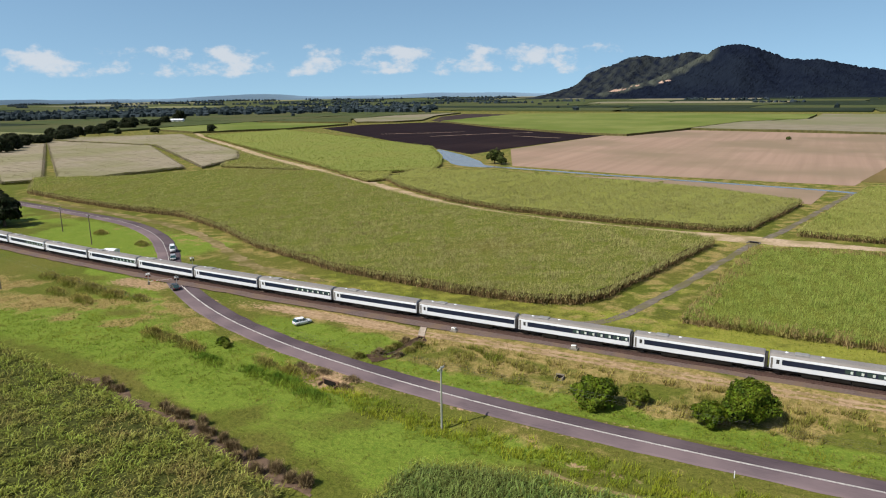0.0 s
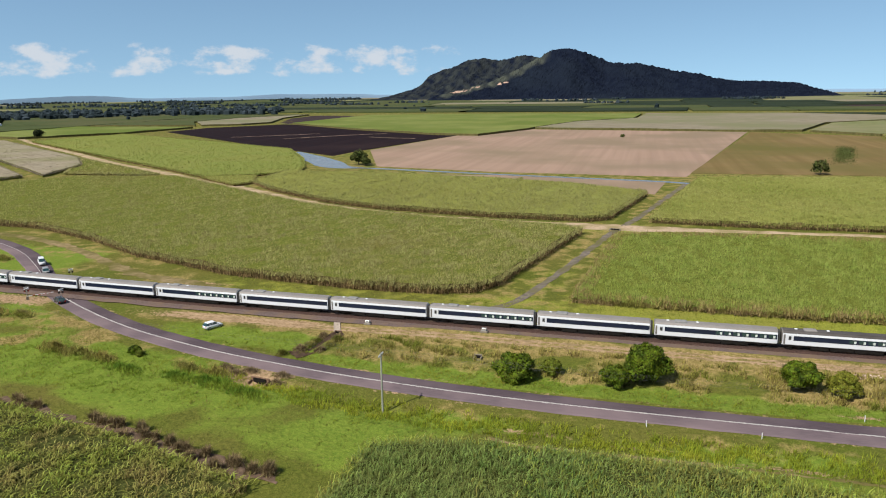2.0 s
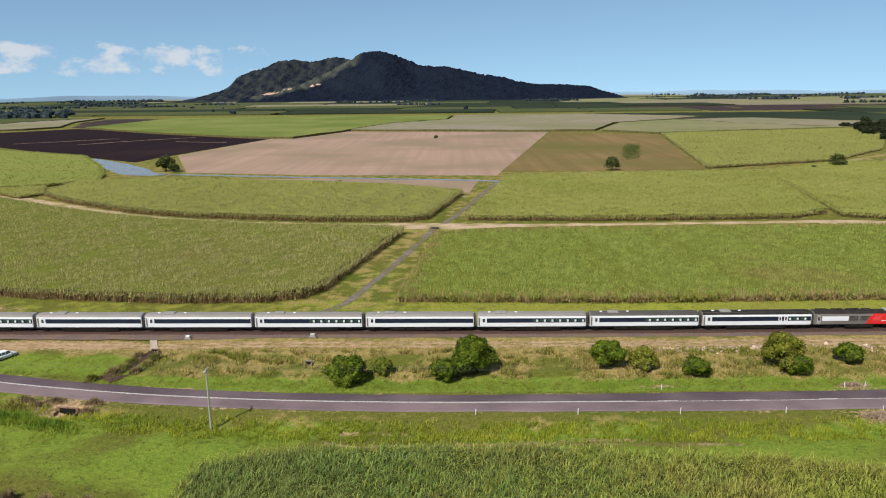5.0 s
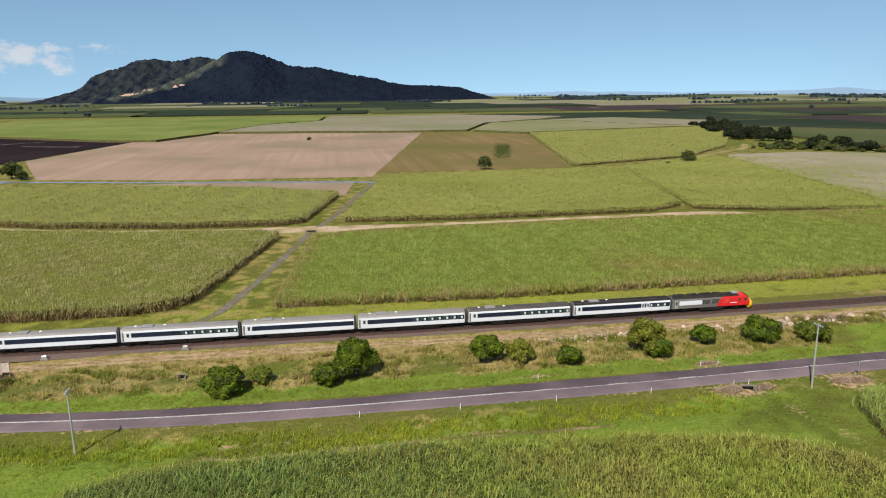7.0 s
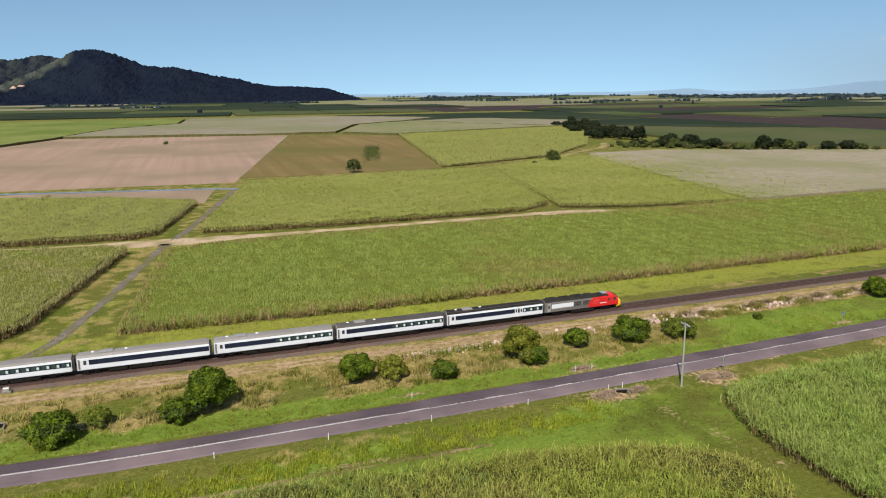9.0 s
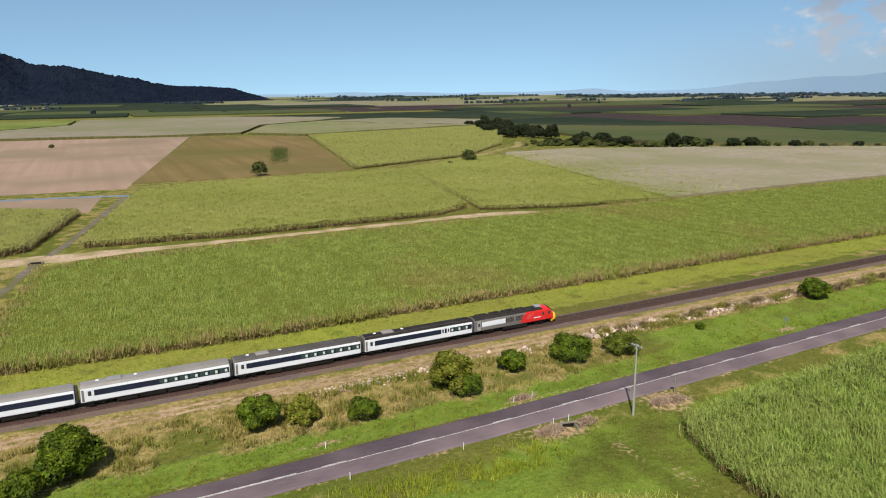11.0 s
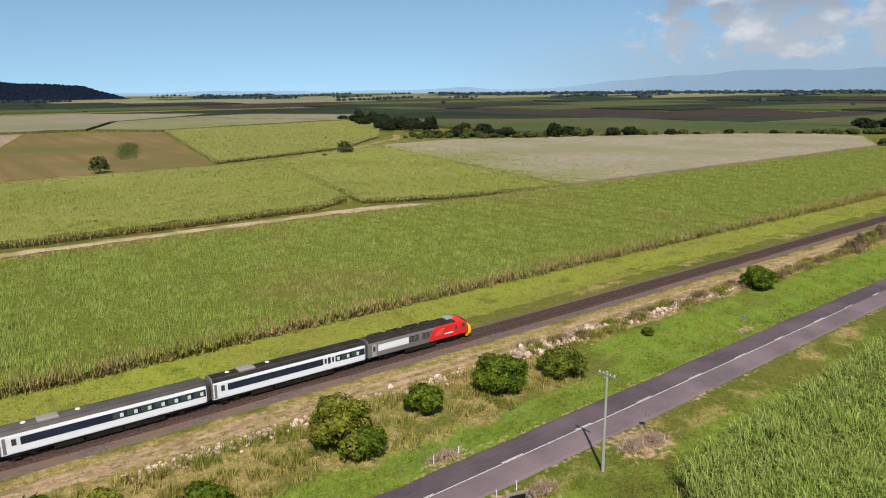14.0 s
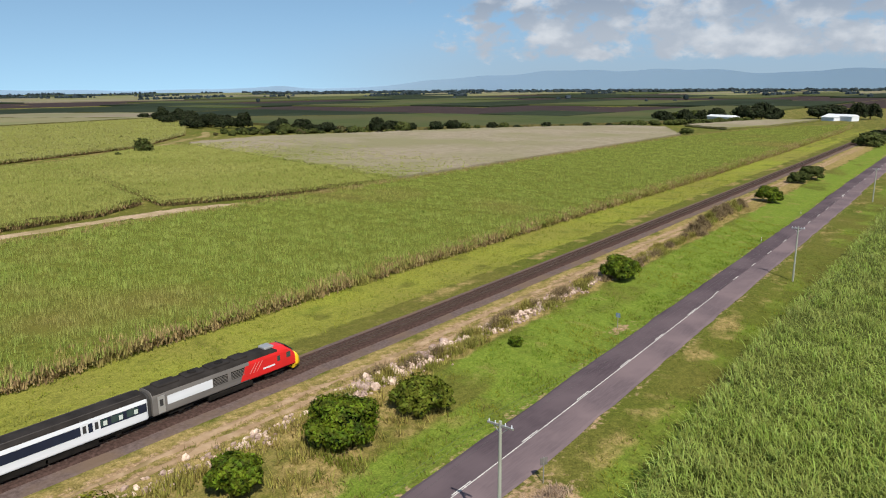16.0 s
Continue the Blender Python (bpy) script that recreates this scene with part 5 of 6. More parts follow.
rs0 = random.Random(21)
DARK, LIGHT = "dense dark green mango-like bush in dry grass", "rounded olive-green bush in dry grass"
BUSHES = [(-30.2, 108.5, 4.3, 4.9, 5, "leaf_mango"), (-23.8, 112.2, 2.2, 2.6, 4, "leaf_olive"), (-12.4, 109.3, 3.0, 4.2, 4, "leaf_mango"), (-7.0, 113.0, 4.9, 6.6, 6, "leaf_mango"),
          (18.4, 115.6, 4.0, 4.8, 5, "leaf_mango"), (24.9, 114.2, 3.0, 4.1, 5, "leaf_light"), (33.8, 111.2, 2.8, 3.4, 4, "leaf_mango"), (51.0, 115.0, 4.3, 6.9, 7, "leaf_light"), (52.8, 111.6, 2.7, 3.7, 4, "leaf_mango"),
          (64.3, 116.6, 2.9, 3.9, 4, "leaf_mango"), (77.0, 116.2, 4.3, 5.0, 5, "leaf_mango"), (87.6, 114.8, 3.7, 4.3, 6, "leaf_olive"), (152.5, 121.8, 4.0, 4.8, 5, "leaf_mango"),
          (263, 126, 4.6, 5.0, 5, "leaf_mango"), (313, 130, 4.2, 4.2, 5, "leaf_far_olive"), (328, 129, 5.4, 5.4, 5, "leaf_far_olive"), (111.4, 117.8, 1.2, 1.3, 3, "leaf_mango"),
          (-106.3, 101.8, 1.6, 1.9, 3, "leaf_mango"), (-104.6, 101.2, 1.1, 1.2, 3, "leaf_olive")]
for i, (x, y, r, h, k, leaf) in enumerate(BUSHES):
    make_bush("bush", DARK if leaf == "leaf_mango" else LIGHT, "bush", (x, y), r, h, k, int(1600 + 290 * r * h), 0.25 if r > 2 else 0.19, leaf, 60 + i)
for i, (x, y, r, h) in enumerate([(203, 126.6, 4, 1.5), (209, 127.4, 4.5, 2.0), (216, 128.2, 4.8, 2.3), (224, 128.9, 5, 2.6), (232, 129.4, 4.8, 2.4), (240, 129.6, 4.4, 2.0), (247, 129.8, 3.6, 1.4)]):
    grass_mound("dry_shrub", "leafless grey-brown thicket beside the railway", x, y, r, 2.2, h, 420, 1.3, 0.10, ("leaf_dead", "leaf_dead", "scrub_grass")[i % 3], 90 + i, k=5, lean=0.9)


for i, (x, y, r, q, h) in enumerate([(-192, 121, 6, 2.6, 1.0), (-181, 119.5, 6, 3.0, 1.1), (-170, 117.5, 6.5, 3.2, 1.2), (-159, 116.5, 6, 3.0, 1.0), (-150, 117, 4, 2.2, 0.8), (-163, 110, 6, 2.2, 0.7), (-176, 112, 6, 2.0, 0.6), (-124, 99.5, 5, 2.2, 1.2), (-117, 98.6, 5, 2.0, 1.3), (-110.5, 97.6, 4, 1.8, 0.9), (-91, 97.5, 5, 1.6, 0.7), (-84, 96.5, 3.5, 1.5, 0.7), (-205, 163, 4, 2.2, 1.0), (-236, 170, 4, 2.4, 1.0)]):
    grass_mound("grass_hummock", "tall brown-olive rank grass in a hummock", x, y, r, q, h, int(26 * r * q), 1.1, 0.13, ("scrub_grass", "grass_tall")[i % 2], 120 + i, turn=-0.3)
for i, (x, y, r, q, h) in enumerate([(-82, 92.5, 6, 2.4, 0.8), (-74, 90, 5, 2.0, 0.7), (-90, 93.5, 5, 2.2, 0.6), (-103, 94.5, 6, 2.0, 0.5)]):
    grass_mound("grass_hummock", "deep green rank grass in a damp hollow", x, y, r, q, h, int(24 * r * q), 0.9, 0.14, "grass_deep", 140 + i, turn=-0.3)
for i in range(44):
    x = 84 + 116 * (i + rs0.uniform(-0.5, 0.5)) / 43
    grass_mound("dry_shrub", "wispy brown scrub among loose stones", x, 123.2 + (x - 90) * 0.022 + rs0.uniform(-1.4, 1.6), rs0.uniform(2.0, 4.2), rs0.uniform(0.9, 1.6), rs0.uniform(0.25, 0.8), 190, 1.0, 0.09, rs0.choice(("leaf_dead", "scrub_grass", "grass_tall")), 200 + i)
for i in range(26):
    x = -112 + 1.3 * i if i < 6 else -92 + 38 * (i - 6 + rs0.uniform(-0.5, 0.5)) / 20
    y = float(np.interp(x, SOIL[:, 0], SOIL[:, 1])) + rs0.choice((-1.3, 0.2, 1.0, 1.3)) + rs0.uniform(-0.3, 0.3)
    grass_mound("dry_clump", "dead brown grass clump on dark soil", x, y, rs0.uniform(0.7, 1.3), rs0.uniform(0.5, 0.9), rs0.uniform(0.6, 1.1), 110, 1.25, 0.11, "clump_dead", 150 + i, turn=-0.25)
for i, (x, y) in enumerate([(-80.5, 97.8), (-78.4, 99.2), (-71.5, 98.6), (-71.2, 95.8), (-83.6, 99.4)]):
    grass_mound("grass_hummock", "reddish dead grass around a culvert", x, y, 2.0, 0.9, 0.5, 130, 0.8, 0.09, "leaf_dead", 190 + i, turn=-0.2)
for i, (x, y) in enumerate([(-73.4, 120), (-73.8, 117.4), (-74.2, 114.8), (-74.9, 112.2), (-69.6, 118.6), (-69.9, 115.6), (-70.6, 112.6), (-77, 108.6)]):
    grass_mound("grass_hummock", "dark rank grass along an eroded gully", x, y, 1.5, 1.1, 0.6, 150, 0.8, 0.10, ("clump_dead", "grass_rough", "scrub_grass")[i % 3], 180 + i, turn=1.3)
for i, (x, y, r, q) in enumerate([(79.0, 94.4, 2.4, 1.1), (82.0, 94.0, 2.2, 1.2), (56.4, 93.8, 2.2, 1.0), (58.0, 94.6, 1.4, 0.8), (64.0, 94.2, 1.8, 0.9), (59.6, 105.8, 2.4, 0.8)]):
    grass_mound("dry_clump", "flattened pinkish dead grass on the verge", x, y, r, q, 0.25, 240, 0.5, 0.10, "grass_bleached", 240 + i, k=5, lean=1.2)


# trees further off: a few grown once, the rest copied
tree_a = make_bush("tree", "dark broad-crowned tree at the field edge", "tree", (405, 520), 9, 11, 5, 1300, 1.15, "leaf_far", 101, trunk=0.4)
tree_b = make_bush("tree", "tall dark tree in a shelter belt", "tree", (432, 462), 7, 13, 5, 1300, 1.05, "leaf_far", 102, trunk=0.4)
tree_c = make_bush("tree", "round olive tree standing alone in the fields", "tree", (88, 441), 5.5, 9, 6, 700, 0.75, "leaf_far_olive", 103, trunk=0.35, core=False)
tree_d = make_bush("tree", "leaning tree beside the canal", "tree", (-203, 455), 7, 11, 4, 900, 0.9, "leaf_far_olive", 104, trunk=0.35)
tree_e = make_bush("tree", "olive-green spreading tree in a shelter belt", "tree", (448, 450), 7.5, 8.5, 5, 1300, 1.0, "leaf_far_olive", 105, trunk=0.35)
scrub_a = make_bush("shrub", "low olive-grey scrub in a shelter belt", "shrub", (372, 526), 3.4, 3.2, 4, 420, 0.8, "leaf_far_olive", 106, trunk=0.12)
scrub_b = make_bush("shrub", "low leafless grey-brown scrub in a shelter belt", "shrub", (392, 508), 3.2, 3.6, 3, 420, 0.8, "leaf_scrub", 107, trunk=0.12, core=False)
rt = random.Random(12)


def plant(kind, x, y, s, sz=1.0):
    return copy_thing(kind, pose(x, y, -0.1, 0, 0, rt.uniform(0, 360)) @ Matrix.Diagonal((s, s, s * sz, 1)))


plant(tree_d, -195, 449, 0.6)
plant(scrub_a, -33, 754, 0.75, 1.3)
plant(tree_c, 231, 445, 1.05)
plant(tree_c, 210, 432, 0.4)
# the dark wood behind the green block, the belt of mixed trees and scrub that runs on from it
for i in range(46):
    t = i / 45
    plant(rt.choice((tree_a, tree_b)), 395 + 75 * t + rt.uniform(-16, 16), 610 + 250 * t + rt.uniform(-26, 26), rt.uniform(0.7, 1.15), rt.uniform(0.7, 1.1))
for i in range(40):
    t = rt.random()
    plant(rt.choice((tree_a, tree_b, tree_e, tree_e)), 352 + 85 * t + rt.uniform(-6, 10), 560 - 85 * t + rt.uniform(-6, 14), rt.uniform(0.35, 0.95) * (0.6 if t < 0.3 else 1), rt.uniform(0.6, 1.1))
for x, y, q in ((452, 466, 0.85), (458, 462, 0.95), (466, 458, 0.6), (476, 440, 0.75), (488, 432, 0.85), (496, 426, 0.8), (504, 420, 0.5), (517, 414, 0.6), (526, 408, 0.7), (536, 402, 0.4), (560, 388, 0.55), (572, 380, 0.4), (590, 366, 0.45), (604, 352, 0.4)):
    plant(rt.choice((tree_a, tree_e)), x, y, q, rt.uniform(0.8, 1.1))
for i in range(54):
    t = (i + rt.random()) / 54
    x, y = 340 + 270 * t, float(np.interp(340 + 270 * t, [340, 430, 500, 560, 610], [544, 478, 421, 386, 346]))
    plant(scrub_a if i % 5 else scrub_b, x + rt.uniform(-4, 4), y + rt.uniform(-3, 4), rt.uniform(0.5, 1.3) * (1.2 if t < 0.4 else 0.75), rt.uniform(0.7, 1.2))
for i in range(26):
    plant(scrub_a if i % 2 else tree_e, 616 + 130 * i / 25 + rt.uniform(-6, 6), 340 - 60 * i / 25 + rt.uniform(-5, 5), rt.uniform(0.45, 0.85) if i % 2 == 0 else rt.uniform(1.2, 1.9), 0.8)
for x, y, s in ((735, 360, 1.1), (760, 352, 1.2), (790, 345, 1.3), (820, 300, 1.2), (835, 280, 1.3), (845, 240, 1.4), (850, 228, 1.6), (700, 340, 0.8), (780, 268, 0.8), (505, 139, 1.0), (520, 140, 1.1), (535, 138, 0.9), (548, 262, 0.7), (900, 330, 1.5), (930, 260, 1.4)):
    plant(rt.choice((tree_a, tree_e)), x, y, s * 1.15, 0.72)
# dark trees close round the white sheds
for x, y, s in ((733, 336, 1.0), (740, 322, 0.9), (784, 322, 1.2), (783, 296, 1.35), (777, 284, 1.3), (794, 281, 1.5), (799, 271, 1.2), (690, 318, 0.55), (704, 316, 0.6), (717, 325, 0.7), (846, 206, 1.3), (858, 196, 1.4)):
    plant(rt.choice((tree_a, tree_b)), x, y, s, rt.uniform(0.9, 1.1))
# the western farm wood
for i in range(34):
    plant(rt.choice((tree_a, tree_b)), -690 - 330 * (i / 33) + rt.uniform(-30, 30), 400 + 440 * (i / 33) + rt.uniform(-30, 30), rt.uniform(0.7, 1.3), rt.uniform(0.7, 1.0))
for x, y, s in ((-1075, 965, 1.6), (-740, 716, 0.8), (-860, 640, 1.2), (-905, 760, 1.2), (-286, 164, 1.05), (-292, 158, 1.0), (-298, 168, 1.1), (-640, 372, 1.2), (-655, 388, 1.3), (-737, 455, 1.1), (-731, 472, 1.0), (-765, 515, 1.2), (-800, 560, 1.1), (-793, 610, 0.7), (-773, 650, 0.8), (-716, 690, 0.75), (-950, 760, 1.3), (-1054, 935, 1.2), (-1023, 876, 0.9)):
    plant(rt.choice((tree_a, tree_b)), x, y, s)


def far_woods():
    """Tree lines and scattered woods towards the horizon."""
    rng = np.random.default_rng(8)
    rg = random.Random(8)
    s = Shape()
    for _ in range(230):
        a = rg.uniform(-1.25, 1.55)
        lone = rg.random() < 0.14
        r = 1450 + 900 * rg.random() if lone else 2150 + 2300 * rg.random() ** 0.8
        if -0.40 < a < 0.26 and r > 2900:
            continue
        n = 1 if lone else int(rg.uniform(8, 28))
        x, y = r * math.sin(a), r * math.cos(a)
        dx = rg.uniform(6, 10)
        for i in range(n):
            q, h = rg.uniform(4, 8), rg.uniform(4, 9) * (1 + r / 9000)
            px, py = x + (i - n / 2) * dx * rg.uniform(0.7, 1.2), y + rg.uniform(-10, 10)
            if math.hypot(px, py) < 4500:
                s.ball((px, py, h * 0.5), q, q, h * 0.6, 6, 3, 0.25, rg)
    # dense wood on the north-western horizon
    for _ in range(760):
        a, r = rg.uniform(-1.10, -0.50), rg.uniform(1650, 2150)
        q, h = rg.uniform(6, 11), rg.uniform(8, 15)
        s.ball((r * math.sin(a), r * math.cos(a), h * 0.4), q, q, h * 0.6, 6, 3, 0.25, rg)
    # the same along the eastern horizon
    for _ in range(620):
        a, r = rg.uniform(0.62, 1.50), rg.uniform(3300, 4250)
        q, h = rg.uniform(8, 16), rg.uniform(7, 14)
        s.ball((r * math.sin(a), r * math.cos(a), h * 0.4), 1.5 * q, q, h * 0.6, 6, 3, 0.25, rg)
    tagged(new("far_woods", s.mesh("far_woods", M["leaf_wood"])), "distant dark tree lines and woods across the plain, blue haze in their colour", "woods", kind="stuff")


far_woods()


# ---- grass ----
def tufts(label, zone, lo, hi, density, length, width, material, seed, lean=0.7, k=4):
    rng = np.random.default_rng(seed)
    n = int((hi[0] - lo[0]) * (hi[1] - lo[1]) * density)
    q = rng.uniform(lo, hi, (n, 2))
    q = q[rng.uniform(0, 1, n) < zone(q[:, 0], q[:, 1])]
    z = ground_z(q[:, 0], q[:, 1])
    tagged(new("grass_tufts", blades("grass_tufts", np.c_[q, z], k, length, width, lean, M[material], rng, spread=0.22)), label, "grass", kind="stuff")


def off_ways(x, y):
    clear = (np.abs(y - road_y(x)) > 3.5 + 0.5 * smooth01(20, 100, x)) & (np.abs(y - rail_y(x)) > 5.0)
    d = y - rail_y(x)
    return clear & (np.abs(d + 7.2) > 0.5) & (np.abs(d + 9.2) > 0.5)


def dry_zone(x, y):
    d, b, l = ground_zones(x, y)
    return np.clip(d * 1.3 - 0.3, 0, 1) * (1 - b) * off_ways(x, y) * (waves(x, y, 6, 33) > -0.6)


def tall_dry_zone(x, y):
    return dry_zone(x, y) * (waves(x, y, 5, 37) > -0.15) * (np.abs(y - rail_y(x) + 18) < 6)


def lush_zone(x, y):
    d, b, l = ground_zones(x, y)
    return np.clip(l * 1.2 - 0.25, 0, 1) * (1 - b) * (1 - d) * off_ways(x, y) * smooth01(-0.5, 0.5, waves(x, y, 7, 35) + 0.25) * (y - rail_y(x) < 6)


def rank_zone(x, y):
    """Rank yellow-green grass in the hollow beyond the road's near edge."""
    r = y - road_y(x)
    return band(r, -13.5, -7.5, 1.2) * (waves(x, y, 6, 39) > -0.45) * smooth01(-92, -74, x) * (1 - smooth01(52, 58, x)) * off_ways(x, y)


def rough_zone(x, y):
    d, b, l = ground_zones(x, y)
    return (1 - 0.75 * band(y - road_y(x), -8, -2.5, 1.0)) * (0.25 + 0.75 * (waves(x, y, 4, 41) > 0.35)) * (1 - b) * off_ways(x, y) * (1 - inside(FIELD_LEFT, x, y)) * (1 - inside(FIELD_MID, x, y)) * (1 - inside(FIELD_RIGHT, x, y))


tufts("dry straw-coloured grass on the bank", dry_zone, (-215, 84), (300, 128), 5.0, 0.55, 0.06, "grass_dry", 71)
tufts("tall dry yellow grass round the bushes", tall_dry_zone, (-70, 104), (110, 126), 4.5, 1.3, 0.13, "grass_tall", 73, 0.6, 8)
tufts("lush green grass along the verges", lush_zone, (-180, 84), (230, 158), 3.6, 0.48, 0.09, "grass_lush", 72, 0.8, 5)
tufts("rank yellow-green grass in the roadside hollow", rank_zone, (-92, 80), (60, 100), 4.0, 0.95, 0.11, "grass_rank", 74, 0.6, 7)
tufts("soft pale grass between railway and cane", lambda x, y: pale_zone(x, y) * (y - rail_y(x) > 6) * (waves(x, y, 6, 43) > -0.7), (-120, 138), (330, 164), 1.3, 0.45, 0.12, "grass_pale", 76, 0.8, 4)
tufts("rough tussocky grass beside the road", rough_zone, (-175, 64), (200, 112), 1.2, 0.5, 0.10, "grass_rough", 75, 0.7, 5)


# ---- railway things ----
def carriage_ring(x, w=1.36, top=3.72, low=0.95):
    half = [(0.0, top), (w * 0.52, top - 0.04), (w * 0.82, top - 0.20), (w * 0.955, top - 0.48), (w, top - 0.85), (w, low + 0.10), (w * 0.975, low)]
    return [(x, -y, z) for y, z in reversed(half)] + [(x, y, z) for y, z in half[1:]]


def side_box(s, x0, x1, z0, z1, proud=0.012, w=1.36, sides=(-1, 1)):
    for q in sides:
        a, b = sorted((q * (w - 0.03), q * (w + proud)))
        s.box(x0, x1, a, b, z0, z1)
    return s


def both_sides(name, parent, material, x0, x1, z0, z1, proud=0.012, label="", parents=None):
    """The same flat part on either side of a vehicle; returns the two."""
    return [part(name, side_box(Shape(), x0, x1, z0, z1, proud, sides=(q,)).mesh(name, M[material]), parents[i] if parents else parent, label) for i, q in enumerate((-1, 1))]


def bogie(parent, x, z=0.0):
    s = Shape()
    for y in (-0.98, 0.98):
        s.box(x - 1.5, x + 1.5, y - 0.07, y + 0.07, 0.42, 0.62, 0.03)
        s.box(x - 0.35, x + 0.35, y - 0.1, y + 0.1, 0.30, 0.74, 0.03)
    s.box(x - 0.3, x + 0.3, -1.0, 1.0, 0.45, 0.72)
    b = part("bogie", s.mesh("bogie", M["black"]), parent, "dark steel bogie frame")
    for dx in (-1.1, 1.1):
        w = Shape()
        for y in (-0.53, 0.53):
            w.tube((x + dx, y - 0.06, 0.43), (x + dx, y + 0.06, 0.43), 0.43, k=14)
        w.tube((x + dx, -0.9, 0.43), (x + dx, 0.9, 0.43), 0.08)
        part("wheelset", w.mesh("wheelset", M["black"]), b)
    return b


def make_carriage(name, label, m, roof="roof_grey", plan="windows"):
    """A passenger carriage; x runs forward, z = 0 on the rail tops. plan: windows, closed or club."""
    c = empty(name, m, label=label, category="train carriage", group="carriages of the train")
    L = 11.55
    s = Shape()
    s.loft([carriage_ring(-L, 1.30, 3.66, 1.0), carriage_ring(-L + 0.15), carriage_ring(L - 0.15), carriage_ring(L, 1.30, 3.66, 1.0)])
    part("body", s.mesh("body", M["white"]), c)
    r = Shape()
    arc = lambda x, g: [(x, y * (1 + g), z + g * 1.5) for _, y, z in carriage_ring(0)[3:10]]
    ra, rb = arc(-L + 0.02, 0.008), arc(L - 0.02, 0.008)
    ia, ib = [(p[0], p[1] * 0.98, p[2] - 0.05) for p in ra], [(p[0], p[1] * 0.98, p[2] - 0.05) for p in rb]
    r.loft([ra + ia[::-1], rb + ib[::-1]])
    roof_ob = part("roof", r.mesh("roof", M[roof]), c)
    rib = Shape()
    for y in (-0.88, 0.88):
        rib.box(-L + 0.3, L - 0.3, y - 0.02, y + 0.02, 3.62, 3.70)
    part("roof_rib", rib.mesh("roof_rib", M["roof_dull" if roof != "roof_grey" else "roof_unit"]), roof_ob)
    both_sides("window_band", c, "navy", -L + 2.05, L - 0.12, 1.84, 2.80, 0.010, "dark navy window band")
    if plan == "windows":
        first = 0.2
    elif plan == "club":
        first = 6.0
    else:
        first = 99
    x = first
    while x < L - 1.2:
        w = both_sides("window", c, "glass", x, x + 1.25, 2.00, 2.72, 0.018, "tinted window")
        both_sides("headrest", c, "seat_cloth", x + 0.80, x + 1.20, 2.03, 2.52, 0.022, "pale headrest behind the glass", w)
        x += 1.62
    doors = [(-L + 0.95, -L + 1.85)] + ([(4.55, 5.3), (5.75, 6.5)] if plan == "club" else [])
    for a, b in doors:
        d = both_sides("door", c, "white", a, b, 1.05, 3.02, 0.022, "white plug door")
        both_sides("door_window", c, "rubber", a + 0.2, b - 0.2, 1.95, 2.72, 0.030, "", d)
    both_sides("end_panel", c, "grey_side", -L + 0.25, -L + 0.60, 1.1, 3.0)
    u = Shape()
    u.box(-L + 0.3, L - 0.3, -1.20, 1.20, 0.66, 0.97)
    for a, b in ((-6.3, -3.1), (-2.9, 1.2), (1.4, 6.3)):
        u.box(a, b, -1.16, 1.16, 0.20, 0.80, 0.05)
    part("underframe", u.mesh("underframe", M["black"]), c, "black underframe with equipment boxes")
    for x in (-8.3, 8.3):
        bogie(c, x)
    for z in (0.35, 0.62):
        for y in (-1.34, 1.14):
            part("step", Shape().box(-L + 0.95, -L + 1.85, y, y + 0.2, z, z + 0.05).mesh("step", M["black"]), c)
    g = Shape()
    g.loft([carriage_ring(L - 0.05, 1.10, 3.45, 1.0), carriage_ring(L + 0.45, 1.10, 3.45, 1.0)])
    part("gangway", g.mesh("gangway", M["rubber"]), c, "black gangway bellows")
    hoop = Shape()
    hoop.loft([carriage_ring(-L - 0.02, 1.34, 3.78, 1.1), carriage_ring(-L + 0.14, 1.34, 3.78, 1.1)])
    part("end_hoop", hoop.mesh("end_hoop", M["grey_side"]), c)
    ac = Shape()
    ac.loft([[(-7.6 + k, -0.75 + k, z), (-5.3 - k, -0.75 + k, z), (-5.3 - k, 0.75 - k, z), (-7.6 + k, 0.75 - k, z)] for k, z in ((0, 3.6), (0, 3.86), (0.15, 3.95))])
    part("roof_unit", ac.mesh("roof_unit", M["roof_unit" if roof == "roof_grey" else "roof_grey"]), c, "ribbed roof air-conditioning unit")
    for x in (-8.9, -3.2):
        part("roof_vent", Shape().ball((x, 0.25, 3.72), 0.32, 0.32, 0.16, 10, 5).mesh("roof_vent", M["white"], True), c)
    return c


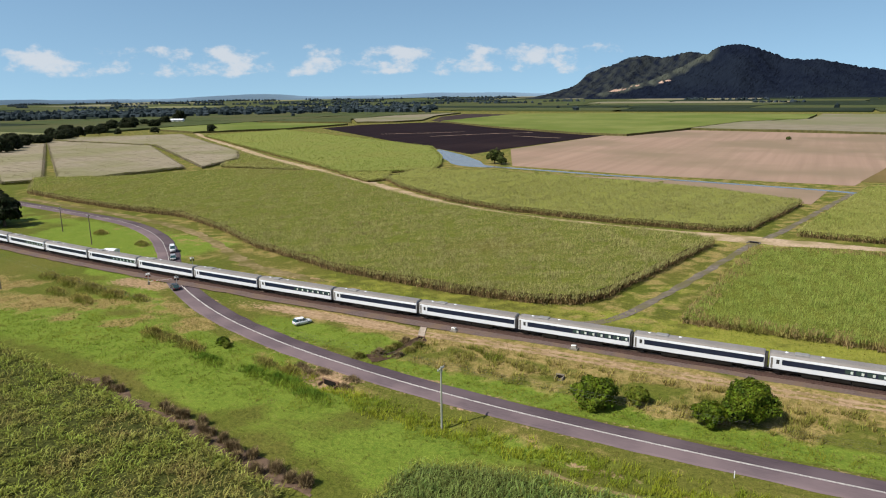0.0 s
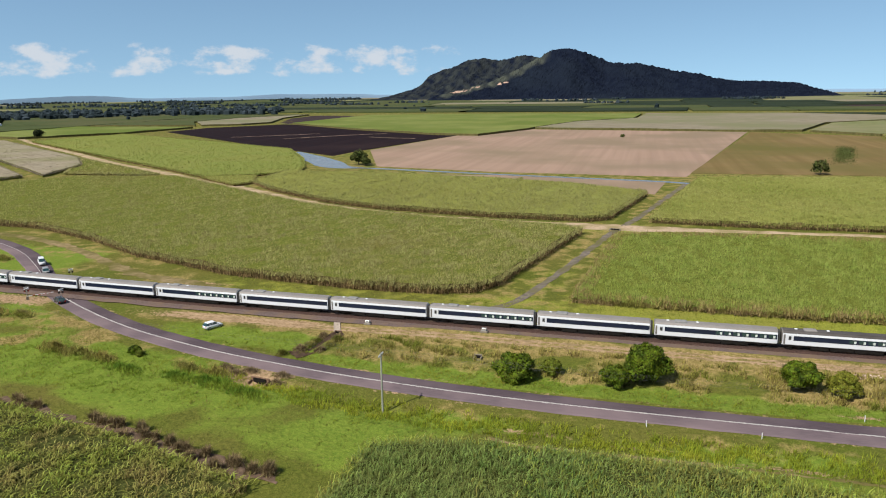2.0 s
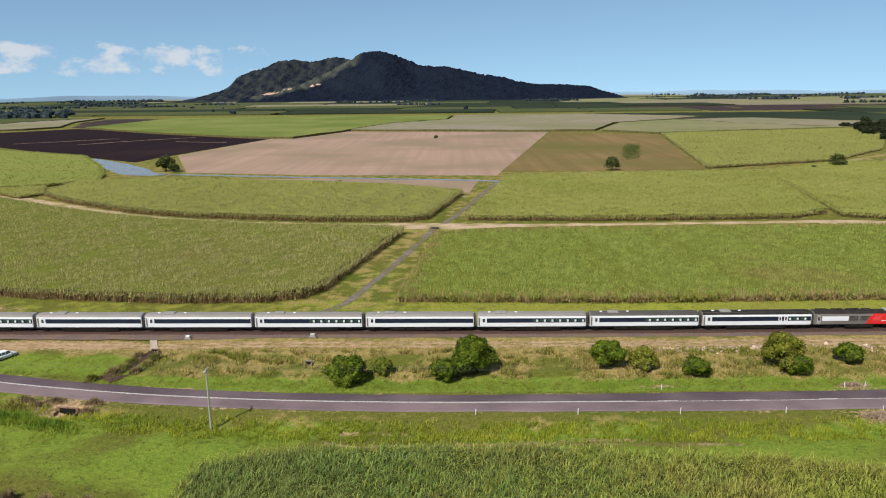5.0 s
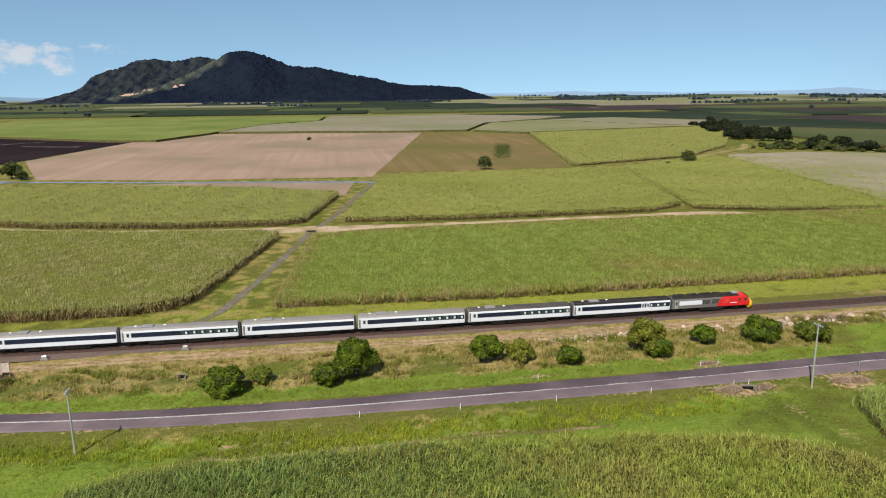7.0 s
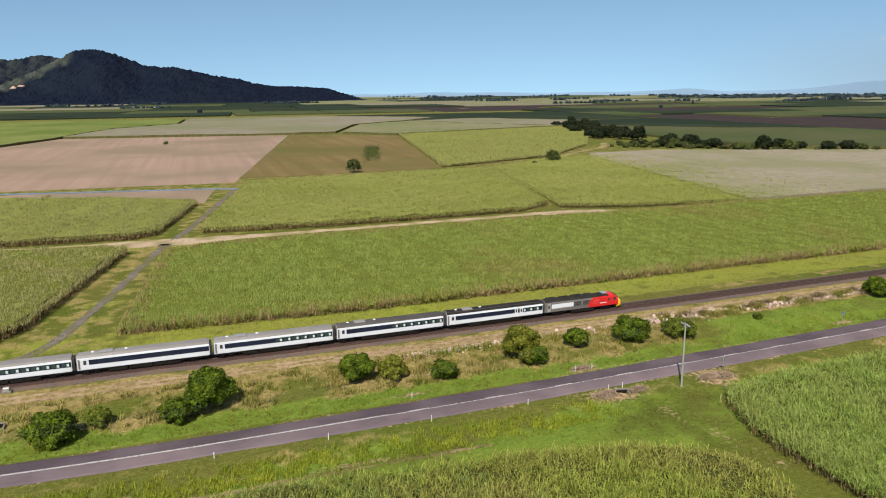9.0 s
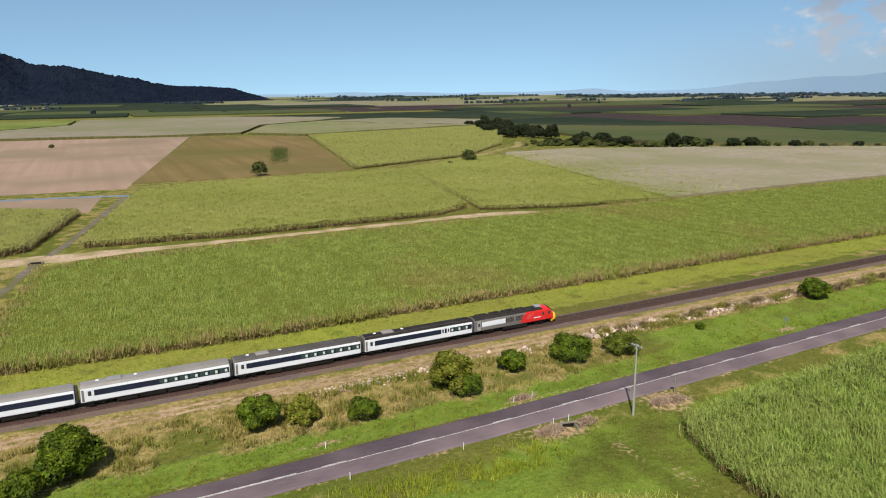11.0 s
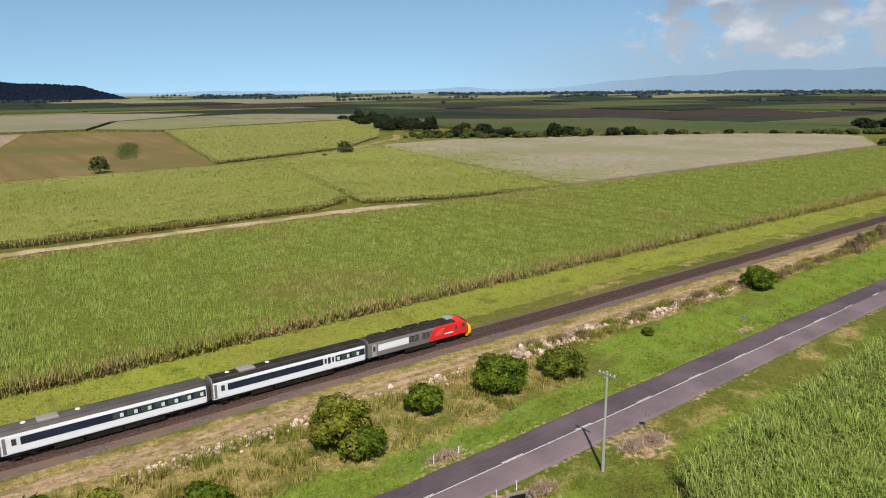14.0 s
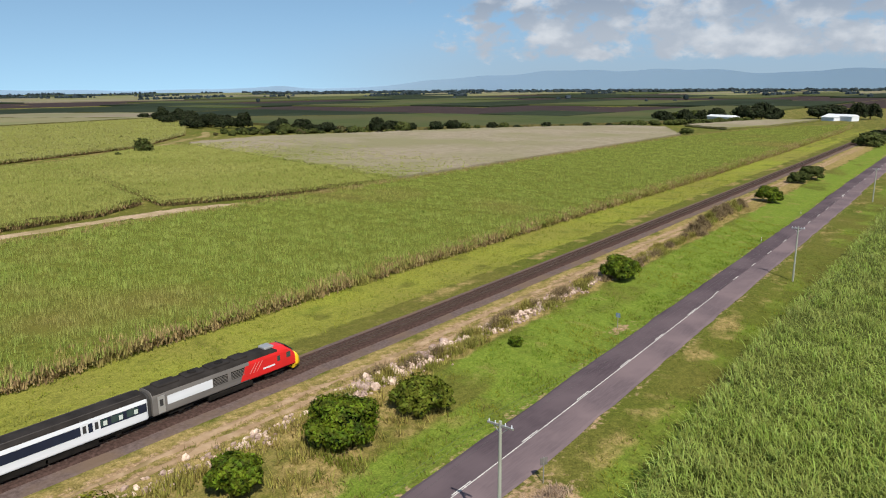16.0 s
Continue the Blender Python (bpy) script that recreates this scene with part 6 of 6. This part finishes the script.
def make_locomotive(m):
    loco = empty("locomotive", m, label="red and grey diesel power car with a yellow nose", category="locomotive")
    s = Shape()
    s.loft([carriage_ring(-10.0, 1.34, 3.70), carriage_ring(-9.9), carriage_ring(2.3)])
    part("rear_body", s.mesh("rear_body", M["grey_side"]), loco, "grey engine-room side")
    cab = Shape()
    cab.loft([carriage_ring(2.3), carriage_ring(7.2, 1.37, 3.74), carriage_ring(7.9, 1.36, 3.66), carriage_ring(8.8, 1.30, 3.05, 0.9), carriage_ring(9.4, 1.24, 2.45, 0.85)])
    part("cab", cab.mesh("cab", M["red"], False), loco, "red cab shell")
    nose = Shape()
    nose.loft([carriage_ring(9.38, 1.245, 2.46, 0.60), carriage_ring(9.95, 1.12, 2.05, 0.55), carriage_ring(10.35, 0.85, 1.65, 0.55), carriage_ring(10.45, 0.6, 1.35, 0.6)])
    part("nose", nose.mesh("nose", M["yellow"], True), loco, "yellow rounded nose")
    ws = Shape()
    ws.add([(8.02, -1.02, 3.62), (8.02, 1.02, 3.62), (9.22, 1.05, 2.62), (9.22, -1.05, 2.62), (8.06, -1.02, 3.68), (8.06, 1.02, 3.68), (9.27, 1.05, 2.68), (9.27, -1.05, 2.68)],
           [(3, 2, 1, 0), (4, 5, 6, 7), (0, 1, 5, 4), (1, 2, 6, 5), (2, 3, 7, 6), (3, 0, 4, 7)])
    part("windscreen", ws.mesh("windscreen", M["glass"]), loco, "dark sloping windscreen")
    both_sides("side_window", loco, "glass", 7.75, 8.55, 2.05, 2.75, 0.0)
    d = both_sides("cab_door", loco, "red", 6.35, 7.0, 1.0, 3.0, 0.022)
    both_sides("cab_door_window", loco, "glass", 6.45, 6.9, 2.0, 2.7, 0.03, "", d)
    for q in (-1, 1):                          # the red runs back over the grey in a slant
        y0, y1 = sorted((q * 1.365, q * 1.376))
        wedge = [(x, y, z) for y in (y0, y1) for x, z in ((1.0, 1.08), (2.35, 1.08), (2.35, 2.8), (1.75, 2.8))]
        part("slanted_panel", Shape().add(wedge, [(3, 2, 1, 0), (4, 5, 6, 7), (0, 1, 5, 4), (1, 2, 6, 5), (2, 3, 7, 6), (3, 0, 4, 7)]).mesh("slanted_panel", M["red"]), loco, "red slanted edge of the cab paint")
    both_sides("white_panel", loco, "white", -8.3, -2.7, 1.75, 2.75, 0.014, "white equipment panel")
    d = both_sides("door", loco, "silver", -9.4, -8.6, 1.05, 3.0, 0.02)
    both_sides("door_window", loco, "rubber", -9.2, -8.8, 1.85, 2.6, 0.028, "", d)
    for a, b in ((-2.6, -0.7), (-0.2, 1.7)):
        g = both_sides("grille", loco, "black", a, b, 1.8, 2.75, 0.012, "dark air-intake grille")
        for i in range(5):
            both_sides("louvre", loco, "grey_side", a + 0.05, b - 0.05, 1.88 + 0.17 * i, 1.94 + 0.17 * i, 0.03, "", g)
    st = Shape()
    for x0, dx in ((2.0, 0.0), (2.5, 0.0), (3.0, 0.0)):
        for q in (-1, 1):
            y0, y1 = sorted((q * 1.37, q * 1.385))
            st.add([(x, y, z) for y in (y0, y1) for x, z in ((x0 + 0.35, 1.7), (x0 + 0.43, 1.7), (x0 + 1.3, 2.8), (x0 + 1.22, 2.8))], [(3, 2, 1, 0), (4, 5, 6, 7), (0, 1, 5, 4), (1, 2, 6, 5), (2, 3, 7, 6), (3, 0, 4, 7)])
    part("livery_stripe", st.mesh("livery_stripe", M["pale_red"]), loco)
    both_sides("logo_bar", loco, "white", 4.3, 6.1, 1.62, 1.82, 0.018, "white plain bar in place of lettering")
    rf = Shape()
    arc = lambda x, g: [(x, y * (1 + g), z + g * 1.5) for _, y, z in carriage_ring(0)[3:10]]
    ra, rb = arc(-9.95, 0.01), arc(6.6, 0.01)
    rf.loft([ra + [(p[0], p[1] * 0.97, p[2] - 0.06) for p in ra[::-1]], rb + [(p[0], p[1] * 0.97, p[2] - 0.06) for p in rb[::-1]]])
    roof = part("roof", rf.mesh("roof", M["roof_soot"]), loco, "soot-black roof")
    for a, b in ((-9.0, -6.4), (-5.6, -3.2), (-2.6, 0.2), (0.8, 2.6)):
        part("roof_hatch", Shape().box(a, b, -0.8, 0.8, 3.6, 3.88, 0.08).mesh("roof_hatch", M["roof_soot"]), roof)
    for x in (-4.4, -0.9):
        f = Shape().tube((x, 0, 3.85), (x, 0, 3.95), 0.5, 0.5, 14)
        part("roof_fan", f.mesh("roof_fan", M["black"]), roof)
    part("roof_unit", Shape().box(5.2, 6.6, -0.7, 0.7, 3.7, 3.95, 0.08).mesh("roof_unit", M["silver"]), loco)
    for y in (-0.7, 0.7):
        part("headlight", Shape().ball((10.08, y, 1.62), 0.12, 0.14, 0.12, 8, 5).mesh("headlight", M["lamp_clear"], True), loco)
    sk = Shape().loft([[(9.0, -1.2, 0.25), (10.3, -0.75, 0.25), (10.3, 0.75, 0.25), (9.0, 1.2, 0.25)], [(9.0, -1.25, 0.75), (10.4, -0.8, 0.75), (10.4, 0.8, 0.75), (9.0, 1.25, 0.75)]])
    part("pilot", sk.mesh("pilot", M["yellow"]), loco, "yellow pilot plate")
    part("coupler", Shape().box(10.3, 10.85, -0.14, 0.14, 0.6, 0.85, 0.04).mesh("coupler", M["black"]), loco)
    u = Shape()
    u.box(-9.7, 9.2, -1.15, 1.15, 0.72, 1.0)
    u.box(-3.2, 2.8, -1.25, 1.25, 0.25, 0.78, 0.08)
    part("underframe", u.mesh("underframe", M["black"]), loco)
    for x in (-6.6, 6.2):
        bogie(loco, x)
    return loco


def on_rail(x, half):
    """The pose of a vehicle on the track, centred at x."""
    a, b = rail_y(x - half), rail_y(x + half)
    return pose(x, float(a + b) / 2, RAIL_TOP, 0, 0, math.degrees(math.atan2(float(b - a), 2 * half)))


NOSE_X = 86.0
make_locomotive(on_rail(NOSE_X - 10.4, 7))
PITCH, x = 23.85, NOSE_X - 20.4 - 12.1
plans = ["club", "windows", "windows", "closed", "windows", "closed", "closed", "windows", "closed", "closed", "windows", "closed", "windows", "closed"]
first = {}
for i, plan in enumerate(plans):
    roof = "roof_soot" if i < 1 else "roof_dull" if i < 2 else "roof_grey"
    m = on_rail(x, 8.3)
    if (plan, roof) in first:
        copy_thing(first[plan, roof], m)
    else:
        words = {"club": "white and navy carriage with paired doors and a sooty roof", "windows": "white passenger carriage with navy window band", "closed": "white sleeping carriage with unbroken navy band"}[plan]
        first[plan, roof] = make_carriage("carriage", words + (" and a sooty roof" if roof == "roof_dull" and plan != "club" else " and grey roof" if plan != "club" else ""), m, roof, plan)
    x -= PITCH


# ---- road and railway furniture ----
def make_pole(x, y, h, material, heading, label, arms=1):
    z = float(ground_z(np.array(x), np.array(y)))
    p = empty("power_pole", pose(x, y, z, 0, 0, heading), label=label, category="power pole", group="power poles along the road")
    part("post", Shape().tube((0, 0, -0.5), (0, 0, h), 0.19, 0.12, 10).mesh("post", M[material]), p)
    for i in range(arms):
        zz = h - 0.35 - 1.0 * i
        a = part("crossarm", Shape().box(-0.07, 0.07, -1.15, 1.15, zz - 0.07, zz + 0.07).mesh("crossarm", M["pole_dark" if material == "pole_dark" else "galv"]), p)
        for y0 in (-1.0, -0.45, 0.45, 1.0):
            part("insulator", Shape().tube((0, y0, zz + 0.07), (0, y0, zz + 0.28), 0.06, 0.04, 6).mesh("insulator", M["white"]), a)
    part("brace", Shape().tube((0.06, 0.0, h - 1.1), (0.06, 0.7, h - 0.42), 0.03).tube((0.06, 0.0, h - 1.1), (0.06, -0.7, h - 0.42), 0.03).mesh("brace", M["galv"]), p)
    return p


GREY_POLE, DARK_POLE = "weathered grey-green timber power pole with a crossarm", "dark weathered timber power pole"
POLES = [(-48.6, 89.8, 10.4), (71.9, 92.9, 11.8), (172.5, 96.6, 10.5), (284, 101.5, 10.5)]
for x, y, h in POLES:
    make_pole(x, y, h, "pole_wood", 2, GREY_POLE)
for x, y, h in ((-193, 107.5, 9.5), (-222, 156, 10.5), (-254, 167, 9.5)):
    make_pole(x, y, h, "pole_dark", 30, DARK_POLE)


def make_wires():
    cu = bpy.data.curves.new("power_line", "CURVE")
    cu.dimensions, cu.bevel_depth, cu.bevel_resolution = "3D", 0.006, 1
    runs = [(-193, 107.5, 9.5)] + POLES + [(420, 107, 10.5)]
    for (x0, y0, h0), (x1, y1, h1) in zip(runs, runs[1:]):
        for o in (-1.0, -0.45, 0.45, 1.0):
            sp = cu.splines.new("POLY")
            sp.points.add(16)
            for i in range(17):
                t = i / 16
                sp.points[i].co = (x0 + (x1 - x0) * t, y0 + (y1 - y0) * t + o, h0 + (h1 - h0) * t - 0.05 - 1.6 * 4 * t * (1 - t) * min(1, abs(x1 - x0) / 120), 1)
    cu.materials.append(M["wire"])
    tagged(new("power_line", cu), "thin sagging grey power lines between the poles", "power line")


make_wires()


def guide_post(x, y):
    z = float(ground_z(np.array(x), np.array(y)))
    p = empty("guide_post", pose(x, y, z), label="white roadside guide post with reflector", category="guide post", group="guide posts along the road")
    part("post", Shape().box(-0.06, 0.06, -0.03, 0.03, -0.2, 1.05, 0.015).mesh("post", M["white"]), p)
    part("reflector", Shape().box(-0.064, -0.06, -0.03, 0.03, 0.75, 0.9).box(0.06, 0.064, -0.03, 0.03, 0.75, 0.9).mesh("reflector", M["lamp_red"]), p)
    return p


for x, y in ((-7.0, 94.3), (9.5, 94.4), (26.0, 94.7), (25.6, 104.3), (57.6, 105.2), (61.2, 105.3), (58.8, 95.7), (61.7, 95.8), (43, 95.0), (205, 111.6), (250, 113.8)):
    guide_post(x, y)


def road_sign(x, y, h, w, board, label, heading=0):
    z = float(ground_z(np.array(x), np.array(y)))
    p = empty("road_sign", pose(x, y, z, 0, 0, heading), label=label, category="road sign")
    part("post", Shape().tube((0, 0, -0.2), (0, 0, h), 0.055, k=8).mesh("post", M["galv"]), p)
    part("board", Shape().box(-0.025, 0.025, -w / 2, w / 2, h - w, h, 0.01).mesh("board", M[board]), p)


road_sign(83.3, 95.9, 2.6, 0.75, "grey_side", "small grey sign on a steel post seen from behind", 60)
road_sign(128.5, 110.6, 2.4, 0.7, "sign_blue", "blue road sign on a steel post")


def culvert(name, x, y, heading, w=2.6, d=1.6, h=0.9, mouth=0.62, stuff="concrete"):
    z = float(ground_z(np.array(x), np.array(y)))
    c = empty(name, pose(x, y, z, 0, 0, heading), label=("weathered concrete" if stuff == "concrete" else "earth-stained brown") + " culvert headwall with a dark mouth", category="culvert", group="culverts")
    for q in (-1, 1):
        a, b = sorted((q * w / 2, q * (w / 2 - 0.25)))
        part("wing_wall", Shape().box(a, b, -d / 2, d / 2, -0.4, h * 0.6, 0.04).mesh("wing_wall", M[stuff]), c)
    part("headwall", Shape().box(-w / 2, w / 2, d / 2 - 0.3, d / 2, -0.3, h, 0.05).mesh("headwall", M[stuff]), c)
    # no opening is cut: a black plate stands in for the shade inside
    part("pipe_mouth", Shape().box(-w * 0.36, w * 0.36, d / 2 - 0.34, d / 2 - 0.29, -0.1, mouth, 0.1).mesh("pipe_mouth", M["black"]), c, "black plate for the shade inside the culvert mouth")
    part("apron", Shape().box(-w / 2 + 0.3, w / 2 - 0.3, -d / 2, d / 2 - 0.35, -0.3, -0.02).mesh("apron", M[stuff]), c)


culvert("culvert", 60.8, 94.4, -14, 2.6, 1.4, 0.95, 0.72)
culvert("culvert", -75.0, 96.0, -8, 4.0, 1.4, 1.5, 1.35, "red_earth")
culvert("culvert", -71.2, 122.6, -6, 1.7, 0.9, 0.6, 0.5, "red_earth")
culvert("culvert", -38.6, 115.6, 0, 1.6, 1.2, 0.8)
culvert("culvert", -18.6, 250.5, -8, 4.0, 2.0, 0.7)
for x, y in ((-67, 129.6), (-40.5, 129.8)):
    z = float(ground_z(np.array(x), np.array(y)))
    b = empty("relay_box", pose(x, y, z), label="small grey trackside box on a concrete base", category="trackside box")
    part("base", Shape().box(-0.8, 0.8, -0.5, 0.5, -0.2, 0.35, 0.04).mesh("base", M["concrete"]), b)
    part("cabinet", Shape().box(-0.5, 0.5, -0.35, 0.35, 0.35, 0.95, 0.04).mesh("cabinet", M["silver"]), b)


def crossing_signal(x, y, heading, boom):
    s = empty("crossing_signal", pose(x, y, 0.0, 0, 0, heading), label="level crossing signal with red lamps and a white cross", category="crossing signal", group="signals at the level crossing")
    part("mast", Shape().tube((0, 0, 0), (0, 0, 3.6), 0.07).mesh("mast", M["galv"]), s)
    cr = Shape()
    for q in (1, -1):
        a, b = Vector((0.06, -0.55, 3.1 - 0.25 * q)), Vector((0.06, 0.55, 3.1 + 0.25 * q))
        cr.tube(a, b, 0.09, k=4)
    part("crossbuck", cr.mesh("crossbuck", M["white"]), s)
    for y0 in (-0.4, 0.4):
        l = part("lamp_board", Shape().tube((0.05, y0, 2.45), (0.09, y0, 2.45), 0.26, k=14).mesh("lamp_board", M["rubber"]), s)
        part("lamp", Shape().tube((0.09, y0, 2.45), (0.13, y0, 2.45), 0.12, k=12).mesh("lamp", M["lamp_red"]), l)
    if boom:
        bm = part("boom", Shape().tube((0.3, 0, 1.05), (0.3, boom, 1.15), 0.06, 0.04).mesh("boom", M["white"]), s, "white boom barrier lowered across the road")
        bands = Shape()
        for i in range(4):
            f = boom * (0.2 + 0.2 * i)
            bands.tube((0.3, f, 1.07), (0.3, f + 0.6 * math.copysign(1, boom), 1.08), 0.066, 0.06)
        part("red_band", bands.mesh("red_band", M["lamp_red"]), bm)
    part("pedestal", Shape().box(-0.3, 0.3, -0.3, 0.3, 0, 0.9, 0.05).mesh("pedestal", M["concrete"]), s)


crossing_signal(-159.5, 127.8, -40, 6.0)
crossing_signal(-163.0, 146.5, 140, 6.0)
crossing_signal(-149.5, 128.6, 140, 0)
hut = empty("signal_hut", pose(-199, 146.5, 0, 0, 0, 12), label="small white signal hut with a shallow roof beside the track", category="hut")
part("wall", Shape().box(-2.0, 2.0, -1.4, 1.4, 0, 2.3).mesh("wall", M["white"]), hut)
part("roof", Shape().loft([[(-2.2, -1.6, 2.3), (2.2, -1.6, 2.3), (2.2, 1.6, 2.3), (-2.2, 1.6, 2.3)], [(-2.2, -0.1, 2.75), (2.2, -0.1, 2.75), (2.2, 0.1, 2.75), (-2.2, 0.1, 2.75)]]).mesh("roof", M["white"]), hut)
part("door", Shape().box(-0.45, 0.45, -1.43, -1.4, 0.05, 2.05).mesh("door", M["grey_side"]), hut)


# ---- vehicles ----
def make_car(name, label, m, paint, length=4.6, height=1.5, cab=(-1.7, 0.9), van=False):
    """x runs forward; a body with arches, glasshouse, lights and wheels."""
    c = empty(name, m, label=label, category="car" if not van else "van")
    w, h, L = 0.9, height, length / 2
    ring = lambda x, ww, z0, z1: [(x, -ww * 0.92, z0), (x, -ww, z0 + 0.25), (x, -ww, z1 - 0.12), (x, -ww * 0.86, z1), (x, ww * 0.86, z1), (x, ww, z1 - 0.12), (x, ww, z0 + 0.25), (x, ww * 0.92, z0)]
    belt = h * 0.60
    s = Shape().loft([ring(-L, w * 0.86, 0.42, belt - 0.08), ring(-L + 0.18, w, 0.25, belt + 0.02), ring(-L + 1.2, w, 0.22, belt + 0.03), ring(L - 1.5, w, 0.22, belt), ring(L - 0.5, w * 0.97, 0.22, belt - 0.12), ring(L, w * 0.78, 0.36, belt - 0.28)])
    part("body", s.mesh("body", M[paint], True), c)
    a, b = cab
    gl = lambda x, ww, z: [(x, -ww, z), (x, ww, z)]
    g = Shape().loft([[(a - 0.45, -w * 0.90, belt - 0.02), (b + 0.75, -w * 0.90, belt - 0.05), (b + 0.75, w * 0.90, belt - 0.05), (a - 0.45, w * 0.90, belt - 0.02)], [(a, -w * 0.76, h - 0.06), (b, -w * 0.76, h - 0.06), (b, w * 0.76, h - 0.06), (a, w * 0.76, h - 0.06)]])
    part("glasshouse", g.mesh("glasshouse", M["glass"]), c, "dark tinted windows")
    r = Shape().loft([[(a - 0.03, -w * 0.78, h - 0.08), (b + 0.05, -w * 0.78, h - 0.08), (b + 0.05, w * 0.78, h - 0.08), (a - 0.03, w * 0.78, h - 0.08)], [(a + 0.15, -w * 0.66, h), (b - 0.2, -w * 0.66, h), (b - 0.2, w * 0.66, h), (a + 0.15, w * 0.66, h)]])
    part("roof", r.mesh("roof", M[paint]), c)
    p = Shape()
    for x in (a + 0.55, (a + b) / 2 + 0.3):
        for q in (-1, 1):
            p.tube((x, q * w * 0.905, belt - 0.03), (x - 0.05, q * w * 0.77, h - 0.06), 0.045, k=4)
    part("pillar", p.mesh("pillar", M[paint]), c)
    for x in (-L + 0.85, L - 0.88):
        for q in (-1, 1):
            t = part("tyre", Shape().tube((x, q * (w - 0.20), 0.33), (x, q * (w + 0.015), 0.33), 0.33, k=18).mesh("tyre", M["rubber"]), c)
            part("rim", Shape().tube((x, q * (w + 0.0), 0.33), (x, q * (w + 0.03), 0.33), 0.21, 0.19, k=14).mesh("rim", M["silver"]), t)
    for q in (-1, 1):
        part("headlight", Shape().box(L - 0.24, L - 0.02, q * 0.58 - 0.16, q * 0.58 + 0.16, belt - 0.40, belt - 0.24, 0.02).mesh("headlight", M["lamp_clear"]), c)
        part("tail_light", Shape().box(-L - 0.01, -L + 0.16, q * 0.62 - 0.15, q * 0.62 + 0.15, belt - 0.34, belt - 0.12, 0.02).mesh("tail_light", M["lamp_red"]), c)
        part("mirror", Shape().box(b + 0.2, b + 0.4, q * 0.98 - 0.1, q * 0.98 + 0.1, belt - 0.02, belt + 0.14, 0.03).mesh("mirror", M[paint]), c)
    part("bumper", Shape().box(L - 0.16, L + 0.04, -0.72, 0.72, 0.28, 0.44, 0.03).mesh("bumper", M["rubber"]), c)
    return c


make_car("parked_car", "white hatchback car parked on a bare earth strip", pose(-100.0, 119.6, 0.06, 0, 0, 64), "white", 4.2, 1.58, (-1.55, 0.35))
make_car("waiting_car", "dark sedan car waiting at the level crossing", pose(-149.2, 127.6, 0.17, 0, 0, 150), "dark_car", 4.7, 1.45)
make_car("waiting_car", "silver car waiting behind the barrier", pose(-177.2, 151.8, 0.17, 0, 0, -42), "silver", 4.5, 1.48)
make_car("waiting_van", "white van waiting behind a silver car", pose(-186.5, 159.8, 0.17, 0, 0, -40), "white", 5.2, 2.15, (-2.2, 1.3), True)


# ---- farm buildings ----
def shed(x, y, heading, w, d, h, label, roof="white"):
    s = empty("farm_shed", pose(x, y, 0, 0, 0, heading), label=label, category="shed", group="farm buildings")
    part("wall", Shape().box(-w / 2, w / 2, -d / 2, d / 2, 0, h).mesh("wall", M["white"]), s)
    part("roof", Shape().loft([[(-w / 2 - 0.5, -d / 2 - 0.5, h), (w / 2 + 0.5, -d / 2 - 0.5, h), (w / 2 + 0.5, d / 2 + 0.5, h), (-w / 2 - 0.5, d / 2 + 0.5, h)], [(-w / 2, -0.2, h + d * 0.18), (w / 2, -0.2, h + d * 0.18), (w / 2, 0.2, h + d * 0.18), (-w / 2, 0.2, h + d * 0.18)]]).mesh("roof", M[roof]), s)
    for i in range(3):
        q = -w / 2 + w * (0.2 + 0.3 * i)
        part("door", Shape().box(q - 1.4, q + 1.4, -d / 2 - 0.06, -d / 2, 0, h * 0.75).mesh("door", M["grey_side"]), s)


shed(760, 308, 60, 34, 10, 4.0, "long white farm shed with a low roof")
shed(818, 214, 62, 30, 10, 4.5, "white farm building behind trees")
shed(812, 222, 62, 14, 9, 3.5, "small white farm building")
shed(-1020, 905, 30, 26, 12, 5, "white farm shed beside trees")
shed(-905, 655, 20, 22, 12, 4, "low farm shed by the wood", "roof_grey")


# ---- loose stones along the bank ----
def stone_mesh(seed):
    rg = random.Random(seed)
    return Shape().ball((0, 0, 0), 1, 0.8, 0.65, 7, 4, 0.25, rg).mesh("stone", M["stone"])


stones = empty("stone_heap", label="row of pale broken stones tipped along the bank", category="stones")
kinds = [stone_mesh(i) for i in range(6)]
rs = random.Random(30)
for i in range(290):
    t = rs.random()
    x = 85 + 46 * t ** 1.25 if i < 215 else (30 + 48 * t if i < 245 else 131 + 52 * t)
    y = 123.6 + (x - 90) * 0.022 + rs.gauss(0, 0.75)
    r = rs.uniform(0.24, 0.62) * (1.35 if 86 < x < 108 else 0.9)
    z = float(ground_z(np.array(x), np.array(y)))
    part("stone", kinds[i % 6], stones, "", pose(x, y, z + r * 0.25, rs.uniform(0, 360), rs.uniform(0, 360), rs.uniform(0, 360)) @ Matrix.Diagonal((r, r, r, 1)))


def rubble_mesh():
    """The small broken stones between the large ones, too many to count."""
    rg = random.Random(44)
    s = Shape()
    for i in range(1500):
        x = 84 + 76 * rg.random() ** 1.25 if i < 1250 else 28 + 50 * rg.random()
        y = 123.5 + (x - 90) * 0.022 + rg.gauss(0, 0.8)
        r = rg.uniform(0.15, 0.40)
        z = float(ground_z(np.array(x), np.array(y)))
        s.ball((x, y, z + r * 0.3), r, r * rg.uniform(0.6, 1.0), r * 0.6, 5, 3, 0.3, rg)
    return s.mesh("rubble", M["rubble"])


rubble = part("rubble", rubble_mesh(), stones, "small pinkish broken stones")
rubble["kind"] = "stuff"
